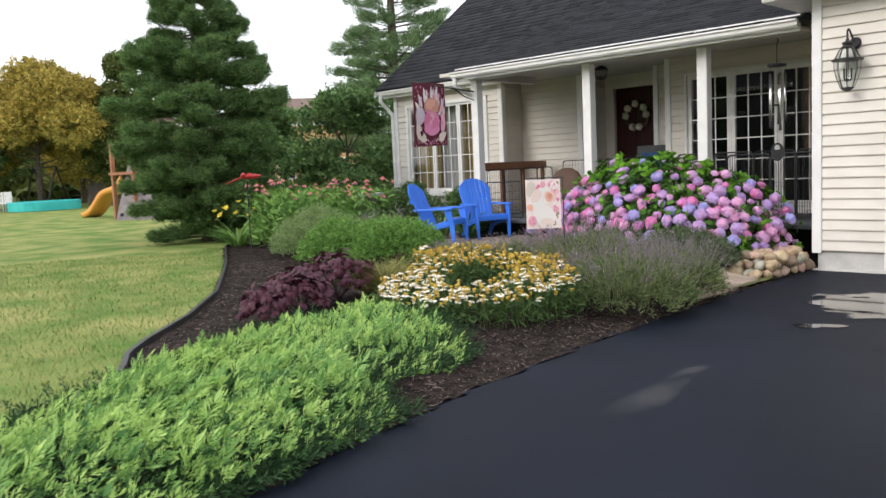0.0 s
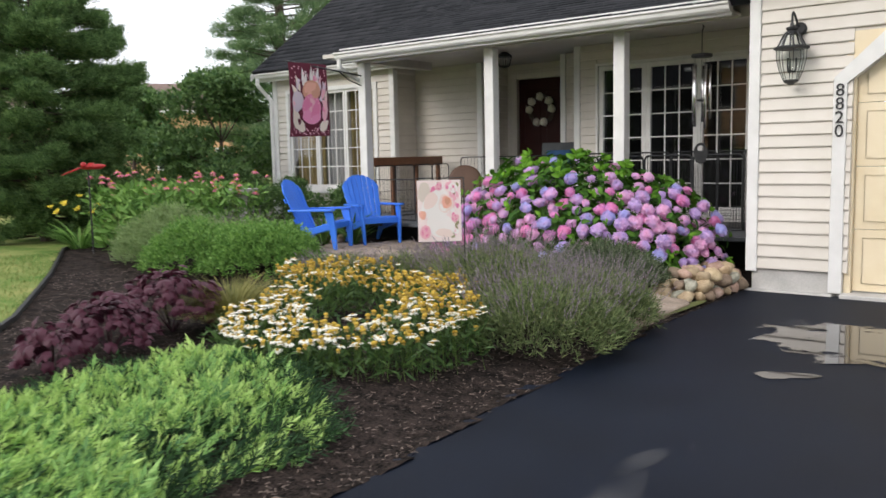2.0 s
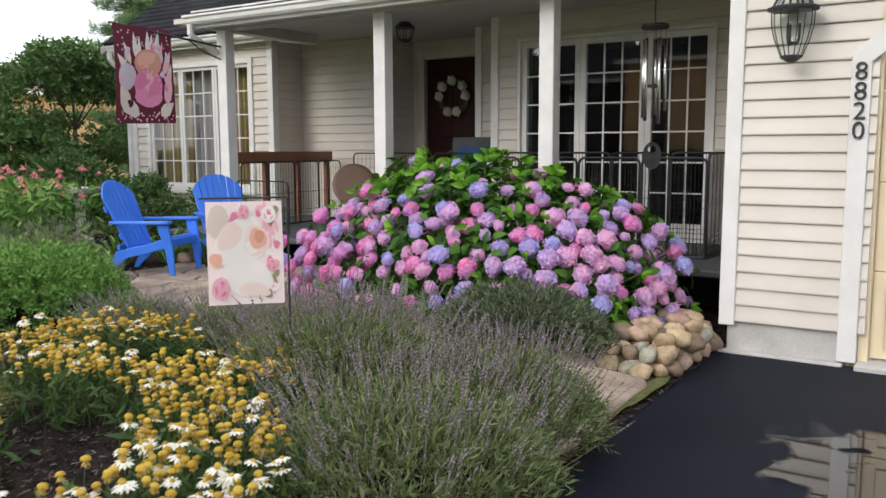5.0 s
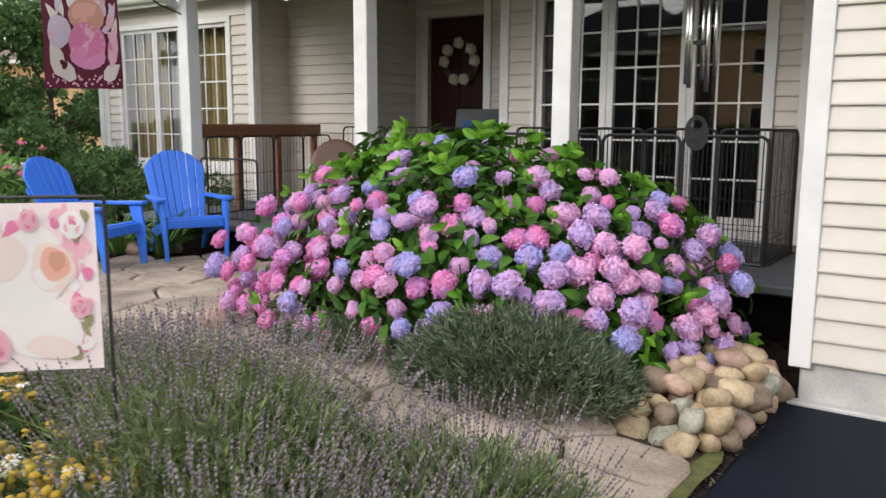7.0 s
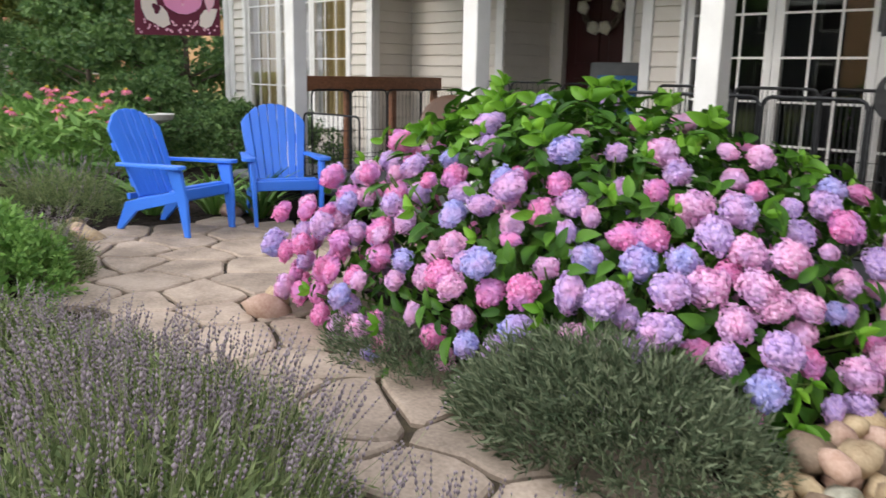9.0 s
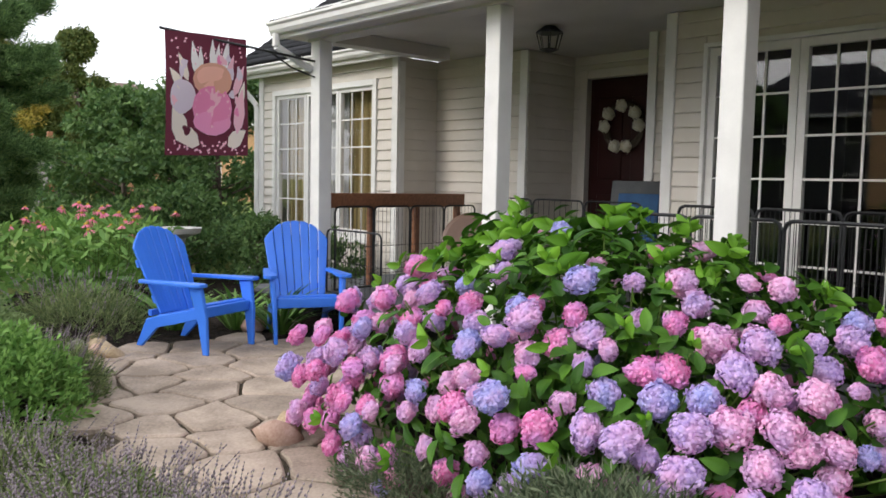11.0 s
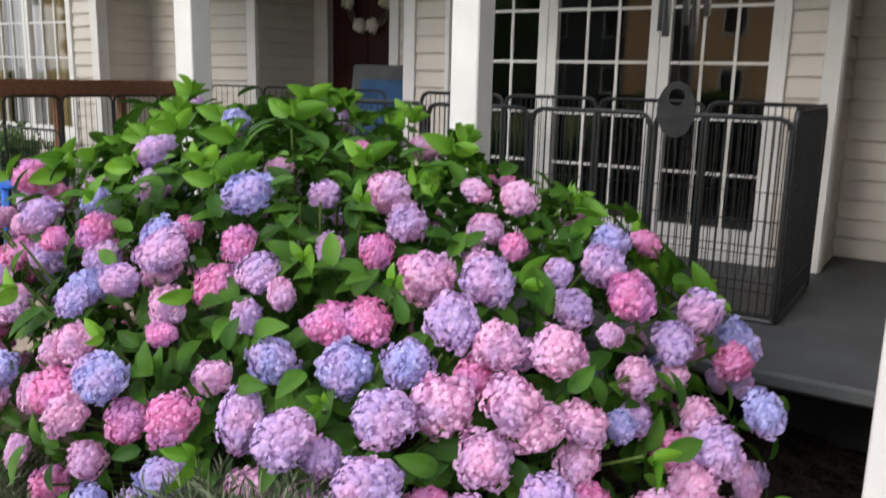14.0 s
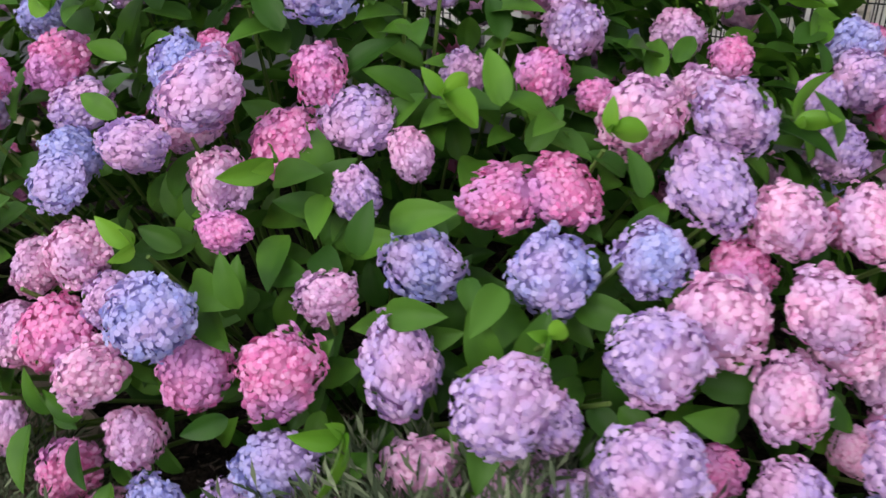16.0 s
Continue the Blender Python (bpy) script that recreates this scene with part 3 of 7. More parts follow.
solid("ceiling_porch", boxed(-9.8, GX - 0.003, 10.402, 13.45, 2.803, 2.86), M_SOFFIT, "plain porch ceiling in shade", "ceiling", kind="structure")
bm = bmesh.new()
prof = ((10.115, 2.705), (10.055, 2.705), (10.03, 2.73), (10.025, 2.765), (10.0, 2.78), (10.0, 2.80), (10.115, 2.80))


def along_x(bm, prof, x0, x1):
    ends = [[bm.verts.new((x, y, z)) for y, z in prof] for x in (x0, x1)]
    for k in range(len(prof)):
        j = (k + 1) % len(prof)
        bm.faces.new((ends[0][k], ends[0][j], ends[1][j], ends[1][k]))
    bm.faces.new(ends[0][::-1])
    bm.faces.new(ends[1])
    return bm


solid("gutter_porch", along_x(bm, prof, -9.19, GX - 0.44), M_TRIM, "white aluminium gutter along the porch eave", "gutter", kind="structure")
solid("fascia_porch", boxed(-9.17, GX - 0.44, 10.117, 10.155, 2.67, 2.86, 0.003), M_TRIM, "white fascia behind the gutter", "fascia", kind="structure")
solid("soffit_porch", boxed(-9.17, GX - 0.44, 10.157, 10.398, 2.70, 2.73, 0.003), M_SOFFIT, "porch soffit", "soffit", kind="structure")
solid("gutter_bay", along_x(bmesh.new(), [(y + 1.69, z + 0.10) for y, z in prof], -12.95, -9.2), M_TRIM, "white aluminium gutter over the front window", "gutter", kind="structure")
solid("fascia_bay", boxed(-12.92, -9.2, 11.807, 11.845, 2.76, 2.955, 0.003), M_TRIM, "white fascia over the front window", "fascia", kind="structure")
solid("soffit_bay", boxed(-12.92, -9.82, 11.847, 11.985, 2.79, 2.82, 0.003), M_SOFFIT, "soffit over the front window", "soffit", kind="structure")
bm = bmesh.new()
tube(bm, [(-12.90, 11.73, 2.81), (-12.90, 11.73, 2.70), (-12.86, 11.92, 2.50), (-12.80, 11.955, 2.42), (-12.80, 11.955, 0.25), (-12.84, 11.8, 0.16)], 0.038, 8)
solid("downspout", bm, M_TRIM, "white downspout at the house corner", "downspout")

bm = bmesh.new()
tube(bm, [(-9.13, 10.07, 2.71), (-9.13, 10.07, 2.60), (-9.11, 10.33, 2.47), (-9.10, 10.415, 2.44)], 0.034, 8)
solid("downspout_elbow", bm, M_TRIM, "white downspout elbow from the porch gutter to the post", "downspout")

# walls of the porch
WIN = (0.33, 2.585, 0.75, 2.59)
clad_wall("wall_front_window", pose(-12.75, 12.0, 0), 2.94, 0.30, 2.81, [WIN])
solid("house_foundation", boxed(-12.73, -9.83, 12.02, 12.3, -0.05, 0.30, 0.006), M_CONC, "concrete foundation under the front window", "foundation", kind="structure")
post_trim("trim_corner_1", -9.89, -9.785, 11.972, 11.997, 0.30, 2.80)
post_trim("trim_corner_2", -12.775, -12.67, 11.972, 11.997, 0.30, 2.80)
post_trim("trim_corner_3", -9.807, -9.782, 11.999, 12.08, 0.42, 2.75)
clad_wall("wall_porch_left", pose(-9.81, 12.0, 0, 0, 0, 90), 0.57, FLOOR, 2.80)
clad_wall("wall_porch_back", pose(-9.81, 12.57, 0), 1.395, FLOOR, 2.80)
post_trim("trim_corner_4", -8.515, -8.41, 12.542, 12.567, FLOOR, 2.80)
clad_wall("wall_recess_left", pose(-8.415, 12.57, 0, 0, 0, 90), 0.73, FLOOR, 2.80)
clad_wall("wall_recess_back", pose(-8.415, 13.30, 0), 1.46, FLOOR, 2.80, [(0.20, 1.155, 0.0, 2.555)])
clad_wall("wall_porch_middle", pose(-6.96, 12.57, 0), 0.62, FLOOR, 2.80)
post_trim("trim_corner_5", -6.982, -6.892, 12.542, 12.567, FLOOR, 2.80)
clad_wall("wall_recess_right", pose(-6.96, 13.30, 0, 0, 0, -90), 0.73, FLOOR, 2.80)
FW0, FW1 = -6.10, -3.965
clad_wall("wall_french_window", pose(-6.42, 12.0, 0), 2.705, FLOOR, 2.80, [(0.32, 2.455, 0.0, 2.535)])
clad_wall("wall_french_return", pose(-6.42, 12.57, 0, 0, 0, -90), 0.57, FLOOR, 2.80)
post_trim("trim_corner_7", -3.79, -3.70, 11.970, 11.996, FLOOR, 2.80)
post_trim("trim_corner_8", -3.717, -3.694, 11.998, 12.09, FLOOR, 2.80)
clad_wall("wall_niche_side", pose(-3.72, 12.0, 0, 0, 0, 90), 0.57, FLOOR, 2.80)
clad_wall("wall_niche_back", pose(-3.72, 12.57, 0), 0.535, FLOOR, 2.80)
post_trim("trim_corner_6", -6.44, -6.345, 11.972, 11.997, FLOOR, 2.80)


def glazed(parent, x0, x1, y, z0, z1, nx, nz, frame_w=0.05, low=0.0):
    """A sash: frame, pane and grille bars."""
    sash = bmesh.new()
    for a in ((x0, x0 + frame_w, z0, z1), (x1 - frame_w, x1, z0, z1), (x0 + frame_w, x1 - frame_w, z0, z0 + frame_w + low), (x0 + frame_w, x1 - frame_w, z1 - frame_w, z1)):
        box(sash, a[0], a[1], y - 0.02, y + 0.03, a[2], a[3])
    s = part("sash", sash, M_TRIM, parent)
    gx, gz = (x0 + frame_w, x1 - frame_w), (z0 + frame_w + low, z1 - frame_w)
    sheet_ = bmesh.new()
    sheet_.faces.new([sheet_.verts.new(q) for q in ((gx[0], y + 0.006, gz[0]), (gx[1], y + 0.006, gz[0]), (gx[1], y + 0.006, gz[1]), (gx[0], y + 0.006, gz[1]))])
    pane = part("pane", sheet_, M_GLASS, s, "clear glass pane")
    pane.visible_shadow = False
    for k in range(1, nx):
        xx = gx[0] + (gx[1] - gx[0]) * k / nx
        part("grille_bar", boxed(xx - 0.008, xx + 0.008, y - 0.008, y + 0.003, gz[0], gz[1]), M_TRIM, s)
    for k in range(1, nz):
        zz = gz[0] + (gz[1] - gz[0]) * k / nz
        part("grille_bar", boxed(gx[0], gx[1], y - 0.010, y - 0.001, zz - 0.008, zz + 0.008), M_TRIM, s)
    return s


def casing(parent, x0, x1, y, z0, z1, w=0.07):
    for a in ((x0, x0 + w, z0, z1), (x1 - w, x1, z0, z1), (x0 + w, x1 - w, z1 - w, z1), (x0 + w, x1 - w, z0, z0 + w)):
        part("window_frame", boxed(a[0], a[1], y - 0.035, y + 0.06, a[2], a[3], 0.003), M_TRIM, parent)


win = thing("window_1", "white three-part casement window with grilles and ochre curtains behind", "window", kind="structure")
wx0, wx1 = -12.75 + WIN[0], -12.75 + WIN[1]
casing(win, wx0, wx1, 12.0, WIN[2], WIN[3])
third = (wx1 - wx0 - 0.14) / 3
for k in range(3):
    glazed(win, wx0 + 0.07 + k * third + 0.005, wx0 + 0.07 + (k + 1) * third - 0.005, 12.02, WIN[2] + 0.07, WIN[3] - 0.07, 3, 5, 0.045)
part("window_sill", boxed(wx0 - 0.03, wx1 + 0.03, 11.94, 11.985, 0.715, 0.747, 0.004), M_TRIM, win)


def drape(x0, x1, y, z0, z1, material, label, waves=9, depth=0.035):
    n = waves * 8
    V, F = [], []
    for i in range(n + 1):
        x = x0 + (x1 - x0) * i / n
        for z in (z0, z1):
            V.append((x, y + depth * math.sin(i * 2 * math.pi / 8) + 0.01 * math.sin(i * 1.7), z))
    for i in range(n):
        F.append((2 * i, 2 * i + 2, 2 * i + 3, 2 * i + 1))
    ob = new("curtain", np_mesh("curtain", V, F, material, True))
    return tagged(ob, label, "curtain", group="curtains")


drape(wx0, wx0 + 0.75, 12.22, 0.7, 2.55, M_CURTAIN, "ochre floor-length curtain behind the front window")
drape(wx1 - 0.85, wx1, 12.22, 0.7, 2.55, M_CURTAIN, "ochre floor-length curtain behind the front window")
drape(wx0 + 0.7, wx1 - 0.8, 12.28, 0.7, 2.55, M_SHEER, "grey sheer curtain in the middle of the window", 7)

fwin = thing("window_2", "white French windows with grilles reflecting the street", "French window", kind="structure")
casing(fwin, FW0, FW1, 12.0, FLOOR, 2.535, 0.035)
for x0, x1 in ((-6.062, -5.375), (-5.37, -4.668), (-4.663, -4.003)):
    glazed(fwin, x0, x1, 12.02, FLOOR + 0.038, 2.495, 3, 6, 0.06, 0.08)

door = thing("door_2", "dark oxblood front door with a wreath of white flowers", "door", kind="structure")
part("casing", boxed(-8.31, -8.215, 13.262, 13.31, FLOOR, 2.65, 0.004), M_SIDING, door)
part("casing", boxed(-7.26, -7.165, 13.262, 13.31, FLOOR, 2.65, 0.004), M_SIDING, door)
part("casing", boxed(-8.21, -7.265, 13.262, 13.31, 2.558, 2.65, 0.004), M_SIDING, door)
leaf = part("door_leaf", boxed(-8.21, -7.265, 13.33, 13.37, FLOOR + 0.02, 2.553, 0.004), M_DOOR, door)
for a, b in ((0.62, 1.35), (1.50, 2.35)):
    for x in (-8.09, -7.68):
        part("door_panel", boxed(x, x + 0.30, 13.318, 13.332, a, b, 0.006), M_DOOR, leaf)
part("door_knob", turned(bmesh.new(), ((0.012, 0), (0.012, 0.03), (0.028, 0.04), (0.03, 0.06), (0.01, 0.075)), 10), M_CHROME, leaf).matrix_world = pose(-7.35, 13.315, 1.35, 90)

# rooms behind the glass: near-black shells stand in for unlit interiors
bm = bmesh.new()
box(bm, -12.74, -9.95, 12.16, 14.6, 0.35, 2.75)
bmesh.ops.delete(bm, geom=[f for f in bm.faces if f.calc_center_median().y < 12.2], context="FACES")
solid("room_front", bm, M_DARK, "room behind the front window, its darkness painted near-black", "room", kind="structure")
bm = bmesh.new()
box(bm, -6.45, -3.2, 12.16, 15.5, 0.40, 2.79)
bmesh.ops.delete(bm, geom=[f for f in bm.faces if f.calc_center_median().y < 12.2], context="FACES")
solid("room_dining", bm, M_DARK, "room behind the French windows, its darkness painted near-black", "room", kind="structure")
solid("wall_house_back", boxed(-12.74, -3.2, 15.6, 15.8, -0.05, 5.0), M_SIDING, "plain rear wall of the house", "wall", kind="structure")
solid("wall_house_left", boxed(-12.74, -12.62, 12.16, 15.6, -0.05, 2.9), M_SIDING, "plain side wall of the house", "wall", kind="structure")


# roof: a steep main slope and a flatter porch slope, in shingle courses
def slope(name, x0, x1, y0, z0, rise, run, label):
    deck = bmesh.new()
    vs = [deck.verts.new(p) for p in ((x0, y0, z0), (x1, y0, z0), (x1, y0 + run, z0 + rise * run), (x0, y0 + run, z0 + rise * run))]
    vs2 = [deck.verts.new(v.co + Vector((0, 0.04, -0.05))) for v in vs]
    deck.faces.new(vs)
    deck.faces.new(vs2[::-1])
    for k in range(4):
        deck.faces.new((vs[k], vs2[k], vs2[(k + 1) % 4], vs[(k + 1) % 4]))
    roof = solid(name, deck, M_SHINGLE, label, "roof", kind="structure")
    L = math.hypot(run, rise * run)
    up = Vector((0, run, rise * run)).normalized()
    nrm = Vector((0, -up.z, up.y))
    V, F = [], []
    rows = int(L / 0.145)
    for r in range(rows):
        x = x0 - (0.16 if r % 2 else 0.0) - RNG.uniform(0, 0.1)
        while x < x1:
            w = RNG.choice([0.17, 0.24, 0.33])
            a, b = max(x, x0), min(x + w - 0.006, x1)
            if b - a > 0.02:
                th = 0.008 + RNG.uniform(0, 0.010)
                base = Vector((0, y0, z0)) + up * (r * 0.145)
                o = len(V)
                for xx in (a, b):
                    for s, h in ((-0.012, 0.002), (-0.012, th + 0.006), (0.15, 0.004)):
                        q = base + up * s + nrm * h
                        V.append((xx, q.y, q.z))
                F += [(o, o + 3, o + 4, o + 1), (o + 1, o + 4, o + 5, o + 2), (o, o + 1, o + 2, o + 2), (o + 3, o + 5, o + 4, o + 4)]
            x += w
    F = [f for f in F if len(set(f)) == 4]
    ob = new("shingles", np_mesh("shingles", V, F, M_SHINGLE))
    ob.parent = roof
    tagged(ob, "charcoal asphalt shingles", kind="stuff")
    return roof


slope("roof_main", -13.02, -3.2, 11.71, 2.935, 0.745, 4.31, "steep dark charcoal shingle roof")
slope("roof_porch", -9.20, GX - 0.05, 10.06, 2.807, 0.40, 4.0, "low-pitched dark shingle roof over the porch")
bm = bmesh.new()
vs = [bm.verts.new(p) for p in ((-13.02, 16.02, 6.14), (-3.2, 16.02, 6.14), (-3.2, 20.0, 3.2), (-13.02, 20.0, 3.2))]
bm.faces.new(vs)
solid("roof_back", bm, M_SHINGLE, "rear slope of the dark shingle roof", "roof", kind="structure")
bm = bmesh.new()
vs = [bm.verts.new(p) for p in ((GX - 0.43, GY - 0.42, 3.10), (5.0, GY - 0.42, 3.10), (5.0, GY + 4, 6.4), (GX - 0.43, GY + 4, 6.4))]
bm.faces.new(vs)
solid("roof_garage", bm, M_SHINGLE, "dark shingle roof over the garage", "roof", kind="structure")
# white rake board at the roof's end
bm = bmesh.new()
for y, z in ((11.69, 2.875), (16.0, 6.09)):
    for x, dz in ((-13.05, 0), (-13.022, 0), (-13.022, 0.10), (-13.05, 0.10)):
        bm.verts.new((x, y, z - 0.09 + dz))
bm.verts.ensure_lookup_table()
for k in range(4):
    bm.faces.new([bm.verts[i] for i in (k, (k + 1) % 4, 4 + (k + 1) % 4, 4 + k)])
solid("trim_rake", bm, M_TRIM, "white rake board at the roof edge", "trim", kind="structure")

# ---- hydrangea ----
BUSH_C, BUSH_R = np.array([-4.95, 9.35, 0.12]), np.array([1.50, 1.05, 1.12])


HEADS = {
    "pink": [(-4.82, 8.79, 0.817, 0.074), (-5.77, 8.85, 1.035, 0.075), (-5.78, 8.66, 0.888, 0.058), (-6.08, 8.66, 0.844, 0.068), (-4.43, 8.83, 0.762, 0.072), (-4.335, 8.866, 0.777, 0.066), (-5.95, 8.38, 0.55, 0.070), (-5.86, 8.456, 0.435, 0.075), (-5.5, 8.497, 0.665, 0.075), (-4.81, 8.483, 0.526, 0.066), (-4.65, 8.49, 0.565, 0.078), (-3.89, 9.668, 0.915, 0.055), (-3.80, 9.30, 0.836, 0.070), (-5.7, 8.42, 0.60, 0.062), (-6.0, 8.45, 0.70, 0.060)],
    "rose": [(-4.244, 9.0, 0.88, 0.082), (-3.988, 8.925, 0.767, 0.085), (-3.86, 9.0, 0.754, 0.100), (-4.057, 8.785, 0.643, 0.083), (-3.94, 8.79, 0.539, 0.100), (-3.907, 8.855, 0.662, 0.090), (-3.864, 8.9, 0.60, 0.080), (-3.608, 9.358, 0.52, 0.068), (-3.56, 9.167, 0.428, 0.075), (-3.611, 9.076, 0.372, 0.085), (-4.879, 8.676, 0.771, 0.072), (-4.515, 9.195, 1.061, 0.072), (-4.297, 9.321, 1.076, 0.050), (-4.249, 9.307, 0.969, 0.062), (-4.946, 8.40, 0.534, 0.072), (-4.175, 9.359, 1.062, 0.072), (-3.78, 8.98, 0.60, 0.070), (-5.725, 8.783, 0.876, 0.064)],
    "lilac": [(-4.70, 8.836, 0.862, 0.072), (-4.92, 8.70, 0.915, 0.092), (-5.0, 8.615, 0.835, 0.062), (-4.11, 8.91, 0.812, 0.080), (-4.105, 9.07, 0.882, 0.090), (-4.665, 9.08, 1.054, 0.055), (-3.76, 8.77, 0.487, 0.086), (-3.737, 9.214, 0.545, 0.055), (-3.673, 9.523, 0.771, 0.078), (-3.527, 9.238, 0.504, 0.085), (-4.12, 8.644, 0.646, 0.088), (-4.296, 8.507, 0.60, 0.092), (-4.098, 8.556, 0.521, 0.086), (-5.837, 8.418, 0.654, 0.070), (-5.98, 8.676, 0.749, 0.066), (-5.436, 8.507, 0.795, 0.062), (-5.887, 9.657, 1.252, 0.060), (-5.13, 9.69, 1.229, 0.062), (-4.486, 8.565, 0.576, 0.088), (-5.35, 9.03, 1.14, 0.085), (-5.29, 8.98, 1.04, 0.075), (-4.412, 9.138, 0.991, 0.068), (-3.91, 8.669, 0.447, 0.066)],
    "blue": [(-4.834, 8.431, 0.648, 0.074), (-4.508, 8.697, 0.682, 0.074), (-4.305, 8.731, 0.696, 0.078), (-4.17, 8.805, 0.717, 0.072), (-3.46, 9.43, 0.551, 0.068), (-3.93, 9.472, 0.943, 0.062), (-5.175, 9.22, 1.238, 0.064), (-4.803, 8.907, 1.064, 0.070), (-5.095, 8.535, 0.783, 0.058), (-6.332, 8.469, 0.482, 0.078), (-5.56, 8.31, 0.387, 0.070), (-3.598, 9.706, 0.649, 0.066), (-4.822, 8.363, 0.333, 0.068), (-3.78, 8.72, 0.36, 0.075), (-4.64, 8.45, 0.42, 0.070), (-5.42, 8.85, 0.98, 0.055)],
}
_c = np.array([q[:3] for rows in HEADS.values() for q in rows])
_u = (_c - BUSH_C) / BUSH_R
HEAD_RHO = np.linalg.norm(_u, axis=1)
HEAD_DIR = _u / HEAD_RHO[:, None]


def bush_rho(d):
    """How far the flower heads reach out in the scaled direction d."""
    w = np.exp((HEAD_DIR @ d - 1) / 0.02) + 1e-9
    base = 0.94 if d[1] < 0.2 and d[2] < 0.6 else 1.0
    return float(((w * HEAD_RHO).sum() + 0.15 * base) / (w.sum() + 0.15))


def bush_point(n, lo, hi, seed, front=0.75):
    """Places under the bush's flowering shell and the outward way there."""
    g = np.random.default_rng(seed)
    out_p, out_n = [], []
    while len(out_p) < n:
        d = g.normal(0, 1, 3)
        d /= np.linalg.norm(d)
        d[2] = abs(d[2])
        if d[1] > 0.1 and g.random() < front:
            continue
        p = BUSH_C + d * BUSH_R * bush_rho(d) * g.uniform(lo, hi)
        if p[2] < ground_z(p[0], p[1]) + 0.04:
            continue
        out_p.append(p)
        out_n.append(d / BUSH_R / np.linalg.norm(d / BUSH_R))
    return np.array(out_p), np.array(out_n)


def bloom_mesh(name, material, seed):
    """A mophead of unit radius: small overlapping four-petalled florets all round an uneven ball."""
    g = np.random.default_rng(seed)
    n = 270
    i = np.arange(n) + 0.5
    ph, th = np.arccos(1 - 1.94 * i / n), np.pi * (1 + 5 ** 0.5) * i
    d = np.stack([np.cos(th) * np.sin(ph), np.sin(th) * np.sin(ph), np.cos(ph)], 1) + g.normal(0, 0.07, (n, 3))
    d /= np.linalg.norm(d, axis=1, keepdims=True)

    def lump(q):
        return 0.11 * np.sin(3.4 * q[:, 0] + seed) * np.cos(3.1 * q[:, 1] + 2 * seed) + 0.07 * np.sin(5.3 * q[:, 2] + 3 * seed) + 0.05 * np.sin(7.1 * q[:, 0] + 5 * q[:, 1] + seed)

    r = 0.92 * (1 + lump(d) + g.normal(0, 0.06, n))
    pos = d * r[:, None] * np.array([1, 1, 0.86])
    petal = np.array([(0.0, 0.0, 0.03), (0.075, 0.02, 0.04), (0.135, 0.095, 0.0), (0.085, 0.165, -0.035), (0.0, 0.155, -0.02), (-0.045, 0.08, 0.03)])
    V, F = [], []
    for q in range(4):
        c, s = math.cos(q * math.pi / 2 - 0.5), math.sin(q * math.pi / 2 - 0.5)
        o = len(V)
        V += [(x * c - y * s, x * s + y * c, z + 0.008 * (q % 2)) for x, y, z in petal]
        F += [(o, o + 1, o + 2, o + 5), (o + 5, o + 2, o + 3, o + 4)]
    way = d + g.normal(0, 0.42, (n, 3))
    W, G = strew((np.array(V), np.array(F)), frames(pos, way, g.uniform(0.72, 1.08, n)))
    rows, cols = 7, 10
    core = np.array([(math.sin(math.pi * a / rows) * math.cos(2 * math.pi * k / cols), math.sin(math.pi * a / rows) * math.sin(2 * math.pi * k / cols), math.cos(math.pi * a / rows)) for a in range(rows + 1) for k in range(cols)])
    core = core * (0.78 * (1 + lump(core)))[:, None] * np.array([1, 1, 0.86])
    faces = [(cols * a + k, cols * a + cols + k, cols * a + cols + (k + 1) % cols, cols * a + (k + 1) % cols) for a in range(rows) for k in range(cols)]
    W, G = merged((W, G), (core, np.array(faces)))
    return np_mesh(name, W, G, material)


hyd = thing("hydrangea", "large mophead hydrangea in full pink, lilac and blue bloom", "hydrangea")
TINTS = {"pink": M_PINK, "rose": M_ROSE, "lilac": M_LILAC, "blue": M_PERI}
BLOOM = {k: [bloom_mesh("bloom_" + k, m, 10 * q + s) for s in range(4)] for q, (k, m) in enumerate(TINTS.items())}
WORDS = {"pink": "deep pink flower head", "rose": "pale pink flower head", "lilac": "lilac flower head", "blue": "periwinkle blue flower head"}
g = np.random.default_rng(3)
placed = []


def add_bloom(kind, x, y, z, r):
    r = 0.86 * min(r, 0.079)
    ob = part("flower_head", BLOOM[kind][int(g.integers(4))], None, hyd, WORDS[kind])
    out = Vector((x - BUSH_C[0], (y - BUSH_C[1]) * 1.6, (z - 0.25) * 1.3)).normalized() + Vector((0, 0, 0.35))
    q = out.to_track_quat("Z", "Y").to_matrix().to_4x4() @ Matrix.Rotation(g.uniform(0, 6.28), 4, "Z")
    ob.matrix_world = Matrix.Translation((x, y + 0.02, z)) @ q @ Matrix.Diagonal((r * g.uniform(0.92, 1.2), r * g.uniform(0.82, 1.12), r * g.uniform(0.78, 1.12), 1))
    placed.append((x, y, z))


for kind, rows in HEADS.items():
    for x, y, z, r in rows:
        add_bloom(kind, x, y, z, r)
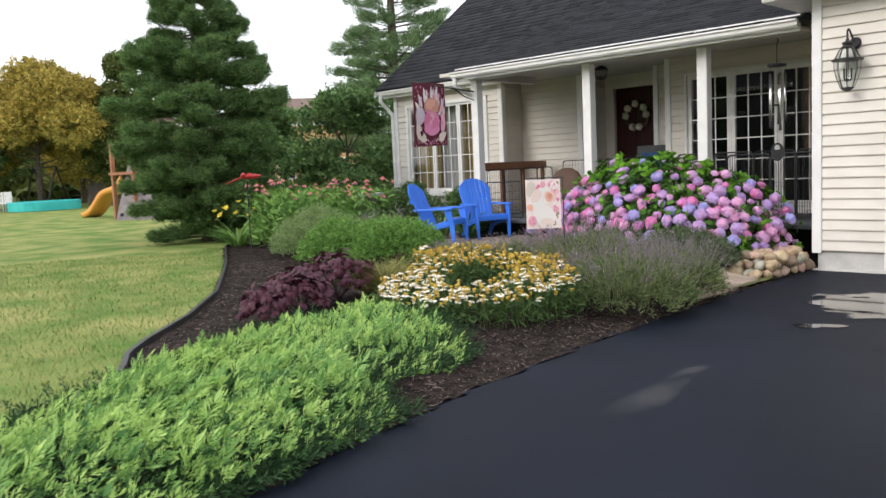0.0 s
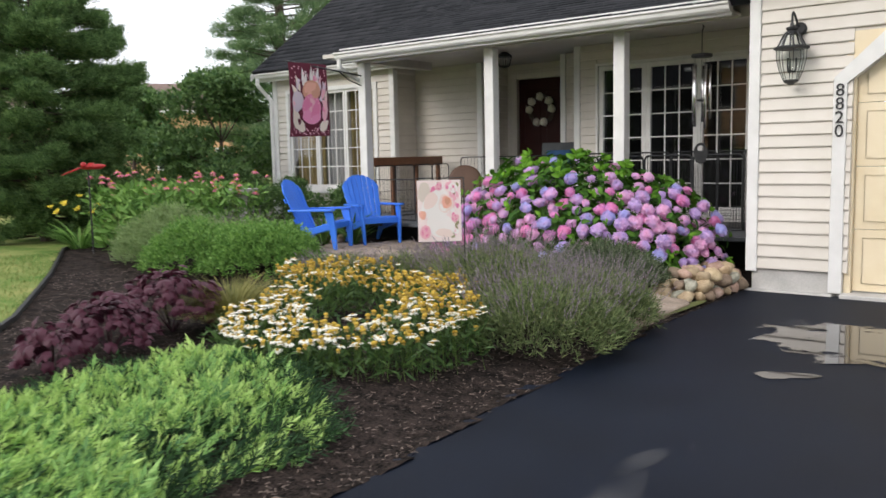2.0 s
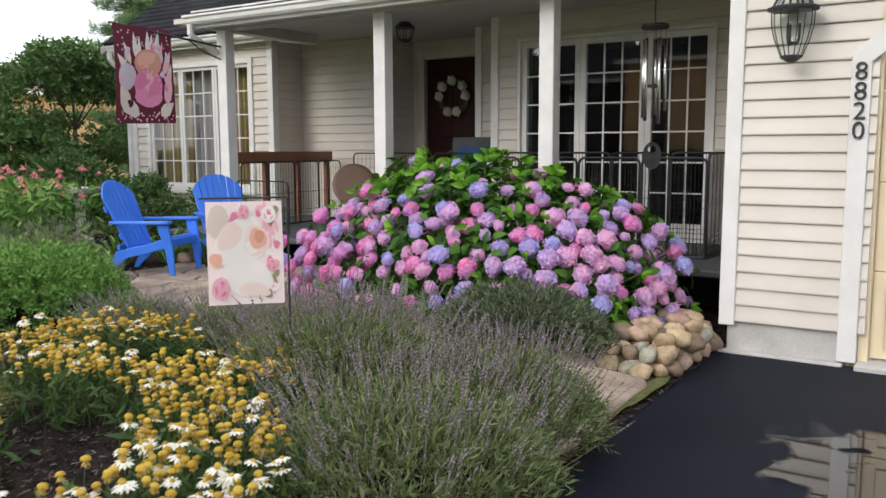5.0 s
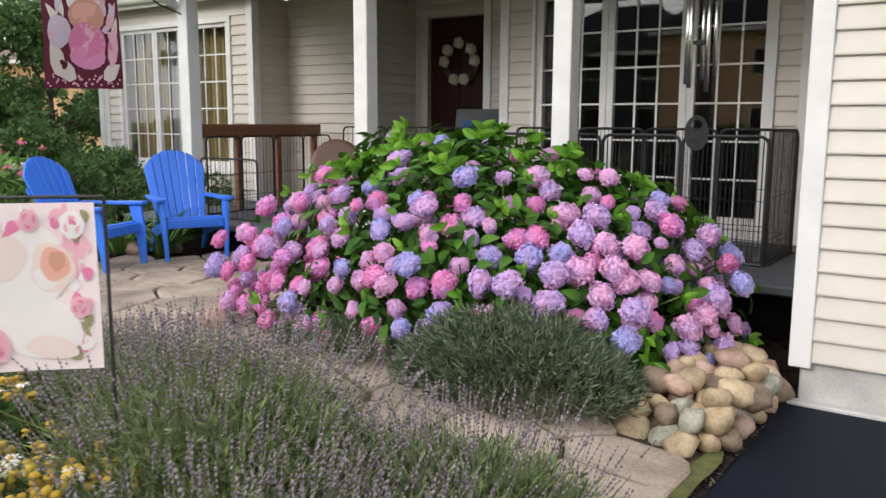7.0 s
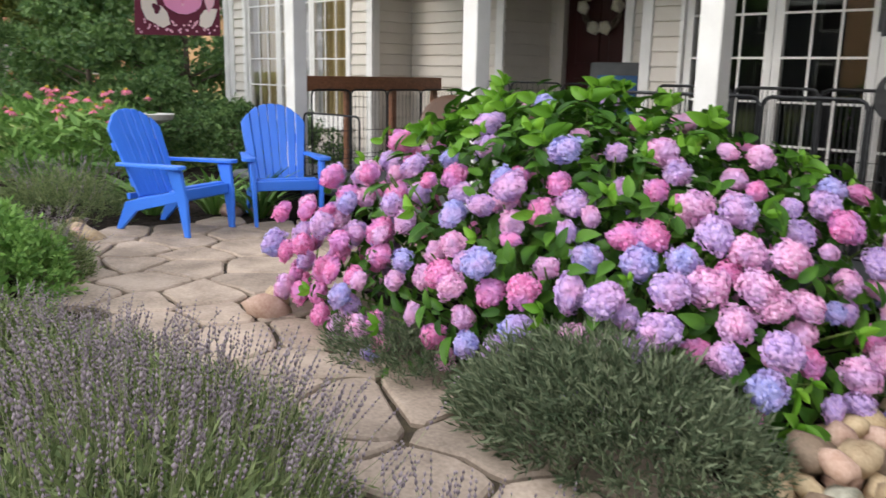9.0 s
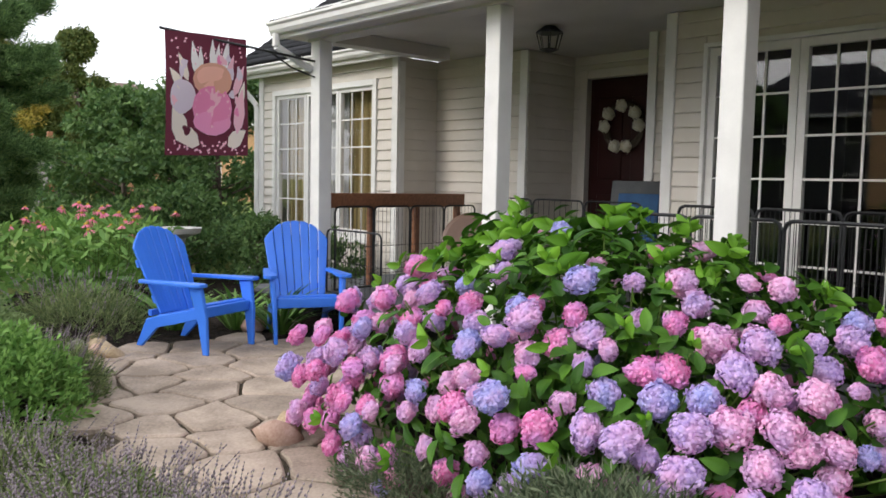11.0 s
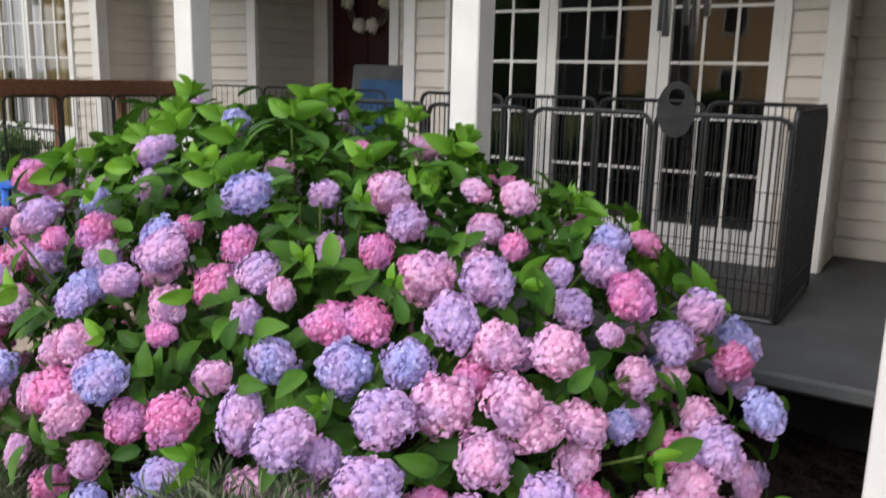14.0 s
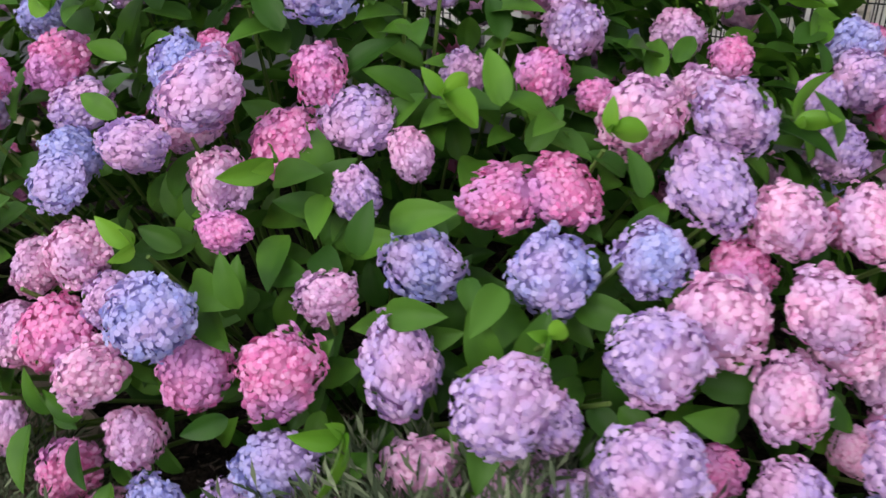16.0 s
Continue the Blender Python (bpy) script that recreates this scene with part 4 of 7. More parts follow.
FLANK = {
    "pink": [(-6.43, 8.59, 0.62), (-6.26, 8.5, 0.45), (-5.92, 8.48, 0.41), (-6.06, 8.59, 0.61), (-5.94, 8.66, 0.76), (-5.61, 8.6, 0.63), (-5.85, 8.53, 0.51), (-5.9, 8.44, 0.31), (-6.02, 8.42, 0.29), (-5.57, 8.54, 0.52), (-5.61, 8.69, 0.81)],
    "lilac": [(-6.19, 8.55, 0.55), (-6.4, 8.51, 0.45), (-5.79, 8.58, 0.6), (-6.12, 8.7, 0.84), (-5.45, 8.69, 0.83)],
    "rose": [(-6.24, 8.62, 0.68), (-5.86, 8.72, 0.88), (-6.17, 8.42, 0.29), (-5.95, 8.61, 0.65)],
}
for kind, rows in FLANK.items():
    for x, y, z in rows:
        add_bloom(kind, x, y, z, 0.072)
extra_p, extra_n = bush_point(2600, 0.93, 1.0, 21, 0.75)
kinds = list(HEADS)
left = 200
for p in extra_p:
    if left == 0:
        break
    high = p[2] > 0.95
    flank = p[0] < -5.25 and p[2] < 0.85
    if min(np.linalg.norm(np.array(placed) - p, axis=1)) < (0.21 if high else 0.078 if flank else 0.10):
        continue
    if high and g.random() < 0.6:
        continue
    add_bloom(str(g.choice(kinds, p=[0.46, 0.28, 0.16, 0.10] if flank else [0.26, 0.34, 0.24, 0.16])), *map(float, p), float(g.uniform(0.044, 0.072)))
    left -= 1

def ovate(width, bend, fold):
    """A broad leaf along local z with a drawn-out tip, bent back and folded along its midrib."""
    V, F = [], []
    for t in (0.0, 0.08, 0.22, 0.40, 0.58, 0.74, 0.87, 1.0):
        w = 0.5 * width * (2.05 * t ** 0.62 * (1 - t) ** 0.95 + 0.012)
        y, z = bend * t * t, t - 0.25 * bend * t * t
        V += [(-w, y - fold * w, z), (-0.5 * w, y - 0.62 * fold * w, z), (0, y, z), (0.5 * w, y - 0.62 * fold * w, z), (w, y - fold * w, z)]
    for i in range(7):
        for j in range(4):
            a = 5 * i + j
            F.append((a, a + 1, a + 6, a + 5))
    return np.array(V), np.array(F)


LEAF = ovate(0.66, 0.28, 0.42)
leaf_me = np_mesh("leaf", *LEAF, M_HYLEAF, True)


def leaf_poses(n, lo, hi, seed, size, front=0.6):
    p, nrm = bush_point(n, lo, hi, seed, front)
    gg = np.random.default_rng(seed + 1)
    side = gg.normal(0, 1, (n, 3))
    side -= nrm * (side * nrm).sum(1, keepdims=True)
    side /= np.linalg.norm(side, axis=1, keepdims=True)
    way = side * 0.9 + nrm * 0.55 + np.array([0, 0, 0.15])
    pos, R = frames(p, way, gg.uniform(*size, n), 0.0)
    # turn the blade so that its upper face looks outwards
    z = R[:, :, 2] / np.linalg.norm(R[:, :, 2], axis=1, keepdims=True)
    up = nrm - z * (nrm * z).sum(1, keepdims=True)
    up /= np.linalg.norm(up, axis=1, keepdims=True)
    s = np.linalg.norm(R[:, :, 2], axis=1, keepdims=True)
    x = np.cross(-up, z)
    R = np.stack([x * s, -up * s, z * s], 2)
    return pos, R


def clear_of_heads(poses):
    """Drops the leaves that would cover a flower head."""
    pos, R = poses
    mid = pos + 0.5 * R[:, :, 2]
    H = np.array(placed)
    out = (H - BUSH_C) / BUSH_R ** 2
    out /= np.linalg.norm(out, axis=1, keepdims=True)
    keep = np.ones(len(pos), bool)
    for c, o in zip(H, out):
        for q in (mid, pos + 0.9 * R[:, :, 2], pos):
            d = q - c
            al = d @ o
            pe = np.linalg.norm(d - al[:, None] * o, axis=1)
            keep &= ~((al > -0.03) & (al < 0.3) & (pe < 0.076))
    return pos[keep], R[keep]


def upper_only(poses):
    """The leaves of the crown's top and far side."""
    pos, R = poses
    keep = (pos[:, 2] > 0.72) & ((pos[:, 1] > 9.15) | (pos[:, 2] > 1.0))
    return pos[keep], R[keep]


def leaves_as_parts(poses, parent):
    for p, R in zip(*poses):
        ob = part("leaf", leaf_me, None, parent)
        m = Matrix(R.tolist()).to_4x4()
        m.translation = p
        ob.matrix_world = m


outer = clear_of_heads(leaf_poses(1700, 0.92, 1.04, 31, (0.08, 0.135)))
leaves_as_parts((outer[0][:300], outer[1][:300]), hyd)
rest = merged(strew(LEAF, (outer[0][300:], outer[1][300:])), strew(LEAF, leaf_poses(1000, 0.80, 0.93, 33, (0.08, 0.13), 0.5)), strew(LEAF, leaf_poses(900, 0.5, 0.82, 35, (0.08, 0.13), 0.5)), strew(LEAF, upper_only(clear_of_heads(leaf_poses(2600, 0.86, 1.02, 37, (0.08, 0.13), 0.0)))))
ob = new("foliage", np_mesh("foliage", *rest, M_HYLEAF, True))
ob.parent = hyd
tagged(ob, "dense toothed green leaves", kind="stuff")
# fresh shoots over the crown: rosettes of pointed leaves on stems
sp, sn = bush_point(260, 0.97, 1.02, 41, 0.55)
shoot_v = []
for p, nn in zip(sp, sn):
    if p[2] < 0.98 and min(np.linalg.norm(np.array(placed) - p, axis=1)) < 0.095:
        continue
    top = p + np.array([0, 0, 0.015]) + nn * 0.03
    k = 6
    a = g.uniform(0, 6.28) + np.arange(k) * 2.4
    u1 = np.cross(nn, [0.3, 0.1, 1.0])
    u1 /= np.linalg.norm(u1)
    u2 = np.cross(nn, u1)
    way = np.cos(a)[:, None] * u1 + np.sin(a)[:, None] * u2 + nn * np.linspace(0.25, 1.5, k)[:, None]
    pz = clear_of_heads(frames(np.repeat(top[None], k, 0), way, np.linspace(0.125, 0.05, k) * g.uniform(0.85, 1.1, k), math.pi / 2))
    if len(pz[0]):
        shoot_v.append(strew(LEAF, pz))
ob = new("young_shoots", np_mesh("young_shoots", *merged(*shoot_v), M_HYFRESH, True))
ob.parent = hyd
tagged(ob, "fresh leaf rosettes", kind="stuff")
st = bmesh.new()
for p in sp[::2]:
    rod(st, (BUSH_C[0] + 0.45 * (p[0] - BUSH_C[0]), BUSH_C[1] + 0.45 * (p[1] - BUSH_C[1]), 0.12), tuple(p), 0.006, 0.004, 5)
part("stems", st, M_STEM, hyd)


# ---- lavender and other bed plants ----
def needle_clump(name, label, category, c, rx, ry, h, n_leaf, n_stem, foliage, seed, spikes=True, spike_mat=None, stem_len=(0.30, 0.50), lean=0.9, leaf=(0.045, 0.085)):
    """A mounded sub-shrub: short narrow leaves below, thin flower stems with whorled spikes above."""
    gg = np.random.default_rng(seed)
    z0 = float(ground_z(c[0], c[1])) - 0.01
    th = thing(name, label, category, group=name + "s")
    a, r = gg.uniform(0, 2 * np.pi, n_leaf), np.sqrt(gg.uniform(0, 1, n_leaf))
    q = np.stack([r * np.cos(a), r * np.sin(a)], 1)
    dome = np.sqrt(np.maximum(1 - r ** 2, 0.02))
    fh = h * (0.74 if spikes else 1.0)
    pos = np.stack([c[0] + rx * q[:, 0], c[1] + ry * q[:, 1], z0 + fh * dome * gg.uniform(0.25, 1.0, n_leaf) ** 0.6], 1)
    way = np.stack([q[:, 0] * lean, q[:, 1] * lean, np.full(n_leaf, 0.75)], 1) + gg.normal(0, 0.35, (n_leaf, 3))
    T = sprig(7, 1.0, 0.55, 0.16, 0.6, seed)
    part("foliage", np_mesh("foliage", *strew(T, frames(pos, way, gg.uniform(leaf[0], leaf[1], n_leaf) * 1.6)), foliage), None, th)
    if not spikes:
        k = 70
        a, r = gg.uniform(0, 2 * np.pi, k), np.sqrt(gg.uniform(0, 1, k))
        root = np.stack([c[0] + 0.3 * rx * r * np.cos(a), c[1] + 0.3 * ry * r * np.sin(a), np.full(k, z0)], 1)
        end = np.stack([c[0] + 0.9 * rx * r * np.cos(a), c[1] + 0.9 * ry * r * np.sin(a), z0 + h * 0.95 * np.sqrt(1 - 0.9 * r ** 2)], 1)
        part("stems", np_mesh("stems", *strew(stick(0.006, 1.0), frames(root, end - root, np.linalg.norm(end - root, axis=1))), M_BARK), None, th)
    if spikes:
        a, r = gg.uniform(0, 2 * np.pi, n_stem), np.sqrt(gg.uniform(0, 1, n_stem))
        q = np.stack([r * np.cos(a), r * np.sin(a)], 1)
        base = np.stack([c[0] + 0.8 * rx * q[:, 0], c[1] + 0.8 * ry * q[:, 1], z0 + 0.40 * h * np.sqrt(np.maximum(1 - r ** 2, 0.05))], 1)
        tipz = h * (0.70 + 0.42 * np.sqrt(np.maximum(1 - r ** 2, 0))) * gg.uniform(0.78, 1.12, n_stem)
        tip = np.stack([c[0] + rx * 1.22 * q[:, 0] + gg.normal(0, 0.085, n_stem), c[1] + ry * 1.22 * q[:, 1] + gg.normal(0, 0.085, n_stem), z0 + tipz], 1)
        way = tip - base
        L = np.linalg.norm(way, axis=1)
        part("stems", np_mesh("stems", *strew(stick(0.0013, 1.0), (base, frames(base, way, 1.0)[1] * np.stack([np.ones(n_stem), np.ones(n_stem), L], 1)[:, None, :])), M_LAVSTEM), None, th)
        # whorls of small buds along the last stretch
        bud = np.array([(0.8, 0, 0.2), (0, 0.8, 0.4), (-0.8, 0, 0.2), (0, -0.8, 0.4), (0, 0, 1.9), (0, 0, -0.9)])
        bf = np.array([(0, 1, 4), (1, 2, 4), (2, 3, 4), (3, 0, 4), (1, 0, 5), (2, 1, 5), (3, 2, 5), (0, 3, 5)])
        W, G = [], []
        for k in range(7):
            f = 1.0 - 0.015 * k / L
            if k == 6:
                f = 1.0 - 0.17 / L
            W.append(base + way * f[:, None])
            G.append(gg.uniform(0.0038, 0.0066, n_stem) * (1.0 if k < 6 else 0.8) * (0.75 if k == 0 else 1.0))
        W, G = np.concatenate(W), np.concatenate(G)
        part("flower_spikes", np_mesh("flower_spikes", *strew((bud, bf), frames(W, np.tile(way, (7, 1)), G)), spike_mat or M_LAVFLOWER), None, th)
    return th


LAV = "grey-green lavender bush with fading mauve flower spikes"
needle_clump("lavender", LAV, "lavender", (-3.55, 6.25), 0.52, 0.55, 0.50, 1710, 486, M_LAVGREEN, 51)
needle_clump("lavender", LAV, "lavender", (-3.60, 7.05), 0.45, 0.40, 0.46, 1330, 378, M_LAVGREEN, 52)
needle_clump("lavender", LAV, "lavender", (-4.25, 6.75), 0.55, 0.50, 0.58, 1710, 486, M_LAVGREEN, 53)
needle_clump("lavender", LAV, "lavender", (-4.75, 7.15), 0.52, 0.38, 0.48, 1330, 405, M_LAVGREEN, 54)
needle_clump("lavender", LAV, "lavender", (-5.45, 7.18), 0.50, 0.32, 0.38, 1140, 324, M_LAVGREEN, 55)
needle_clump("lavender", LAV, "lavender", (-6.25, 7.10), 0.45, 0.30, 0.32, 950, 270, M_LAVGREEN, 56)
needle_clump("lavender", LAV, "lavender", (-7.9, 7.80), 0.45, 0.26, 0.36, 760, 189, M_LAVGREEN, 57)
needle_clump("lavender", LAV, "lavender", (-9.6, 8.55), 0.55, 0.50, 0.50, 760, 162, M_LAVGREEN, 58)
needle_clump("rosemary_bush", "dense grey-green needle-leaved herb bush beside the path", "herb bush", (-4.20, 8.42), 0.54, 0.33, 0.335, 2200, 0, M_ROSEMARY, 61, spikes=False, leaf=(0.05, 0.085))
needle_clump("rosemary_bush", "low grey-green herb bush at the hydrangea's foot", "herb bush", (-5.25, 8.38), 0.40, 0.16, 0.20, 500, 0, M_ROSEMARY, 62, spikes=False, leaf=(0.04, 0.06))


def leaf_mound(name, label, category, c, rx, ry, h, n, material, seed, size=(0.05, 0.08), width=0.34, up=0.9, group=""):
    gg = np.random.default_rng(seed)
    z0 = float(ground_z(c[0], c[1])) - 0.01
    a, r = gg.uniform(0, 2 * np.pi, n), np.sqrt(gg.uniform(0, 1, n))
    q = np.stack([r * np.cos(a), r * np.sin(a)], 1)
    lump = 1 + 0.12 * np.sin(5 * q[:, 0] + seed) * np.cos(4 * q[:, 1])
    pos = np.stack([c[0] + rx * q[:, 0], c[1] + ry * q[:, 1], z0 + h * lump * np.sqrt(np.maximum(1 - r ** 2, 0.03)) * gg.uniform(0.15, 1.0, n) ** 0.45], 1)
    way = np.stack([q[:, 0], q[:, 1], np.full(n, up)], 1) + gg.normal(0, 0.4, (n, 3))
    th = thing(name, label, category, group=group)
    part("foliage", np_mesh("foliage", *strew(sprig(8, 1.0, 0.55, width, 0.9, seed), frames(pos, way, gg.uniform(*size, n) * 1.5)), material), None, th)
    return th


leaf_mound("perennial_mound", "pale feathery green perennial mound in the mulch", "perennial", (-9.3, 7.35), 0.80, 0.60, 0.58, 1500, M_MOUNDPALE, 71, (0.07, 0.11), 0.2, 1.3, "green mounds")
leaf_mound("perennial_mound", "rounded fresh green leafy perennial mound", "perennial", (-8.35, 7.0), 0.60, 0.55, 0.52, 1100, M_MOUND, 72, (0.06, 0.09), 0.38, 0.9, "green mounds")
leaf_mound("perennial_mound", "rounded fresh green leafy perennial mound", "perennial", (-7.5, 7.2), 0.66, 0.58, 0.52, 1300, M_MOUND, 73, (0.06, 0.09), 0.38, 0.9, "green mounds")

# juniper carpet
def juniper(c0, seed):
    gg = np.random.default_rng(seed)
    n = 8000
    x, y = gg.uniform(-5.0, -2.2, n * 3), gg.uniform(-0.6, 4.9, n * 3)
    ex = edge_x(y)
    left = np.interp(y, [-0.6, 0.6, 1.4, 1.85, 2.2, 2.7, 3.2, 4.0, 4.4, 4.75], [-3.0, -3.5, -3.95, -4.25, -4.45, -4.75, -4.88, -4.92, -4.78, -4.2])
    right = np.interp(y, [-0.6, 1.8, 2.2, 2.6, 3.0, 3.3, 3.6, 3.9, 4.1, 4.4, 4.75], [-2.1, -2.36, -2.52, -2.6, -2.85, -3.3, -3.38, -3.18, -3.35, -3.85, -4.2])
    wob = 0.04 * np.sin(4.1 * y) + 0.06 * np.sin(9 * y + 1)
    inside = np.minimum(x - left, right + wob - x)
    keep = (inside > 0) & (x < ex - 0.03)
    x, y, inside = x[keep][:n], y[keep][:n], inside[keep][:n]
    m = len(x)
    bumps = 0.5 + 0.5 * np.sin(5.3 * x + 1.3 * np.sin(3.1 * y)) * np.sin(4.7 * y + 0.8)
    hgt = (0.06 + 0.16 * smoothstep(0, 0.5, inside)) * (0.65 + 0.45 * bumps)
    z = ground_z(x, y) + hgt * gg.uniform(0.35, 1.0, m) ** 0.5
    flow = np.stack([0.45 + 0.4 * np.sin(2.3 * y + x), 0.45 * np.cos(1.9 * x) + 0.25, np.full(m, 0.85)], 1) + gg.normal(0, 0.42, (m, 3))
    flow[:, 2] = np.abs(flow[:, 2])
    th = thing("juniper_carpet", "bright green creeping juniper spreading over the mulch", "juniper")
    # a plume: flat side shoots in two ranks along a stem, shorter towards the tip
    bits = []
    for q in range(13):
        t = 0.08 + 0.80 * q / 12
        sg = 1 if q % 2 else -1
        L = 0.50 * (1.12 - t)
        w = (0.75 * sg, 0.35 * math.sin(q * 2.1), 1.0)
        bits.append(strew(petal_leaf(1.0, 0.16), frames([(0, 0, t)], [w], L)))
        bits.append(strew(petal_leaf(1.0, 0.26), frames([(0.18 * L * sg, 0, t + 0.3 * L)], [(1.6 * sg, 0.3, 0.8)], 0.5 * L)))
    bits.append(strew(petal_leaf(1.0, 0.22), frames([(0, 0, 0.55)], [(0, 0, 1.0)], 0.5)))
    T = merged(*bits)
    tones = gg.choice(3, m, p=[0.30, 0.42, 0.28])
    low = gg.uniform(0, 1, m)
    P0 = np.stack([x, y, z - 0.06], 1)
    size = gg.uniform(0.05, 0.112, m) * np.where(gg.uniform(0, 1, m) < 0.06, 1.7, 1.0)
    # plumes take a tone at random; pale ones sit higher, deep green lower
    for tone, mt in enumerate((M_JUNPALE, M_JUNIPER, M_JUNDEEP)):
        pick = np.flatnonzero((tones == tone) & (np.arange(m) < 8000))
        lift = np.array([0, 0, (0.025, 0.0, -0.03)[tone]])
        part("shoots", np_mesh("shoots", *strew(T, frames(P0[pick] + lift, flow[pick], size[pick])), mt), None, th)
    # under layer with the shade of the gaps painted into its needles
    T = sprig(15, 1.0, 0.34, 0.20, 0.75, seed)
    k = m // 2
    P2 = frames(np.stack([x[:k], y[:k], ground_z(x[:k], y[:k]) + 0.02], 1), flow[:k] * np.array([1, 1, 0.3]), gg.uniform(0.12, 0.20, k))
    part("inner_shoots", np_mesh("inner_shoots", *strew(T, P2), M_JUNSHADE), None, th)


juniper(None, 81)

# heuchera: lobed burgundy leaves, each its own piece
def lobed(name, material):
    bmh = bmesh.new()
    c = bmh.verts.new((0, 0, 0.10))
    ring = []
    for k in range(14):
        a = 2 * math.pi * k / 14
        r = 0.5 * (1.0 if k % 2 else 0.80) * (0.55 if k == 0 else 1)
        ring.append(bmh.verts.new((r * math.cos(a), r * math.sin(a), -0.06 - 0.05 * (k % 2))))
    for k in range(14):
        bmh.faces.new((c, ring[k], ring[(k + 1) % 14]))
    return mesh_of(name, bmh, material)


lob = lobed("leaf", M_HEUCH)
for (cx, cy), n, rr in (((-5.78, 4.92), 210, 0.42), ((-5.52, 4.30), 140, 0.32), ((-5.27, 3.80), 60, 0.20)):
    th = thing("coral_bells", "burgundy-leaved coral bells clump on the mulch", "coral bells", group="coral bells")
    z0 = float(ground_z(cx, cy))
    for k in range(n):
        a, r = g.uniform(0, 6.28), math.sqrt(g.uniform(0, 1))
        ob = part("leaf", lob, None, th)
        s = g.uniform(0.065, 0.115)
        hh = (0.20 + 0.62 * rr) * math.sqrt(max(1 - r * r, 0.04)) * g.uniform(0.55, 1.0)
        ob.matrix_world = Matrix.Translation((cx + rr * r * math.cos(a), cy + rr * r * math.sin(a), z0 + 0.04 + hh)) @ Matrix.Rotation(a, 4, "Z") @ Matrix.Rotation(g.uniform(-0.15, 1.1) * (0.5 + r), 4, "Y") @ Matrix.Rotation(g.uniform(-0.55, 0.55), 4, "X") @ Matrix.Diagonal((s, s, s, 1))
    bmh = bmesh.new()
    for k in range(24):
        a, r = g.uniform(0, 6.28), math.sqrt(g.uniform(0, 1)) * rr * 0.8
        rod(bmh, (cx, cy, z0), (cx + r * math.cos(a), cy + r * math.sin(a), z0 + 0.3), 0.003, 0.002, 4)
    part("stalks", bmh, M_HEUCH, th)


def grass_tuft(name, label, category, c, r, h, n, material, seed, group="", wide=0.008):
    gg = np.random.default_rng(seed)
    z0 = float(ground_z(c[0], c[1])) - 0.01
    a = gg.uniform(0, 2 * np.pi, n)
    rr = np.sqrt(gg.uniform(0, 1, n))
    base = np.stack([c[0] + 0.25 * r * rr * np.cos(a), c[1] + 0.25 * r * rr * np.sin(a), np.full(n, z0)], 1)
    way = np.stack([rr * np.cos(a) * 0.7, rr * np.sin(a) * 0.7, np.ones(n)], 1)
    pos, R = frames(base, way, gg.uniform(0.7, 1.1, n) * h, 0.0)
    z = R[:, :, 2]
    s = np.linalg.norm(z, axis=1, keepdims=True)
    zz = z / s
    out = np.stack([np.cos(a), np.sin(a), 0 * a], 1)
    out -= zz * (out * zz).sum(1, keepdims=True)
    out /= np.maximum(np.linalg.norm(out, axis=1, keepdims=True), 1e-6)
    R = np.stack([np.cross(out, zz) * s, out * s, z], 2)
    th = thing(name, label, category, group=group)
    part("blades", np_mesh("blades", *strew(blade(1.0, wide / h, 0.55, 0.15, 4, 0.12), (pos, R)), material), None, th)
    return th


grass_tuft("ornamental_grass", "small olive and tan fountain grass tuft", "ornamental grass", (-5.50, 5.25), 0.50, 0.48, 2600, M_GRASSY, 91, wide=0.006)
grass_tuft("grass_clump", "bright yellow-green grass blades at the lavender's foot", "grass clump", (-4.30, 6.62), 0.34, 0.62, 170, M_LIME, 94, wide=0.010)
for cx, cy in ((-9.25, 9.75), (-8.85, 9.95), (-9.5, 9.3)):
    grass_tuft("iris_clump", "clump of upright green strap leaves behind the chairs", "iris", (cx, cy), 0.3, 0.62, 40, M_MOUND, 92, "iris clumps", 0.035)


# daisies: fading yellow and white heads over dark leaves
def daisy_head(name, petal_mat, seed, droop, reach=1.0, disc=1.0):
    gg = np.random.default_rng(seed)
    P = []
    T = np.array([(-0.10, 0.18, 0), (0.10, 0.18, 0), (0.15, 0.7 * reach, -0.10 - droop), (0.0, reach, -0.2 - 1.6 * droop), (-0.15, 0.7 * reach, -0.10 - droop)])
    V, F = [], []
    for k in range(11):
        a = 2 * math.pi * k / 11 + gg.normal(0, 0.08)
        c, s = math.cos(a), math.sin(a)
        o = len(V)
        V += [(x * c - y * s, x * s + y * c, z + gg.normal(0, 0.03)) for x, y, z in T]
        F += [(o, o + 1, o + 2, o + 4), (o + 4, o + 2, o + 3, o + 3)]
    F = [f if len(set(f)) == 4 else f for f in F]
    me = bpy.data.meshes.new(name)
    faces = [tuple(dict.fromkeys(f)) for f in F]
    o = len(V)
    rings = ((0.42, -0.02), (0.44, 0.14), (0.32, 0.30), (0.12, 0.38))
    for r, z in rings:
        V += [(disc * r * math.cos(2 * math.pi * k / 8), disc * r * math.sin(2 * math.pi * k / 8), disc * z) for k in range(8)]
    nd = len(faces)
    for a in range(3):
        for k in range(8):
            faces.append((o + 8 * a + k, o + 8 * a + (k + 1) % 8, o + 8 * a + 8 + (k + 1) % 8, o + 8 * a + 8 + k))
    faces.append(tuple(o + 24 + k for k in range(8)))
    me.from_pydata(V, [], faces)
    me.materials.append(petal_mat)
    me.materials.append(M_DISC)
    me.polygons.foreach_set("material_index", [0] * nd + [1] * (len(faces) - nd))
    return me


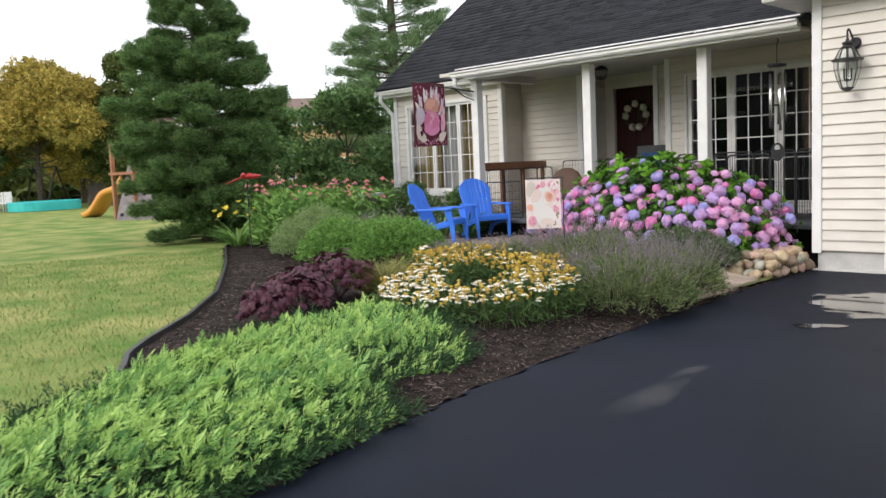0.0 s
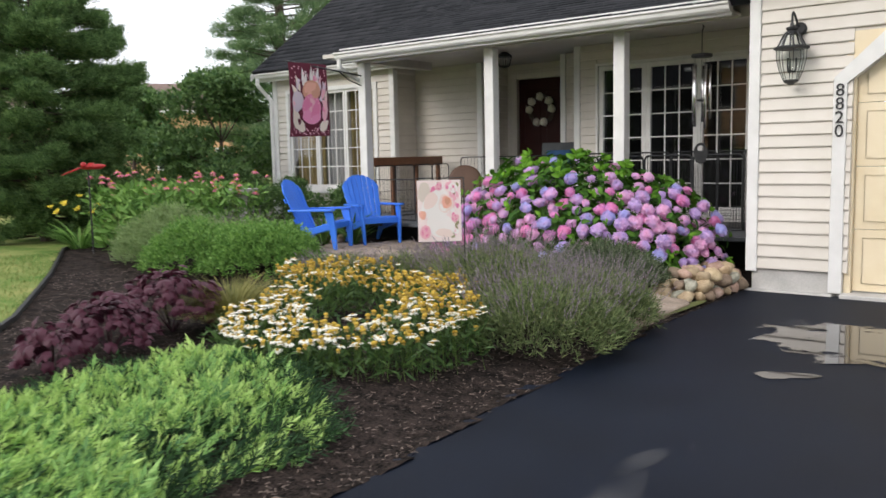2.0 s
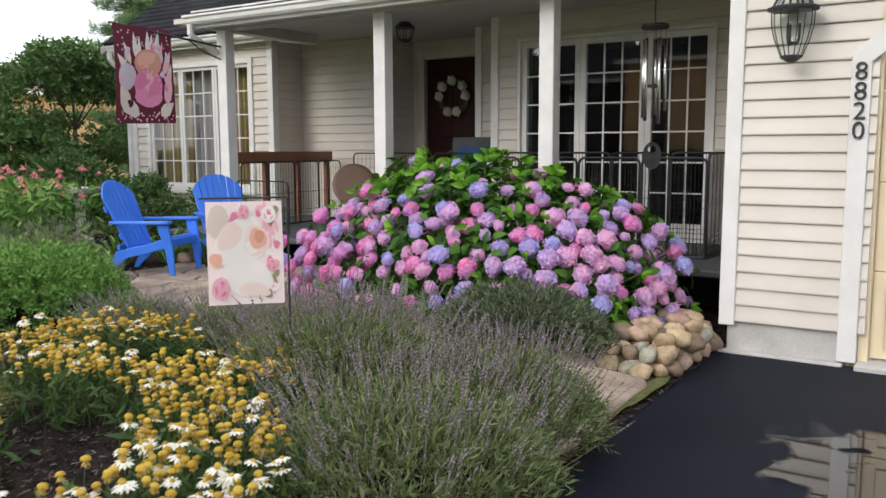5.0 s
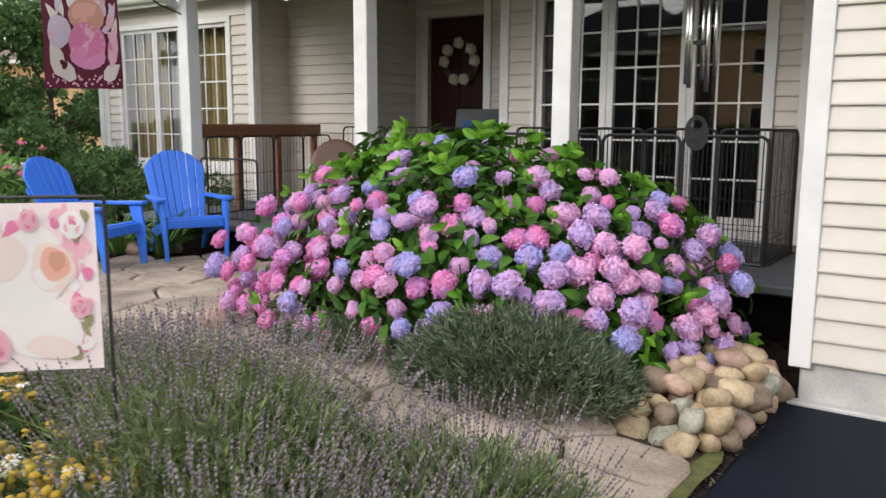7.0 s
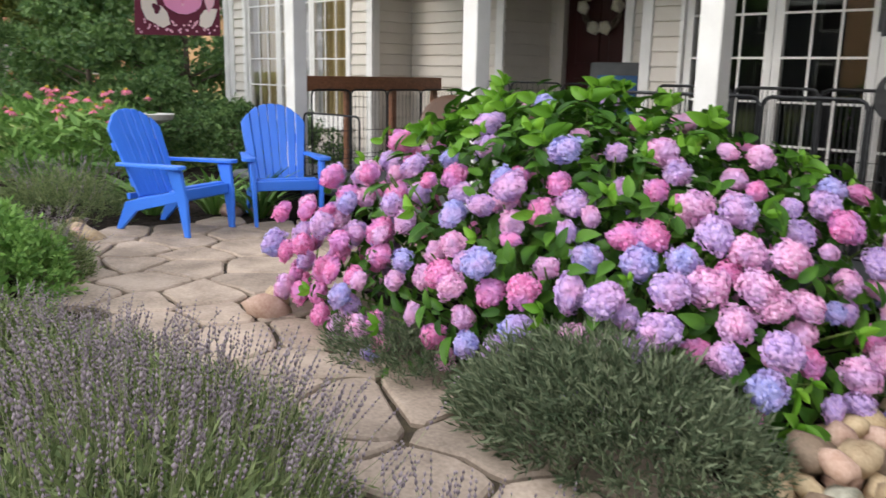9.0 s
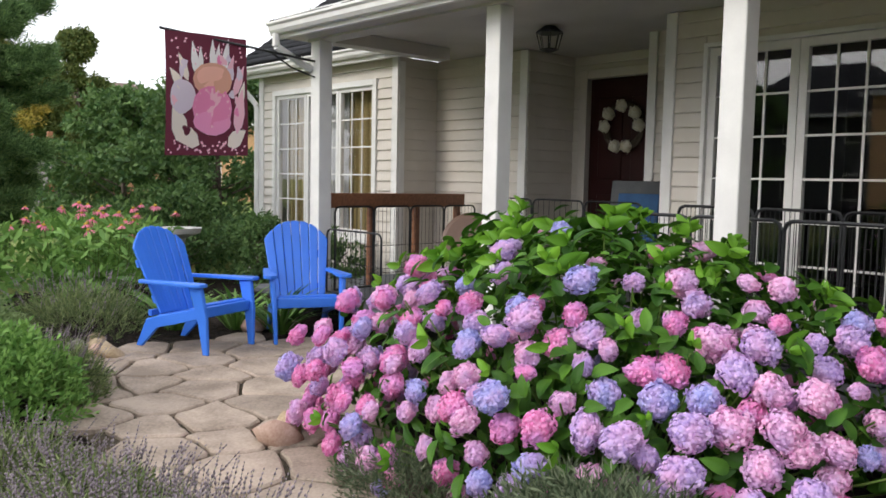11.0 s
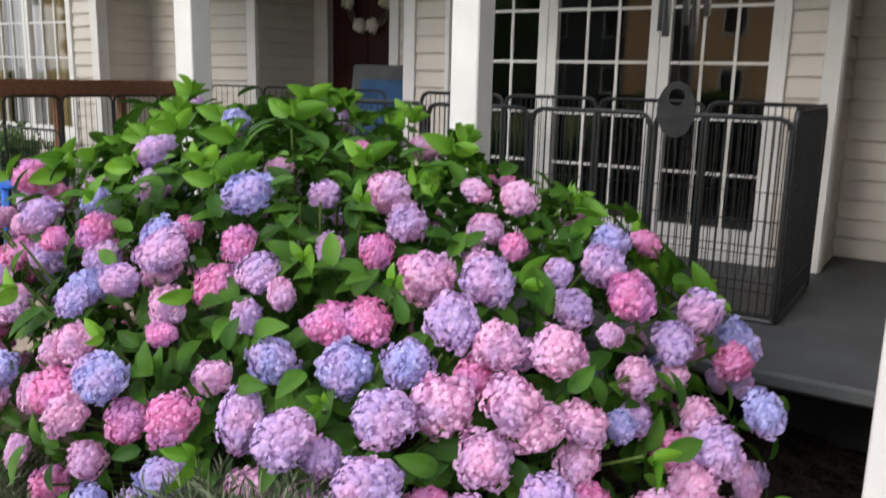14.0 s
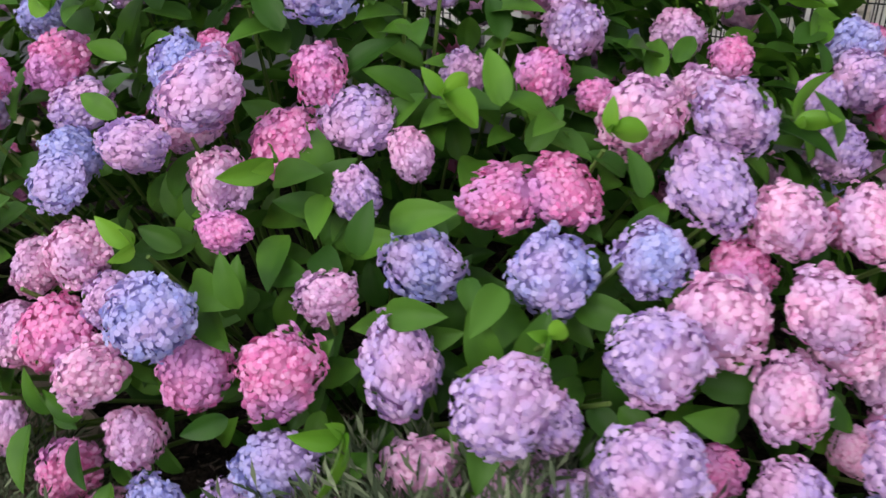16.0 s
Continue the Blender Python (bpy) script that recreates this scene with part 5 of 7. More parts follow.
def daisy_bed():
    gg = np.random.default_rng(101)
    th = thing("daisy_patch", "patch of white and fading yellow daisies over dark green leaves", "daisies")
    white = [daisy_head("daisy_white", M_WHITEPETAL, s, 0.05, 1.05, 0.62) for s in (1, 2)]
    fade = [daisy_head("daisy_faded", M_FADEPETAL, s, 0.36, 0.62, 1.45) for s in (3, 4)]
    pts = []
    while len(pts) < 1150:
        a, r = gg.uniform(0, 2 * np.pi), gg.uniform(0.0, 1.0) ** 0.5
        if r < 0.40:
            continue
        # a ring in front that runs back into a broad patch
        if gg.random() < 0.55:
            x, y = -4.35 + 0.85 * r * math.cos(a), 5.28 + 0.80 * r * math.sin(a)
        else:
            x, y = -5.15 + 0.95 * r * math.cos(a), 6.40 + 0.66 * r * math.sin(a)
        if x > -3.42 or y > 6.78 or (y > 6.5 and x > -5.15) or ((x + 4.78) / 0.42) ** 2 + ((y - 5.68) / 0.26) ** 2 < 1 or ((x + 4.35) / 0.30) ** 2 + ((y - 5.35) / 0.22) ** 2 < 1:
            continue
        pts.append((x, y))
    pts = np.array(pts)
    z = ground_z(pts[:, 0], pts[:, 1]) + gg.uniform(0.24, 0.36, len(pts)) * np.interp(pts[:, 1], [4.5, 5.3], [0.62, 1.0])
    stem_b = np.stack([pts[:, 0] + gg.normal(0, 0.03, len(pts)), pts[:, 1] + gg.normal(0, 0.03, len(pts)), z - 0.25], 1)
    way = np.stack([pts[:, 0], pts[:, 1], z], 1) - stem_b
    part("stems", np_mesh("stems", *strew(stick(0.006, 1.0), frames(stem_b, way, np.linalg.norm(way, axis=1))), M_STEM), None, th)
    order = np.argsort(pts[:, 0] * 0.3 + pts[:, 1])
    heads = []
    for rank, k in enumerate(order):
        nearness = 1 - rank / len(order)
        is_white = gg.random() < (0.60 if pts[k, 1] < 5.2 else 0.34 if pts[k, 1] < 5.7 else 0.12)
        me = (white if is_white else fade)[int(gg.integers(2))]
        s = gg.uniform(0.026, 0.036) * (1.04 if is_white else 0.76)
        m = Matrix.Translation((pts[k, 0], pts[k, 1], z[k])) @ Matrix.Rotation(gg.uniform(0, 6.28), 4, "Z") @ Matrix.Rotation(gg.uniform(0, 0.45), 4, "X") @ Matrix.Diagonal((s, s, s, 1))
        heads.append((me, m))
    for me, m in heads[:300]:
        part("flower_head", me, None, th).matrix_world = m
    for kind, src in (("flower_heads_white", white), ("flower_heads_faded", fade)):
        bmj = bmesh.new()
        for me, m in heads[300:]:
            if me in src:
                tmp = me.copy()
                tmp.transform(m)
                bmj.from_mesh(tmp)
                bpy.data.meshes.remove(tmp)
        me = bpy.data.meshes.new(kind)
        bmj.to_mesh(me)
        bmj.free()
        me.materials.append(src[0].materials[0])
        me.materials.append(M_DISC)
        ob = new("flower_heads", me)
        ob.parent = th
        tagged(ob, kind="stuff")
    n = 5200
    idx = gg.integers(0, len(pts), n)
    lx = pts[idx, 0] + gg.normal(0, 0.05, n)
    ly = pts[idx, 1] + gg.normal(0, 0.06, n)
    lz = ground_z(lx, ly) + gg.uniform(0.02, 0.26, n) * np.interp(ly, [4.5, 5.3], [0.6, 1.0])
    a = gg.uniform(0, 6.28, n)
    way = np.stack([np.cos(a), np.sin(a), gg.uniform(0.2, 1.2, n)], 1)
    ob = new("foliage", np_mesh("foliage", *strew(blade(1.0, 0.22, 0.3, 0.2, 2), frames(np.stack([lx, ly, lz], 1), way, gg.uniform(0.05, 0.10, n))), M_DAISYLEAF))
    ob.parent = th
    tagged(ob, "dark narrow leaves", kind="stuff")


daisy_bed()


# coneflowers and daylilies at the far end of the bed
def coneflowers(c, rx, ry, n, seed, h=(0.75, 1.15)):
    gg = np.random.default_rng(seed)
    th = thing("coneflower_clump", "tall pink coneflowers in bloom", "coneflowers", group="coneflower clumps")
    head = daisy_head("coneflower_head", M_CONE, seed, 0.22, 1.1, 0.7)
    z0 = float(ground_z(c[0], c[1]))
    stb = bmesh.new()
    lv = []
    for k in range(n):
        x, y, hh = c[0] + gg.uniform(-rx, rx), c[1] + gg.uniform(-ry, ry), gg.uniform(*h)
        rod(stb, (x * 0.7 + c[0] * 0.3, y * 0.7 + c[1] * 0.3, z0), (x, y, z0 + hh), 0.005, 0.004, 4)
        s = gg.uniform(0.045, 0.065)
        part("flower_head", head, None, th).matrix_world = Matrix.Translation((x, y, z0 + hh)) @ Matrix.Rotation(gg.uniform(0, 6), 4, "Z") @ Matrix.Rotation(gg.uniform(0, 0.5), 4, "X") @ Matrix.Diagonal((s, s, s * 1.2, 1))
    part("stems", stb, M_STEM, th)
    m = 1100
    p = np.stack([c[0] + gg.uniform(-rx, rx, m) * 1.1, c[1] + gg.uniform(-ry, ry, m) * 1.1, z0 + gg.uniform(0.03, 0.85, m)], 1)
    a = gg.uniform(0, 6.28, m)
    way = np.stack([np.cos(a), np.sin(a), gg.uniform(0.1, 1.0, m)], 1)
    part("foliage", np_mesh("foliage", *strew(blade(1.0, 0.3, 0.35, 0.2, 2), frames(p, way, gg.uniform(0.10, 0.18, m))), M_MOUND), None, th)


coneflowers((-11.2, 8.0), 0.45, 0.40, 16, 111)
coneflowers((-11.2, 9.2), 0.9, 0.5, 34, 112, (0.7, 1.05))
coneflowers((-12.6, 9.6), 0.7, 0.5, 16, 113, (0.7, 1.0))
th = thing("daylily", "clump of yellow daylilies at the lawn's edge", "daylily")
base = grass_tuft("daylily_leaves", "", "", (-12.05, 7.65), 0.5, 0.62, 90, M_MOUND, 121, "", 0.03)
for ch in list(base.children):
    ch.parent = th
bpy.data.objects.remove(base)
yl = daisy_head("lily_head", M_YELLOW, 5, -0.5)
for k in range(9):
    s = g.uniform(0.05, 0.07)
    part("flower_head", yl, None, th).matrix_world = Matrix.Translation((-12.05 + g.uniform(-0.3, 0.3), 7.65 + g.uniform(-0.3, 0.3), 0.12 + g.uniform(0.5, 0.8))) @ Matrix.Rotation(g.uniform(0, 1.0), 4, "X") @ Matrix.Diagonal((s, s, s, 1))

# ---- chairs ----
def adirondack():
    """Faces local +x; the front feet at x = 0."""
    ch = thing("adirondack_chair", "bright blue moulded resin Adirondack chair on the stone patio", "chair", group="patio chairs")
    # back: seven slats in one fan, rounded top
    back = part("backrest", box(bmesh.new(), -0.62, -0.585, -0.24, 0.24, 0.26, 0.31, Matrix.Identity(4)), M_BLUE, ch)
    tilt = Matrix.Translation((-0.50, 0, 0.22)) @ Matrix.Rotation(radians(-24), 4, "Y")
    def arch(v):
        return 0.84 - 0.20 * (abs(v) / 0.30) ** 2.4

    for k in range(7):
        u = (k - 3) / 3
        y0, y1 = (k - 3) * 0.066, (k - 3) * 0.084
        w0, w1 = 0.061, 0.079
        bmz = bmesh.new()
        prof = [(y0 - w0 / 2, 0.06), (y0 + w0 / 2, 0.06), (y1 + w1 / 2, arch(y1 + w1 / 2) - 0.008), (y1 + w1 / 4, arch(y1 + w1 / 4)), (y1 - w1 / 4, arch(y1 - w1 / 4)), (y1 - w1 / 2, arch(y1 - w1 / 2) - 0.008)]
        lo = [bmz.verts.new(tilt @ Vector((0.02 * u * u, y, z))) for y, z in prof]
        hi = [bmz.verts.new(tilt @ Vector((0.02 * u * u + 0.022, y, z))) for y, z in prof]
        bmz.faces.new(lo[::-1])
        bmz.faces.new(hi)
        for q in range(6):
            bmz.faces.new((lo[q], lo[(q + 1) % 6], hi[(q + 1) % 6], hi[q]))
        soften(bmz, 0.005)
        part("back_slat", bmz, M_BLUE, back)
    for zz, wd in ((0.20, 0.42), (0.52, 0.52)):
        bmz = box(bmesh.new(), -0.03, -0.004, -wd / 2, wd / 2, zz - 0.035, zz + 0.035, tilt)
        part("back_rail", soften(bmz, 0.004), M_BLUE, back)
    seat = part("seat", soften(box(bmesh.new(), -0.02, 0.035, -0.26, 0.26, 0.30, 0.385), 0.012, 2), M_BLUE, ch)
    for k in range(6):
        x0 = -0.50 + k * 0.085
        z0 = 0.262 + (k / 5) ** 1.6 * 0.115
        part("seat_slat", soften(box(bmesh.new(), x0, x0 + 0.075, -0.25, 0.25, z0, z0 + 0.022), 0.006), M_BLUE, seat)
    for s in (-1, 1):
        # front leg: tapered and splayed
        bmz = bmesh.new()
        sec = [((0.045, 0.275), 0.0, 0.055, 0.03), ((0.02, 0.285), 0.30, 0.10, 0.036), ((-0.035, 0.30), 0.545, 0.13, 0.04)]
        rings = []
        for (x, y), z, w, d in sec:
            rings.append([bmz.verts.new((x + dx, s * (y + dy), z)) for dx, dy in ((-w / 2, -d / 2), (w / 2, -d / 2), (w / 2, d / 2), (-w / 2, d / 2))])
        for lo, hi in zip(rings, rings[1:]):
            for q in range(4):
                bmz.faces.new((lo[q], lo[(q + 1) % 4], hi[(q + 1) % 4], hi[q]))
        bmz.faces.new(rings[0][::-1])
        bmz.faces.new(rings[-1])
        bmesh.ops.recalc_face_normals(bmz, faces=bmz.faces[:])
        part("front_leg", soften(bmz, 0.007), M_BLUE, ch)
        # rear leg runs on as the seat's side rail
        bmz = bmesh.new()
        side = [(-0.74, 0.0), (-0.68, 0.0), (-0.50, 0.17), (0.03, 0.30), (0.03, 0.385), (-0.50, 0.27), (-0.62, 0.24)]
        lo = [bmz.verts.new((x, s * 0.235, z)) for x, z in side]
        hi = [bmz.verts.new((x, s * 0.268, z)) for x, z in side]
        bmz.faces.new(lo)
        bmz.faces.new(hi[::-1])
        for q in range(7):
            bmz.faces.new((lo[q], hi[q], hi[(q + 1) % 7], lo[(q + 1) % 7]))
        bmesh.ops.recalc_face_normals(bmz, faces=bmz.faces[:])
        part("rear_leg", soften(bmz, 0.006), M_BLUE, ch)
        # arm: broad paddle
        bmz = bmesh.new()
        plan = [(-0.68, 0.245), (-0.66, 0.31), (-0.30, 0.345), (0.0, 0.375), (0.06, 0.36), (0.075, 0.32), (0.06, 0.27), (-0.05, 0.25), (-0.35, 0.265)]
        lo = [bmz.verts.new((x, s * y, 0.545 + 0.02 * (x + 0.3))) for x, y in plan]
        hi = [bmz.verts.new((x, s * y, 0.575 + 0.02 * (x + 0.3))) for x, y in plan]
        bmz.faces.new(lo)
        bmz.faces.new(hi[::-1])
        for q in range(9):
            bmz.faces.new((lo[q], hi[q], hi[(q + 1) % 9], lo[(q + 1) % 9]))
        bmesh.ops.recalc_face_normals(bmz, faces=bmz.faces[:])
        part("armrest", soften(bmz, 0.008, 2), M_BLUE, ch)
    return ch


CH_Z = 0.158
chair = adirondack()
chair.matrix_world = pose(-8.33, 9.17, CH_Z, 0, 0, 21) @ Matrix.Scale(0.905, 4)
copy_thing(chair, pose(-8.197, 9.815, CH_Z, 0, 0, -24) @ Matrix.Scale(1.03, 4))


# ---- flags ----
def cloth(u0, v0, u1, v1, point, n=10, m=14, thick=0.0):
    """A rippling sheet over u, v; point(u, v) gives the place."""
    V = [point(u0 + (u1 - u0) * i / n, v0 + (v1 - v0) * j / m) for i in range(n + 1) for j in range(m + 1)]
    F = [(i * (m + 1) + j, (i + 1) * (m + 1) + j, (i + 1) * (m + 1) + j + 1, i * (m + 1) + j + 1) for i in range(n) for j in range(m)]
    return np.array(V), np.array(F)


def flat(name, col, rough=0.8):
    return leafy(name, tuple(0.9 * q for q in col), col, rough, 0.3)


M_FLAGDARK = flat("plum flag cloth", (0.115, 0.022, 0.04))
M_FLAGPINK = flat("pink print", (0.85, 0.28, 0.48))
M_FLAGCREAM = flat("cream print", (0.92, 0.83, 0.72))
M_FLAGWHITE = flat("white print", (0.96, 0.93, 0.90))
M_FLAGPEACH = flat("peach print", (0.78, 0.42, 0.30))
M_FLAGGREEN = flat("olive print", (0.38, 0.36, 0.20))
M_FLAGROSE = flat("pale rose cloth", (0.93, 0.55, 0.63))
M_FLAGMIST = flat("pale lilac print", (0.78, 0.68, 0.76))
M_FLAGPEACH2 = flat("soft peach print", (0.94, 0.54, 0.42))
M_FLAGBRIGHT = flat("bright pink print", (0.90, 0.36, 0.58))
M_FLAGTAN = flat("tan print", (0.78, 0.70, 0.62))
M_FLAGBLUSH = flat("blush print", (0.95, 0.80, 0.74))
M_FLAGPALE = flat("blush cloth", (0.96, 0.82, 0.80))


def patch(name, place, off, cu, cv, ru, rv, material, parent, turn=0.0, n=14, wob=0.0, both=True):
    """A printed patch: a rounded shape lying on the cloth, on both of its faces."""
    for sgn in ((-1, 1) if both else (1,)):
        V = [place(cu, cv, sgn * off)]
        for k in range(n):
            a = 2 * math.pi * k / n
            r = 1 + wob * math.sin(3 * a + cu * 40) + 0.5 * wob * math.sin(5 * a)
            x, y = ru * r * math.cos(a), rv * r * math.sin(a)
            V.append(place(cu + x * math.cos(turn) - y * math.sin(turn), cv + x * math.sin(turn) + y * math.cos(turn), sgn * off))
        F = [(0, 1 + k, 1 + (k + 1) % n) for k in range(n)]
        part(name, np_mesh(name, V, F, material), None, parent)


def petal_print(name, place, off, cu, cv, ru, rv, material, parent, turn):
    """A pointed petal printed on both faces of the cloth, its tip turned by the angle from upright."""
    prof = ((0.0, 1.0), (0.55, 0.45), (0.9, -0.05), (0.75, -0.6), (0.0, -1.0), (-0.75, -0.6), (-0.9, -0.05), (-0.55, 0.45))
    for sgn in (-1, 1):
        V = [place(cu, cv, sgn * off)]
        for x, y in prof:
            px, py = ru * x, rv * y
            V.append(place(cu + px * math.cos(turn) + py * math.sin(turn), cv + px * math.sin(turn) - py * math.cos(turn), sgn * off))
        part(name, np_mesh(name, V, [(0, 1 + k, 1 + (k + 1) % 8) for k in range(8)], material), None, parent)


def pole_flag():
    th = thing("house_flag", "plum house flag with pale petals and a pink bloom", "flag")
    def place(u, v, off=0.0):
        return (-9.03 + off + 0.025 * math.sin(5 * u + 3 * v) - 0.02 * v, 9.02 + 0.72 * u, 2.585 - 0.97 * v + 0.02 * u)
    part("cloth", np_mesh("cloth", *cloth(0, 0, 1, 1, place), M_FLAGDARK, True), None, th)
    gg = np.random.default_rng(131)
    for k in range(95):
        v = gg.choice([gg.uniform(0.04, 0.30), gg.uniform(0.87, 0.98)])
        patch("dot", place, 0.0045, gg.uniform(0.04, 0.96), v, 0.014, 0.010, M_FLAGROSE, th, n=6)
    # tall pale petals at the top, broad cream leaves down both sides
    for k, (cu, cv, ru, rv, a) in enumerate(((0.33, 0.20, 0.05, 0.14, -0.22), (0.41, 0.22, 0.04, 0.12, -0.1), (0.56, 0.16, 0.045, 0.13, -0.06), (0.63, 0.19, 0.045, 0.13, 0.10), (0.74, 0.16, 0.05, 0.15, 0.16), (0.80, 0.25, 0.04, 0.12, 0.35), (0.20, 0.28, 0.045, 0.13, -0.5), (0.12, 0.38, 0.05, 0.12, -0.75), (0.90, 0.36, 0.05, 0.15, 0.45), (0.93, 0.48, 0.04, 0.13, 0.3), (0.16, 0.74, 0.11, 0.19, -0.45), (0.90, 0.62, 0.07, 0.20, 0.20), (0.28, 0.84, 0.09, 0.16, -1.1), (0.86, 0.85, 0.08, 0.13, 1.0))):
        petal_print("petal", place, 0.005 + 0.0006 * (k % 3), cu, cv, ru, rv, (M_FLAGWHITE, M_FLAGCREAM, M_FLAGROSE)[0 if k < 5 else 1 + (k % 3 == 2)], th, a)
    for k in range(22):
        patch("print", place, 0.0066, gg.uniform(0.06, 0.94), gg.uniform(0.10, 0.82), gg.uniform(0.03, 0.06), gg.uniform(0.02, 0.04), (M_FLAGROSE, M_FLAGMIST, M_FLAGPINK, M_FLAGDARK)[k % 4], th, turn=gg.uniform(0, 3), wob=0.2)
    patch("print", place, 0.0070, 0.20, 0.52, 0.16, 0.14, M_FLAGMIST, th, wob=0.05)
    patch("print", place, 0.0078, 0.57, 0.37, 0.25, 0.15, M_FLAGPEACH, th, wob=0.03)
    patch("print", place, 0.0084, 0.57, 0.35, 0.20, 0.10, M_FLAGPEACH2, th, wob=0.05)
    patch("print", place, 0.0092, 0.57, 0.60, 0.245, 0.19, M_FLAGPINK, th, wob=0.03)
    patch("print", place, 0.0100, 0.57, 0.72, 0.23, 0.11, M_FLAGBRIGHT, th, wob=0.04)
    for k in range(12):
        a = 2 * math.pi * k / 12
        petal_print("print", place, 0.0108, 0.57 + 0.085 * math.sin(a), 0.56 - 0.07 * math.cos(a), 0.028, 0.05, M_FLAGROSE, th, a)
    for k in range(16):
        a = 2 * math.pi * k / 16
        patch("dot", place, 0.0108, 0.57 + 0.205 * math.cos(a), 0.60 + 0.155 * math.sin(a), 0.016, 0.012, M_FLAGROSE, th, n=6)
    bmz = bmesh.new()
    rod(bmz, (-9.05, 10.42, 2.50), (-9.03, 8.98, 2.60), 0.011, 0.011, 8)
    part("pole", bmz, M_BLACK, th, "black flag pole")
    bmz = bmesh.new()
    tube(bmz, [(-9.05, 10.42, 2.36), (-9.05, 10.18, 2.42), (-9.04, 9.95, 2.535)], 0.008)
    part("bracket", bmz, M_BLACK, th)


pole_flag()


def garden_flag():
    th = thing("garden_flag", "small garden flag printed with pale pink roses on a black stand", "flag")
    def place(u, v, off=0.0):
        return (-4.60 + 0.225 * u + off * 0.73 + 0.004 * math.sin(6 * u + 2 * v), 6.25 + 0.235 * u - off * 0.69, 1.135 - 0.455 * v)
    part("cloth", np_mesh("cloth", *cloth(0, 0, 1, 1, place), M_FLAGPALE, True), None, th)
    gg = np.random.default_rng(141)
    # a broad white shape with a peach centre, roses in two corners, leaves down one side
    patch("print", place, 0.0030, 0.16, 0.20, 0.15, 0.17, M_FLAGTAN, th, wob=0.05)
    for k in range(34):
        cu, cv = (gg.uniform(0.35, 0.93), gg.uniform(0.05, 0.20)) if k < 15 else (gg.uniform(0.78, 0.93), gg.uniform(0.2, 0.93))
        patch("print", place, 0.0034 + 0.0002 * (k % 4), cu, cv, gg.uniform(0.03, 0.07), gg.uniform(0.025, 0.06), (M_FLAGROSE, M_FLAGPINK, M_FLAGWHITE, M_FLAGGREEN, M_FLAGROSE)[k % 5], th, turn=gg.uniform(0, 3), wob=0.14)
    for cu, cv, ru, rv, mt, turn in ((0.44, 0.40, 0.36, 0.24, M_FLAGWHITE, -0.25), (0.52, 0.72, 0.33, 0.20, M_FLAGWHITE, 0.2), (0.30, 0.33, 0.18, 0.12, M_FLAGBLUSH, -0.5), (0.11, 0.56, 0.085, 0.07, M_FLAGPEACH2, 0.3), (0.66, 0.38, 0.17, 0.15, M_FLAGBLUSH, 0.0), (0.68, 0.36, 0.115, 0.10, M_FLAGPEACH2, 0.2), (0.70, 0.34, 0.065, 0.06, M_FLAGPEACH, 0.0), (0.62, 0.86, 0.20, 0.07, M_FLAGBLUSH, 0.1)):
        place_off = 0.0046 + 0.0008 * {M_FLAGWHITE: 0, M_FLAGBLUSH: 1, M_FLAGPEACH2: 2, M_FLAGPEACH: 3}[mt]
        patch("print", place, place_off, cu, cv, ru, rv, mt, th, turn=turn, n=22, wob=0.06)
    for cu, cv, size, mats in ((0.17, 0.84, 0.62, (M_FLAGROSE, M_FLAGPINK, M_FLAGBRIGHT)), (0.50, 0.10, 0.38, (M_FLAGROSE, M_FLAGPINK, M_FLAGROSE)), (0.83, 0.13, 0.45, (M_FLAGWHITE, M_FLAGROSE, M_FLAGPINK)), (0.85, 0.62, 0.36, (M_FLAGROSE, M_FLAGPINK, M_FLAGROSE))):
        patch("print", place, 0.0072, cu, cv, 0.19 * size, 0.17 * size, mats[0], th, wob=0.08)
        for ring, (rad, nn) in enumerate(((0.17, 8), (0.10, 6), (0.04, 3))):
            for k in range(nn):
                a = 2 * math.pi * (k + 0.4 * ring) / nn + cu * 9
                uu, vv = cu + size * rad * math.cos(a), cv + 0.85 * size * rad * math.sin(a)
                if 0.05 < uu < 0.95 and 0.05 < vv < 0.95:
                    patch("print", place, 0.0080 + 0.0009 * ring, uu, vv, 0.07 * size, 0.042 * size, mats[ring] if k % 2 else mats[0], th, turn=a + 1.57, wob=0.12)
    bmz = bmesh.new()
    tube(bmz, [(-4.36, 6.505, 0.05), (-4.36, 6.505, 1.15), (-4.62, 6.235, 1.15)], 0.005)
    part("stand", bmz, M_BLACK, th, "black wire stand")


garden_flag()

# ---- lantern on the garage wall ----
lx, ly = -2.80, GY - 0.16
lan = thing("wall_lantern", "black wall lantern with clear glass and candle bulbs", "wall lantern")
part("back_plate", turned(bmesh.new(), ((0.06, 0), (0.06, 0.012), (0.04, 0.03)), 16), M_BLACK, lan).matrix_world = pose(lx + 0.03, GY - 0.018, 2.36, 90)
bmz = bmesh.new()
pts = [(lx + 0.03, GY - 0.03, 2.36)] + [(lx, GY - 0.10 - 0.06 * math.cos(a) * 1.0 + 0.0, 2.44 + 0.055 * math.sin(a)) for a in np.linspace(-1.2, 3.3, 12)][::1]
pts = [(lx + 0.03, GY - 0.03, 2.36), (lx + 0.02, GY - 0.06, 2.39), (lx + 0.01, GY - 0.075, 2.44), (lx, GY - 0.10, 2.485), (lx, GY - 0.135, 2.495), (lx, ly - 0.005, 2.47), (lx, ly, 2.43), (lx, ly, 2.40)]
tube(bmz, pts, 0.010, 8)
part("arm", bmz, M_BLACK, lan)
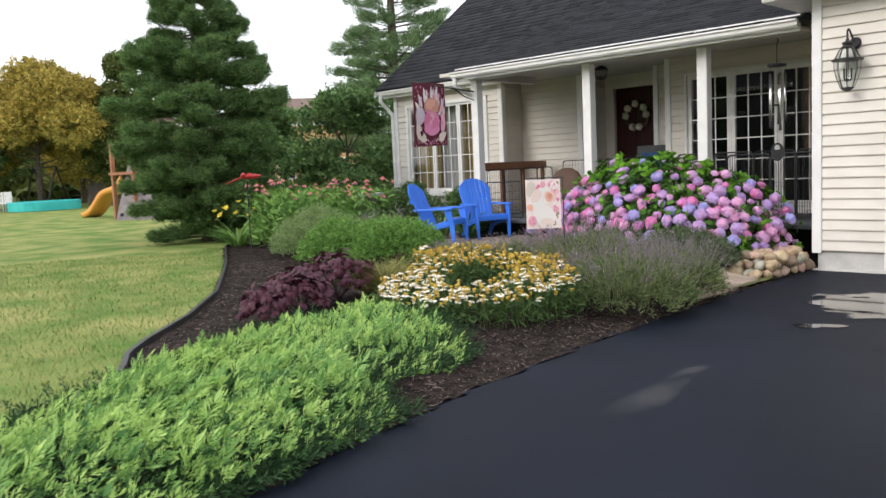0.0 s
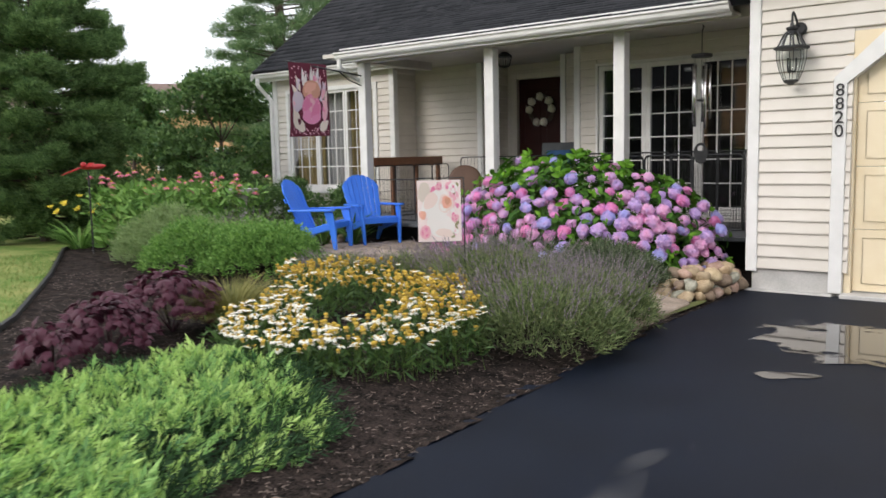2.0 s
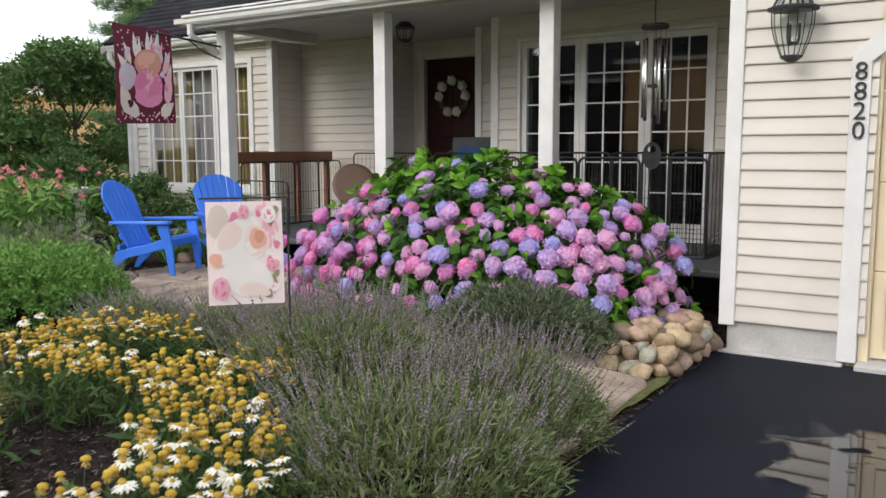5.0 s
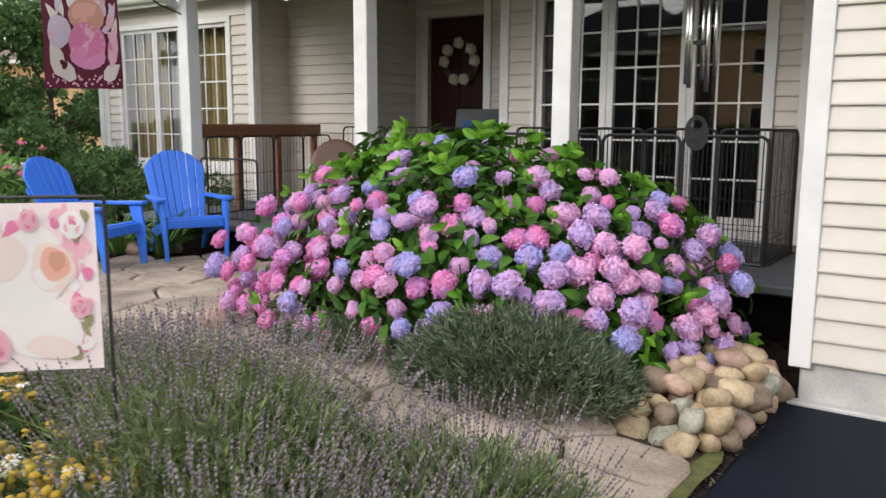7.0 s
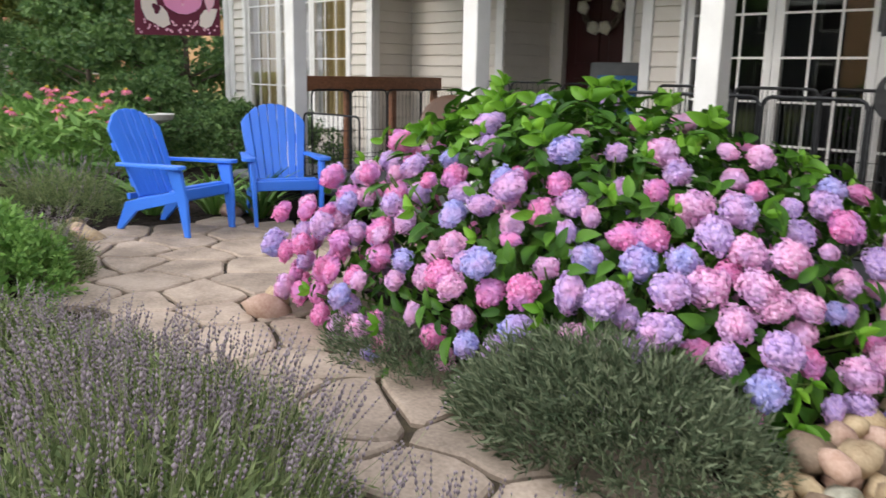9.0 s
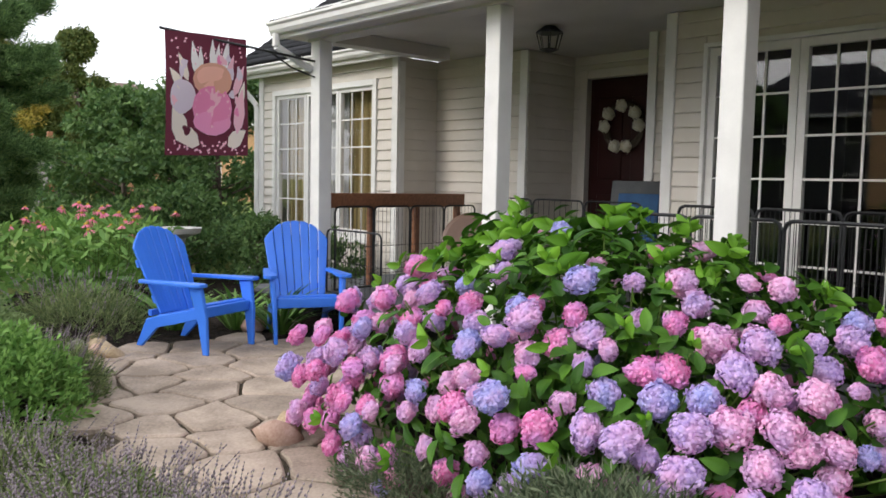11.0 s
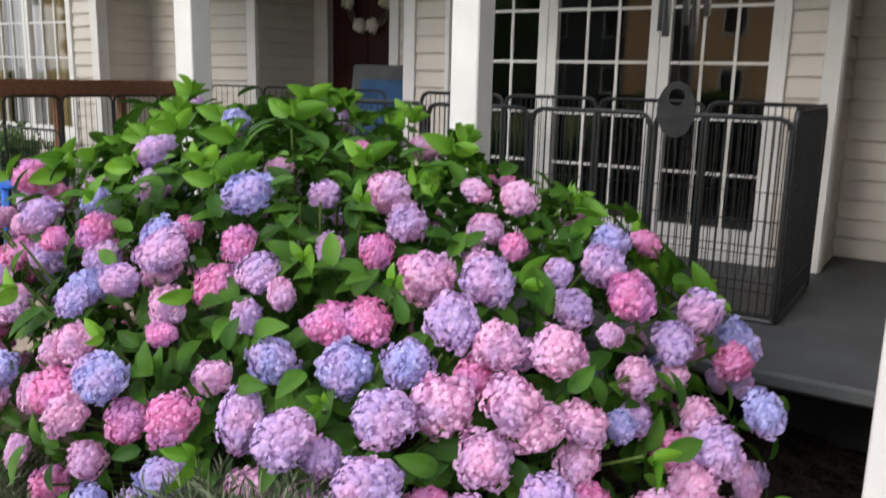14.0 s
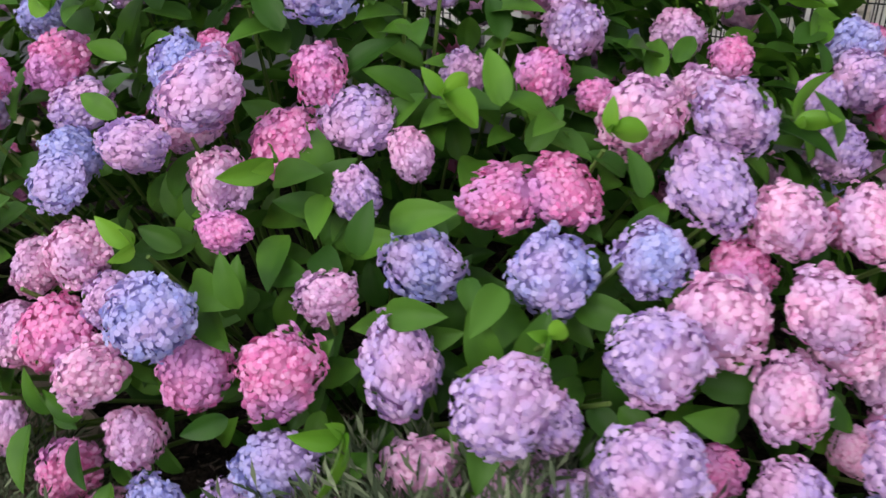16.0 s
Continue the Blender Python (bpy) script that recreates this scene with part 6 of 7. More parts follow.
part("finial", turned(bmesh.new(), ((0.012, 0), (0.05, 0.02), (0.052, 0.035), (0.02, 0.05), (0.016, 0.075)), 14, (lx, ly, 2.325)), M_BLACK, lan)
part("hood_rim", turned(bmesh.new(), ((0.13, 0), (0.148, 0.004), (0.15, 0.018), (0.13, 0.026), (0.10, 0.026)), 16, (lx, ly, 2.175)), M_BLACK, lan)
part("hood_cap", turned(bmesh.new(), ((0.055, 0.13), (0.06, 0.14), (0.05, 0.155), (0.03, 0.16)), 12, (lx, ly, 2.175)), M_BLACK, lan)
hr = [[(lx + r * math.cos(2 * math.pi * (k + 0.5) / 8), ly + r * math.sin(2 * math.pi * (k + 0.5) / 8), z) for k in range(8)] for r, z in ((0.115, 2.20), (0.09, 2.25), (0.072, 2.29), (0.055, 2.315))]
bmz = bmesh.new()
for a, b in zip(hr, hr[1:]):
    for k in range(8):
        bmz.faces.new([bmz.verts.new(q) for q in (a[k], a[(k + 1) % 8], b[(k + 1) % 8], b[k])])
hood = part("hood", bmz, M_LAMPGLASS, lan, "clear glass hood")
hood.visible_shadow = False
for k in range(0, 8):
    part("hood_rib", tube(bmesh.new(), [r[k] for r in hr], 0.008, 5), M_BLACK, lan)
bmz = bmesh.new()
ring = [[(lx + r * math.cos(2 * math.pi * (k + 0.5) / 8), ly + r * math.sin(2 * math.pi * (k + 0.5) / 8), z) for k in range(8)] for r, z in ((0.062, 1.905), (0.10, 2.0), (0.122, 2.09), (0.125, 2.175))]
for a, b in zip(ring, ring[1:]):
    for k in range(8):
        bmz.faces.new([bmz.verts.new(q) for q in (a[k], a[(k + 1) % 8], b[(k + 1) % 8], b[k])])
pn = part("glass_panes", bmz, M_LAMPGLASS, lan, "clear glass")
pn.visible_shadow = False
for k in range(8):
    bmz = bmesh.new()
    tube(bmz, [r[k] for r in ring], 0.0034, 5)
    part("glazing_bar", bmz, M_BLACK, lan)
part("base_ring", turned(bmesh.new(), ((0.02, -0.03), (0.066, 0), (0.066, 0.010), (0.05, 0.014)), 8, (lx, ly, 1.90)), M_BLACK, lan)
for k in range(3):
    a = 2 * math.pi * k / 3
    bmz = bmesh.new()
    tube(bmz, [(lx, ly, 1.99), (lx + 0.03 * math.cos(a), ly + 0.03 * math.sin(a), 1.98), (lx + 0.04 * math.cos(a), ly + 0.04 * math.sin(a), 2.01), (lx + 0.04 * math.cos(a), ly + 0.04 * math.sin(a), 2.10)], 0.008, 6)
    part("candle", bmz, M_BLACK, lan)

# ---- porch things ----
# wind chime
cx, cy = -4.165, 10.77
chime = thing("wind_chime", "large wind chime with silver tubes under a dark wooden disc", "wind chime")
part("disc", turned(bmesh.new(), ((0.02, 0.03), (0.11, 0.02), (0.118, 0.0), (0.11, -0.015), (0.02, -0.02)), 20, (cx, cy, 2.37)), M_BLACK, chime)
bmz = bmesh.new()
tube(bmz, [(cx, cy, 2.80), (cx, cy, 2.72), (cx + 0.02, cy, 2.68), (cx, cy, 2.64), (cx, cy, 2.38)], 0.006)
part("hook", bmz, M_BLACK, chime)
for k in range(5):
    a = 2 * math.pi * k / 5 + 0.5
    tx, ty = cx + 0.095 * math.cos(a), cy + 0.095 * math.sin(a)
    L = 0.60 + 0.028 * k
    part("tube", rod(bmesh.new(), (tx, ty, 2.27), (tx, ty, 2.27 - L), 0.0165, 0.0165, 10), M_CHROME, chime, "silver tube", True)
    part("string", rod(bmesh.new(), (tx, ty, 2.27), (tx, ty, 2.36), 0.0015, 0.0015, 4), M_BLACK, chime)
part("striker", turned(bmesh.new(), ((0.02, 0.015), (0.05, 0.01), (0.05, -0.01), (0.02, -0.015)), 14, (cx, cy, 1.88)), M_BLACK, chime)
part("cord", rod(bmesh.new(), (cx, cy, 2.36), (cx, cy, 1.38), 0.002, 0.002, 4), M_BLACK, chime)
sail = bmesh.new()
loops = []
for yy in (-0.006, 0.006):
    for ax, az, dz in ((0.078, 0.118, 0.0), (0.034, 0.036, 0.052)):
        loops.append([sail.verts.new((ax * math.cos(2 * math.pi * k / 28), yy, dz + az * math.sin(2 * math.pi * k / 28))) for k in range(28)])
for a, b in ((0, 1), (2, 3), (0, 2), (1, 3)):
    for k in range(28):
        sail.faces.new((loops[a][k], loops[a][(k + 1) % 28], loops[b][(k + 1) % 28], loops[b][k]))
part("sail", sail, M_BLACK, chime, "dark moon-shaped sail").matrix_world = pose(cx, cy, 1.29, 0, 0, 22)


# wire exercise pen in front of the French windows
def pen_panel(parent, a, b, z0, z1, wires=11, r=0.012):
    a, b = Vector(a), Vector(b)
    p = part("panel", bmesh.new(), M_PEN, parent)
    bmz = bmesh.new()
    e = (b - a).normalized() * 0.05
    tube(bmz, [(*a.xy, z0), (*a.xy, z1 - 0.05), (*(a + e * 0.3).xy, z1 - 0.015), (*(a + e).xy, z1), (*(b - e).xy, z1), (*(b - e * 0.3).xy, z1 - 0.015), (*b.xy, z1 - 0.05), (*b.xy, z0), (*a.xy, z0)], r, 6)
    part("panel_frame", bmz, M_PEN, p)
    bmz = bmesh.new()
    for k in range(1, wires):
        q = a.lerp(b, k / wires)
        rod(bmz, (q.x, q.y, z0), (q.x, q.y, z1), 0.0028, 0.0028, 4)
    for zz in (z0 + 0.12, z0 + 0.16, (z0 + z1) / 2):
        rod(bmz, (a.x, a.y, zz), (b.x, b.y, zz), 0.0028, 0.0028, 4)
    part("wires", bmz, M_PEN, p)
    return p


pen = thing("exercise_pen", "grey steel wire exercise pen on the porch", "wire pen")
nx = [-6.05, -5.45, -4.86, -4.27, -3.69]
for x0, x1 in zip(nx, nx[1:]):
    pen_panel(pen, (x0 + 0.01, 10.80, 0), (x1 - 0.01, 10.80, 0), FLOOR + 0.01, 1.27, 17)
pen_panel(pen, (-3.69, 10.81, 0), (-3.70, 11.60, 0), FLOOR + 0.01, 1.31, 24)
for x0, x1 in zip(nx, nx[1:]):
    pen_panel(pen, (x0 + 0.01, 11.62, 0), (x1 - 0.01, 11.62, 0), FLOOR + 0.01, 1.31, 17)
part("tray", boxed(-6.05, -3.69, 10.83, 11.6, FLOOR + 0.005, FLOOR + 0.03, 0.006), M_BLACK, pen, "black plastic tray")
pen2 = thing("exercise_pen", "grey steel wire pen panels along the porch side", "wire pen")
for k in range(4):
    a, b = Vector((-9.0, 10.62, 0)).lerp(Vector((-9.07, 12.5, 0)), k / 4), Vector((-9.0, 10.62, 0)).lerp(Vector((-9.07, 12.5, 0)), (k + 0.97) / 4)
    pen_panel(pen2, a, b, FLOOR + 0.01, 1.20, 9, 0.009)
for k in range(3):
    pen_panel(pen2, (-8.6 + 0.62 * k, 12.2, 0), (-8.0 + 0.62 * k, 12.2, 0), FLOOR + 0.01, 1.30, 9, 0.009)
pen_panel(pen2, (-8.95, 10.50, 0), (-8.15, 10.50, 0), FLOOR + 0.01, 1.0, 11, 0.009)

# wooden rail top beside the porch
rail = thing("porch_rail", "red-brown stained wooden rail board at the porch side", "railing")
ang = math.degrees(math.atan2(1.78, -0.06))
bmz = soften(box(bmesh.new(), 0, 1.78, -0.05, 0.05, -0.068, 0.068), 0.006)
part("board", bmz, M_WOOD, rail).matrix_world = pose(-9.07, 10.565, 1.255, 0, 0, ang)
for k in range(3):
    px, py = -9.07 - 0.06 * (0.30 + 0.33 * k), 10.565 + 1.78 * (0.30 + 0.33 * k)
    part("post", boxed(px - 0.03, px + 0.03, py - 0.03, py + 0.03, FLOOR, 1.186, 0.004), M_WOOD, rail)
bmz = turned(bmesh.new(), ((0.21, 0.0), (0.245, 0.01), (0.245, 0.03), (0.21, 0.04)), 24)
M_TABLE = surface("dark brown table lacquer", (0.085, 0.042, 0.025), (0.13, 0.068, 0.040), 0.5, 3, 0.05, 40, fine=0.1)
tb = thing("bistro_table", "round brown table top leaning on the porch", "table")
part("table_top", bmz, M_TABLE, tb).matrix_world = pose(-7.75, 11.15, 0.95, 70, 0, 35)
for dx in (-0.15, 0.15):
    part("leg", rod(bmesh.new(), (-7.75 + dx, 11.10, FLOOR), (-7.75 + dx, 11.18, 0.98), 0.012, 0.012, 6), M_BLACK, tb)

# sling chair by the door
M_SLING = surface("blue sling fabric", (0.02, 0.07, 0.17), (0.03, 0.10, 0.23), 0.8, 6, 0.1, 120)
M_GREYFAB = surface("grey fabric", (0.07, 0.075, 0.08), (0.10, 0.105, 0.11), 0.85, 6, 0.1, 120)
sc = thing("sling_chair", "grey high-backed patio chair with a blue cushion by the front door", "chair")
bmz = soften(box(bmesh.new(), -0.27, 0.27, -0.02, 0.02, 0.0, 0.64), 0.02, 2)
part("backrest", bmz, M_GREYFAB, sc).matrix_world = pose(-6.93, 12.36, 0.86, -10, 0, 12)
bmz = soften(box(bmesh.new(), -0.18, 0.20, -0.05, -0.015, 0.10, 0.52), 0.012, 2)
part("cushion", bmz, M_SLING, sc).matrix_world = pose(-6.93, 12.36, 0.86, -10, 0, 12)
part("seat", soften(box(bmesh.new(), -0.27, 0.27, -0.5, 0.0, -0.03, 0.02), 0.01), M_GREYFAB, sc).matrix_world = pose(-6.93, 12.34, 0.86, 0, 0, 20)
for dx in (-0.25, 0.25):
    for dy in (-0.45, 0.0):
        q = pose(-6.93, 12.34, 0, 0, 0, 20) @ Vector((dx, dy, 0))
        part("leg", rod(bmesh.new(), (q.x, q.y, FLOOR), (q.x, q.y, 0.86), 0.012, 0.012, 6), M_BLACK, sc)

# wreath
wr = thing("wreath", "dark twig wreath with white flowers on the front door", "wreath")
bmz = bmesh.new()
for k in range(3):
    ring = [(-7.755 + (0.20 + 0.02 * k) * math.cos(a), 13.29 - 0.015 * math.sin(5 * a + k), 2.045 + (0.20 + 0.02 * k) * math.sin(a)) for a in np.linspace(0, 2 * math.pi, 25)]
    tube(bmz, ring, 0.014, 5)
part("twigs", bmz, M_BARK, wr)
wh = bloom_mesh("wreath_flower", M_WHITEPETAL, 9)
for a in (2, 40, 92, 140, 178, 250, 288):
    part("flower", wh, None, wr).matrix_world = pose(-7.755 + 0.21 * math.cos(radians(a)), 13.25, 2.045 + 0.21 * math.sin(radians(a)), 90, 0, g.uniform(0, 60)) @ Matrix.Diagonal((0.062, 0.062, 0.05, 1))

# ceiling lantern
cl = thing("porch_ceiling_light", "small black lantern under the porch ceiling", "ceiling light")
part("cap", turned(bmesh.new(), ((0.05, 0), (0.115, -0.05), (0.12, -0.065)), 8, (-7.45, 11.75, 2.80)), M_BLACK, cl)
for k in range(8):
    a = 2 * math.pi * k / 8
    part("bar", rod(bmesh.new(), (-7.45 + 0.11 * math.cos(a), 11.75 + 0.11 * math.sin(a), 2.735), (-7.45 + 0.075 * math.cos(a), 11.75 + 0.075 * math.sin(a), 2.60), 0.005, 0.005, 4), M_BLACK, cl)
part("base", turned(bmesh.new(), ((0.02, -0.02), (0.08, 0), (0.08, 0.01)), 8, (-7.45, 11.75, 2.595)), M_BLACK, cl)

# ---- puddles, stains, scraps on the driveway ----
def blot(name, cx, cy, rx, ry, z, material, label, category, seed, turn=0.0):
    gg = np.random.default_rng(seed)
    ph = gg.uniform(0, 6.28, 4)
    bmz = bmesh.new()
    vs = []
    for k in range(48):
        a = 2 * math.pi * k / 48
        r = 1 + 0.22 * math.sin(2 * a + ph[0]) + 0.14 * math.sin(3 * a + ph[1]) + 0.07 * math.sin(7 * a + ph[2]) + 0.04 * math.sin(13 * a + ph[3])
        x, y = rx * r * math.cos(a), ry * r * math.sin(a)
        vs.append(bmz.verts.new((cx + x * math.cos(turn) - y * math.sin(turn), cy + x * math.sin(turn) + y * math.cos(turn), z)))
    bmz.faces.new(vs)
    return solid(name, bmz, material, label, category)


blot("puddle", -1.70, 7.55, 0.85, 0.70, 0.005, M_WATER, "shallow rain puddle mirroring the garage", "puddle", 151, 0.3)
blot("puddle", -2.05, 6.45, 0.17, 0.09, 0.005, M_WATER, "small rain puddle on the asphalt", "puddle", 152, 0.5)
for q in ((-2.05, 4.15, 0.14, 0.45, 0.25), (-2.15, 4.75, 0.07, 0.30, -0.35), (-2.35, 8.0, 0.08, 0.22, 0.4), (-1.35, 2.2, 0.05, 0.12, 0.8)):
    blot("silt_stain", q[0], q[1], q[2], q[3], 0.004, M_STAIN, "pale dried silt streak on the asphalt", "stain", int(abs(q[1] * 37)), q[4])

# bark chips and fallen scraps along the bed's edge
chip = (np.array([(-1, -0.25, 0), (1, -0.18, 0.1), (0.9, 0.25, 0.05), (-0.9, 0.2, 0.12), (0, 0, 0.28)]), np.array([(0, 1, 4), (1, 2, 4), (2, 3, 4), (3, 0, 4)]))
n = 15000
x, y = g.uniform(-9.5, -2.4, n * 2), g.uniform(0.8, 9.0, n * 2)
ok = (x < edge_x(y) + 0.02) & (y > lawn_y(x) + 0.05) & ((x > -5.4) | (g.random(n * 2) < 0.5))
x, y = x[ok][:n], y[ok][:n]
P = frames(np.stack([x, y, ground_z(x, y) + 0.004], 1), np.stack([g.normal(0, 0.25, len(x)), g.normal(0, 0.25, len(x)), np.ones(len(x))], 1), g.uniform(0.005, 0.018, len(x)))
tagged(new("bark_chips", np_mesh("bark_chips", *strew(chip, P), M_CHIP)), "loose dark bark chips over the bed", "bark chips", kind="stuff")

# ---- cobbles beside the path ----
def cobble_mesh(seed, material):
    gg = np.random.default_rng(seed)
    bmz = bmesh.new()
    bmesh.ops.create_icosphere(bmz, subdivisions=2, radius=1)
    off = Vector(gg.uniform(-9, 9, 3))
    for v in bmz.verts:
        d = v.co.normalized()
        v.co = d * (1 + 0.34 * noise.noise(d * 1.25 + off) + 0.09 * noise.noise(d * 3 + off))
        v.co.z *= 0.78
    return mesh_of("cobble", bmz, material, True)


COB = [[cobble_mesh(6 * k + s, mt) for s in range(3)] for k, mt in enumerate(COBBLES)]
gg = np.random.default_rng(161)
spots = []
for lay, (cnt, zb) in enumerate(((40, 0.055), (26, 0.14), (16, 0.215))):
    tries = 0
    k = 0
    while k < cnt and tries < 900:
        tries += 1
        sh = 0.07 * lay
        x, y = gg.uniform(-3.72 + sh * 0.5, -3.24), gg.uniform(8.40 + sh, 9.42)
        if x > edge_x(y) - 0.03:
            continue
        r = gg.uniform(0.056, 0.100)
        if any((x - a) ** 2 + (y - b) ** 2 + ((zb - c) * 1.2) ** 2 < (0.72 * (r + q)) ** 2 for a, b, c, q in spots):
            continue
        spots.append((x, y, zb, r))
        k += 1
for x, y in ((-6.33, 8.47), (-6.2, 8.36), (-8.75, 8.38), (-8.9, 8.45), (-9.0, 8.3), (-8.6, 8.42), (-9.15, 8.5), (-8.7, 8.2), (-9.02, 9.78), (-9.1, 9.95), (-8.95, 10.02), (-9.22, 10.1), (-9.2, 9.86), (-8.85, 10.05)):
    spots.append((x, y, float(ground_z(x, y)) + 0.05, gg.uniform(0.07, 0.10)))
for x, y, z, r in spots:
    tone = int(gg.choice(6, p=[0.34, 0.22, 0.11, 0.12, 0.17, 0.04]))
    ob = tagged(new("cobble", COB[tone][int(gg.integers(3))]), COBBLE_WORDS[tone], "cobble", group="cobbles")
    ob.matrix_world = Matrix.Translation((x, y, z)) @ Euler((gg.uniform(-0.5, 0.5), gg.uniform(-0.5, 0.5), gg.uniform(0, 6.28))).to_matrix().to_4x4() @ Matrix.Diagonal((r * gg.uniform(0.95, 1.3), r, r * gg.uniform(0.85, 1.05), 1))
blot("moss_strip", -3.30, 8.05, 0.07, 0.45, 0.03, M_MOSS, "strip of moss at the driveway edge", "moss", 171)

# ---- trees and the distance ----
def conifer(name, label, base, height, spread, n_whorl, seed, material, tuft=0.16, droop=0.15, low=0.05, density=1.0, gap=0.0, thin=1.0, outline=None, bunch=0.16):
    gg = np.random.default_rng(seed)
    th = thing(name, label, "pine tree", group="conifers")
    bmz = bmesh.new()
    rod(bmz, base, (base[0], base[1], base[2] + height * 0.97), height * 0.022, 0.02, 8)
    part("trunk", bmz, M_BARK, th)
    lim = bmesh.new()
    P, W, S = [], [], []
    for i in range(n_whorl):
        t = low + (1 - low) * (i + gg.uniform(-0.3, 0.3)) / n_whorl
        reach = float(np.interp(t, *outline)) if outline else spread * ((1 - t) ** 0.75) * thin + 0.12
        k = int(5 + 3 * gg.random())
        a0 = gg.uniform(0, 6.28)
        for j in range(k):
            if gg.random() < gap:
                continue
            a = a0 + 2 * math.pi * j / k + gg.normal(0, 0.15)
            L = reach * gg.uniform(0.65, 1.12)
            tip = np.array([math.cos(a) * L, math.sin(a) * L, L * gg.uniform(-droop, 0.28)])
            o = np.array([base[0], base[1], base[2] + height * min(max(t + gg.normal(0, 0.008), 0.015), 0.985)])
            rod(lim, tuple(o), tuple(o + tip * 0.9), 0.012 + 0.012 * L, 0.005, 5)
            n = int((9 + 26 * L) * density)
            f = gg.uniform(0.28, 1.0, n) ** 0.8
            side = np.array([-math.sin(a), math.cos(a), 0])
            p = o + tip[None] * f[:, None] + side[None] * (gg.normal(0, bunch, n) * L * (1.15 - f))[:, None] + np.array([0, 0, 1]) * gg.normal(0.03, 0.05, n)[:, None]
            P.append(p)
            W.append(tip[None] / max(L, 0.1) * 0.8 + side[None] * gg.normal(0, 0.5, n)[:, None] + np.array([0, 0, 0.45]) + gg.normal(0, 0.2, (n, 3)))
            S.append(gg.uniform(0.8, 1.25, n) * tuft)
    part("limbs", lim, M_BARK, th)
    P, W, S = np.concatenate(P), np.concatenate(W), np.concatenate(S)
    T = sprig(13, 1.0, 0.62, 0.12, 0.8, seed)
    crown = part("crown", np_mesh("crown", *strew(T, frames(P, W, S)), material), None, th)
    return th


def broadleaf(name, label, base, height, rx, seed, material, n=2600, leaf=0.16, first=0.3, flat_=1.0, layers=0, category="tree", group="trees", wide=0.5):
    gg = np.random.default_rng(seed)
    th = thing(name, label, category, group=group)
    bmz = bmesh.new()
    top = Vector((base[0], base[1], base[2] + height * 0.6))
    rod(bmz, base, tuple(top), height * 0.026 + 0.02, height * 0.010, 8)
    part("trunk", bmz, M_BARK, th)
    lim = bmesh.new()
    C = []
    for k in range(26):
        a, t = gg.uniform(0, 6.28), gg.uniform(first, 0.97)
        prof = math.sin(math.pi * min(1, (t - first + 0.18) / (1.12 - first))) ** 0.7
        r = rx * prof * gg.uniform(0.45, 1.0)
        zz = height * t
        if layers:
            zz = height * (first + (0.95 - first) * round((t - first) / (0.95 - first) * layers) / layers) + gg.normal(0, 0.03) * height
        c = np.array([base[0] + r * math.cos(a), base[1] + r * math.sin(a), base[2] + zz])
        C.append(c)
        rod(lim, (base[0], base[1], base[2] + height * min(0.55, t * 0.7)), tuple(c), 0.035 * height / 6, 0.008, 5)
    part("limbs", lim, M_BARK, th)
    C = np.array(C)
    idx = gg.integers(0, len(C), n)
    d = gg.normal(0, 1, (n, 3))
    d /= np.linalg.norm(d, axis=1, keepdims=True)
    rad = rx * 0.36 * gg.uniform(0.3, 1.0, n)[:, None] ** 0.5
    p = C[idx] + d * rad * np.array([1, 1, 0.75 * flat_])
    way = d * np.array([1, 1, 0.5 * flat_]) + gg.normal(0, 0.35, (n, 3)) + np.array([0, 0, 0.1])
    T = sprig(6, 1.0, 0.8, wide, 1.3, seed)
    part("crown", np_mesh("crown", *strew(T, frames(p, way, gg.uniform(0.75, 1.25, n) * leaf * 1.5)), material), None, th)
    return th


conifer("pine_tree", "broad dense green pine on the lawn", (-14.05, 8.2, 0.08), 6.3, 1.7, 32, 201, M_PINE, 0.16, 0.14, 0.015, 9.0, 0.05, 1.0, ((0.0, 0.06, 0.15, 0.43, 0.56, 0.64, 0.71, 0.81, 1.0), (0.85, 1.12, 1.40, 1.48, 1.1, 0.66, 0.92, 0.5, 0.05)), 0.20)
conifer("pine_tree", "tall airy pine behind the house", (-25.2, 23.2, 0.08), 14.5, 3.0, 74, 202, M_PINEHI, 0.36, 0.02, 0.02, 0.85, 0.38, 1.1)
broadleaf("dogwood", "layered dark green dogwood beside the house", (-15.2, 12.6, 0.08), 3.0, 1.9, 203, M_DOGWOOD, 3600, 0.11, 0.12, 0.45, 6, "shrub tree", "shrubs")
broadleaf("dogwood", "layered dark green dogwood beside the house", (-17.4, 11.9, 0.08), 2.7, 1.7, 204, M_DOGWOOD, 2600, 0.11, 0.12, 0.45, 6, "shrub tree", "shrubs")
broadleaf("garden_shrub", "dark evergreen shrub under the front window", (-11.6, 11.3, 0.08), 0.85, 0.55, 205, M_DOGWOOD, 900, 0.05, 0.15, 0.9, 0, "shrub", "shrubs")
broadleaf("garden_shrub", "dark evergreen shrub under the front window", (-10.3, 11.4, 0.08), 0.75, 0.5, 206, M_DOGWOOD, 800, 0.05, 0.15, 0.9, 0, "shrub", "shrubs")
broadleaf("garden_shrub", "dark green shrub behind the flowers", (-12.9, 11.0, 0.08), 1.1, 0.9, 207, M_DOGWOOD, 1100, 0.07, 0.1, 0.9, 0, "shrub", "shrubs")
# both maples carry the evening sun in their leaf colour
broadleaf("maple_tree", "maple with evening sun painted into its golden leaves", (-44.0, 15.5, 0.08), 6.9, 3.7, 211, M_GOLDSUN, 11000, 0.17, 0.30)
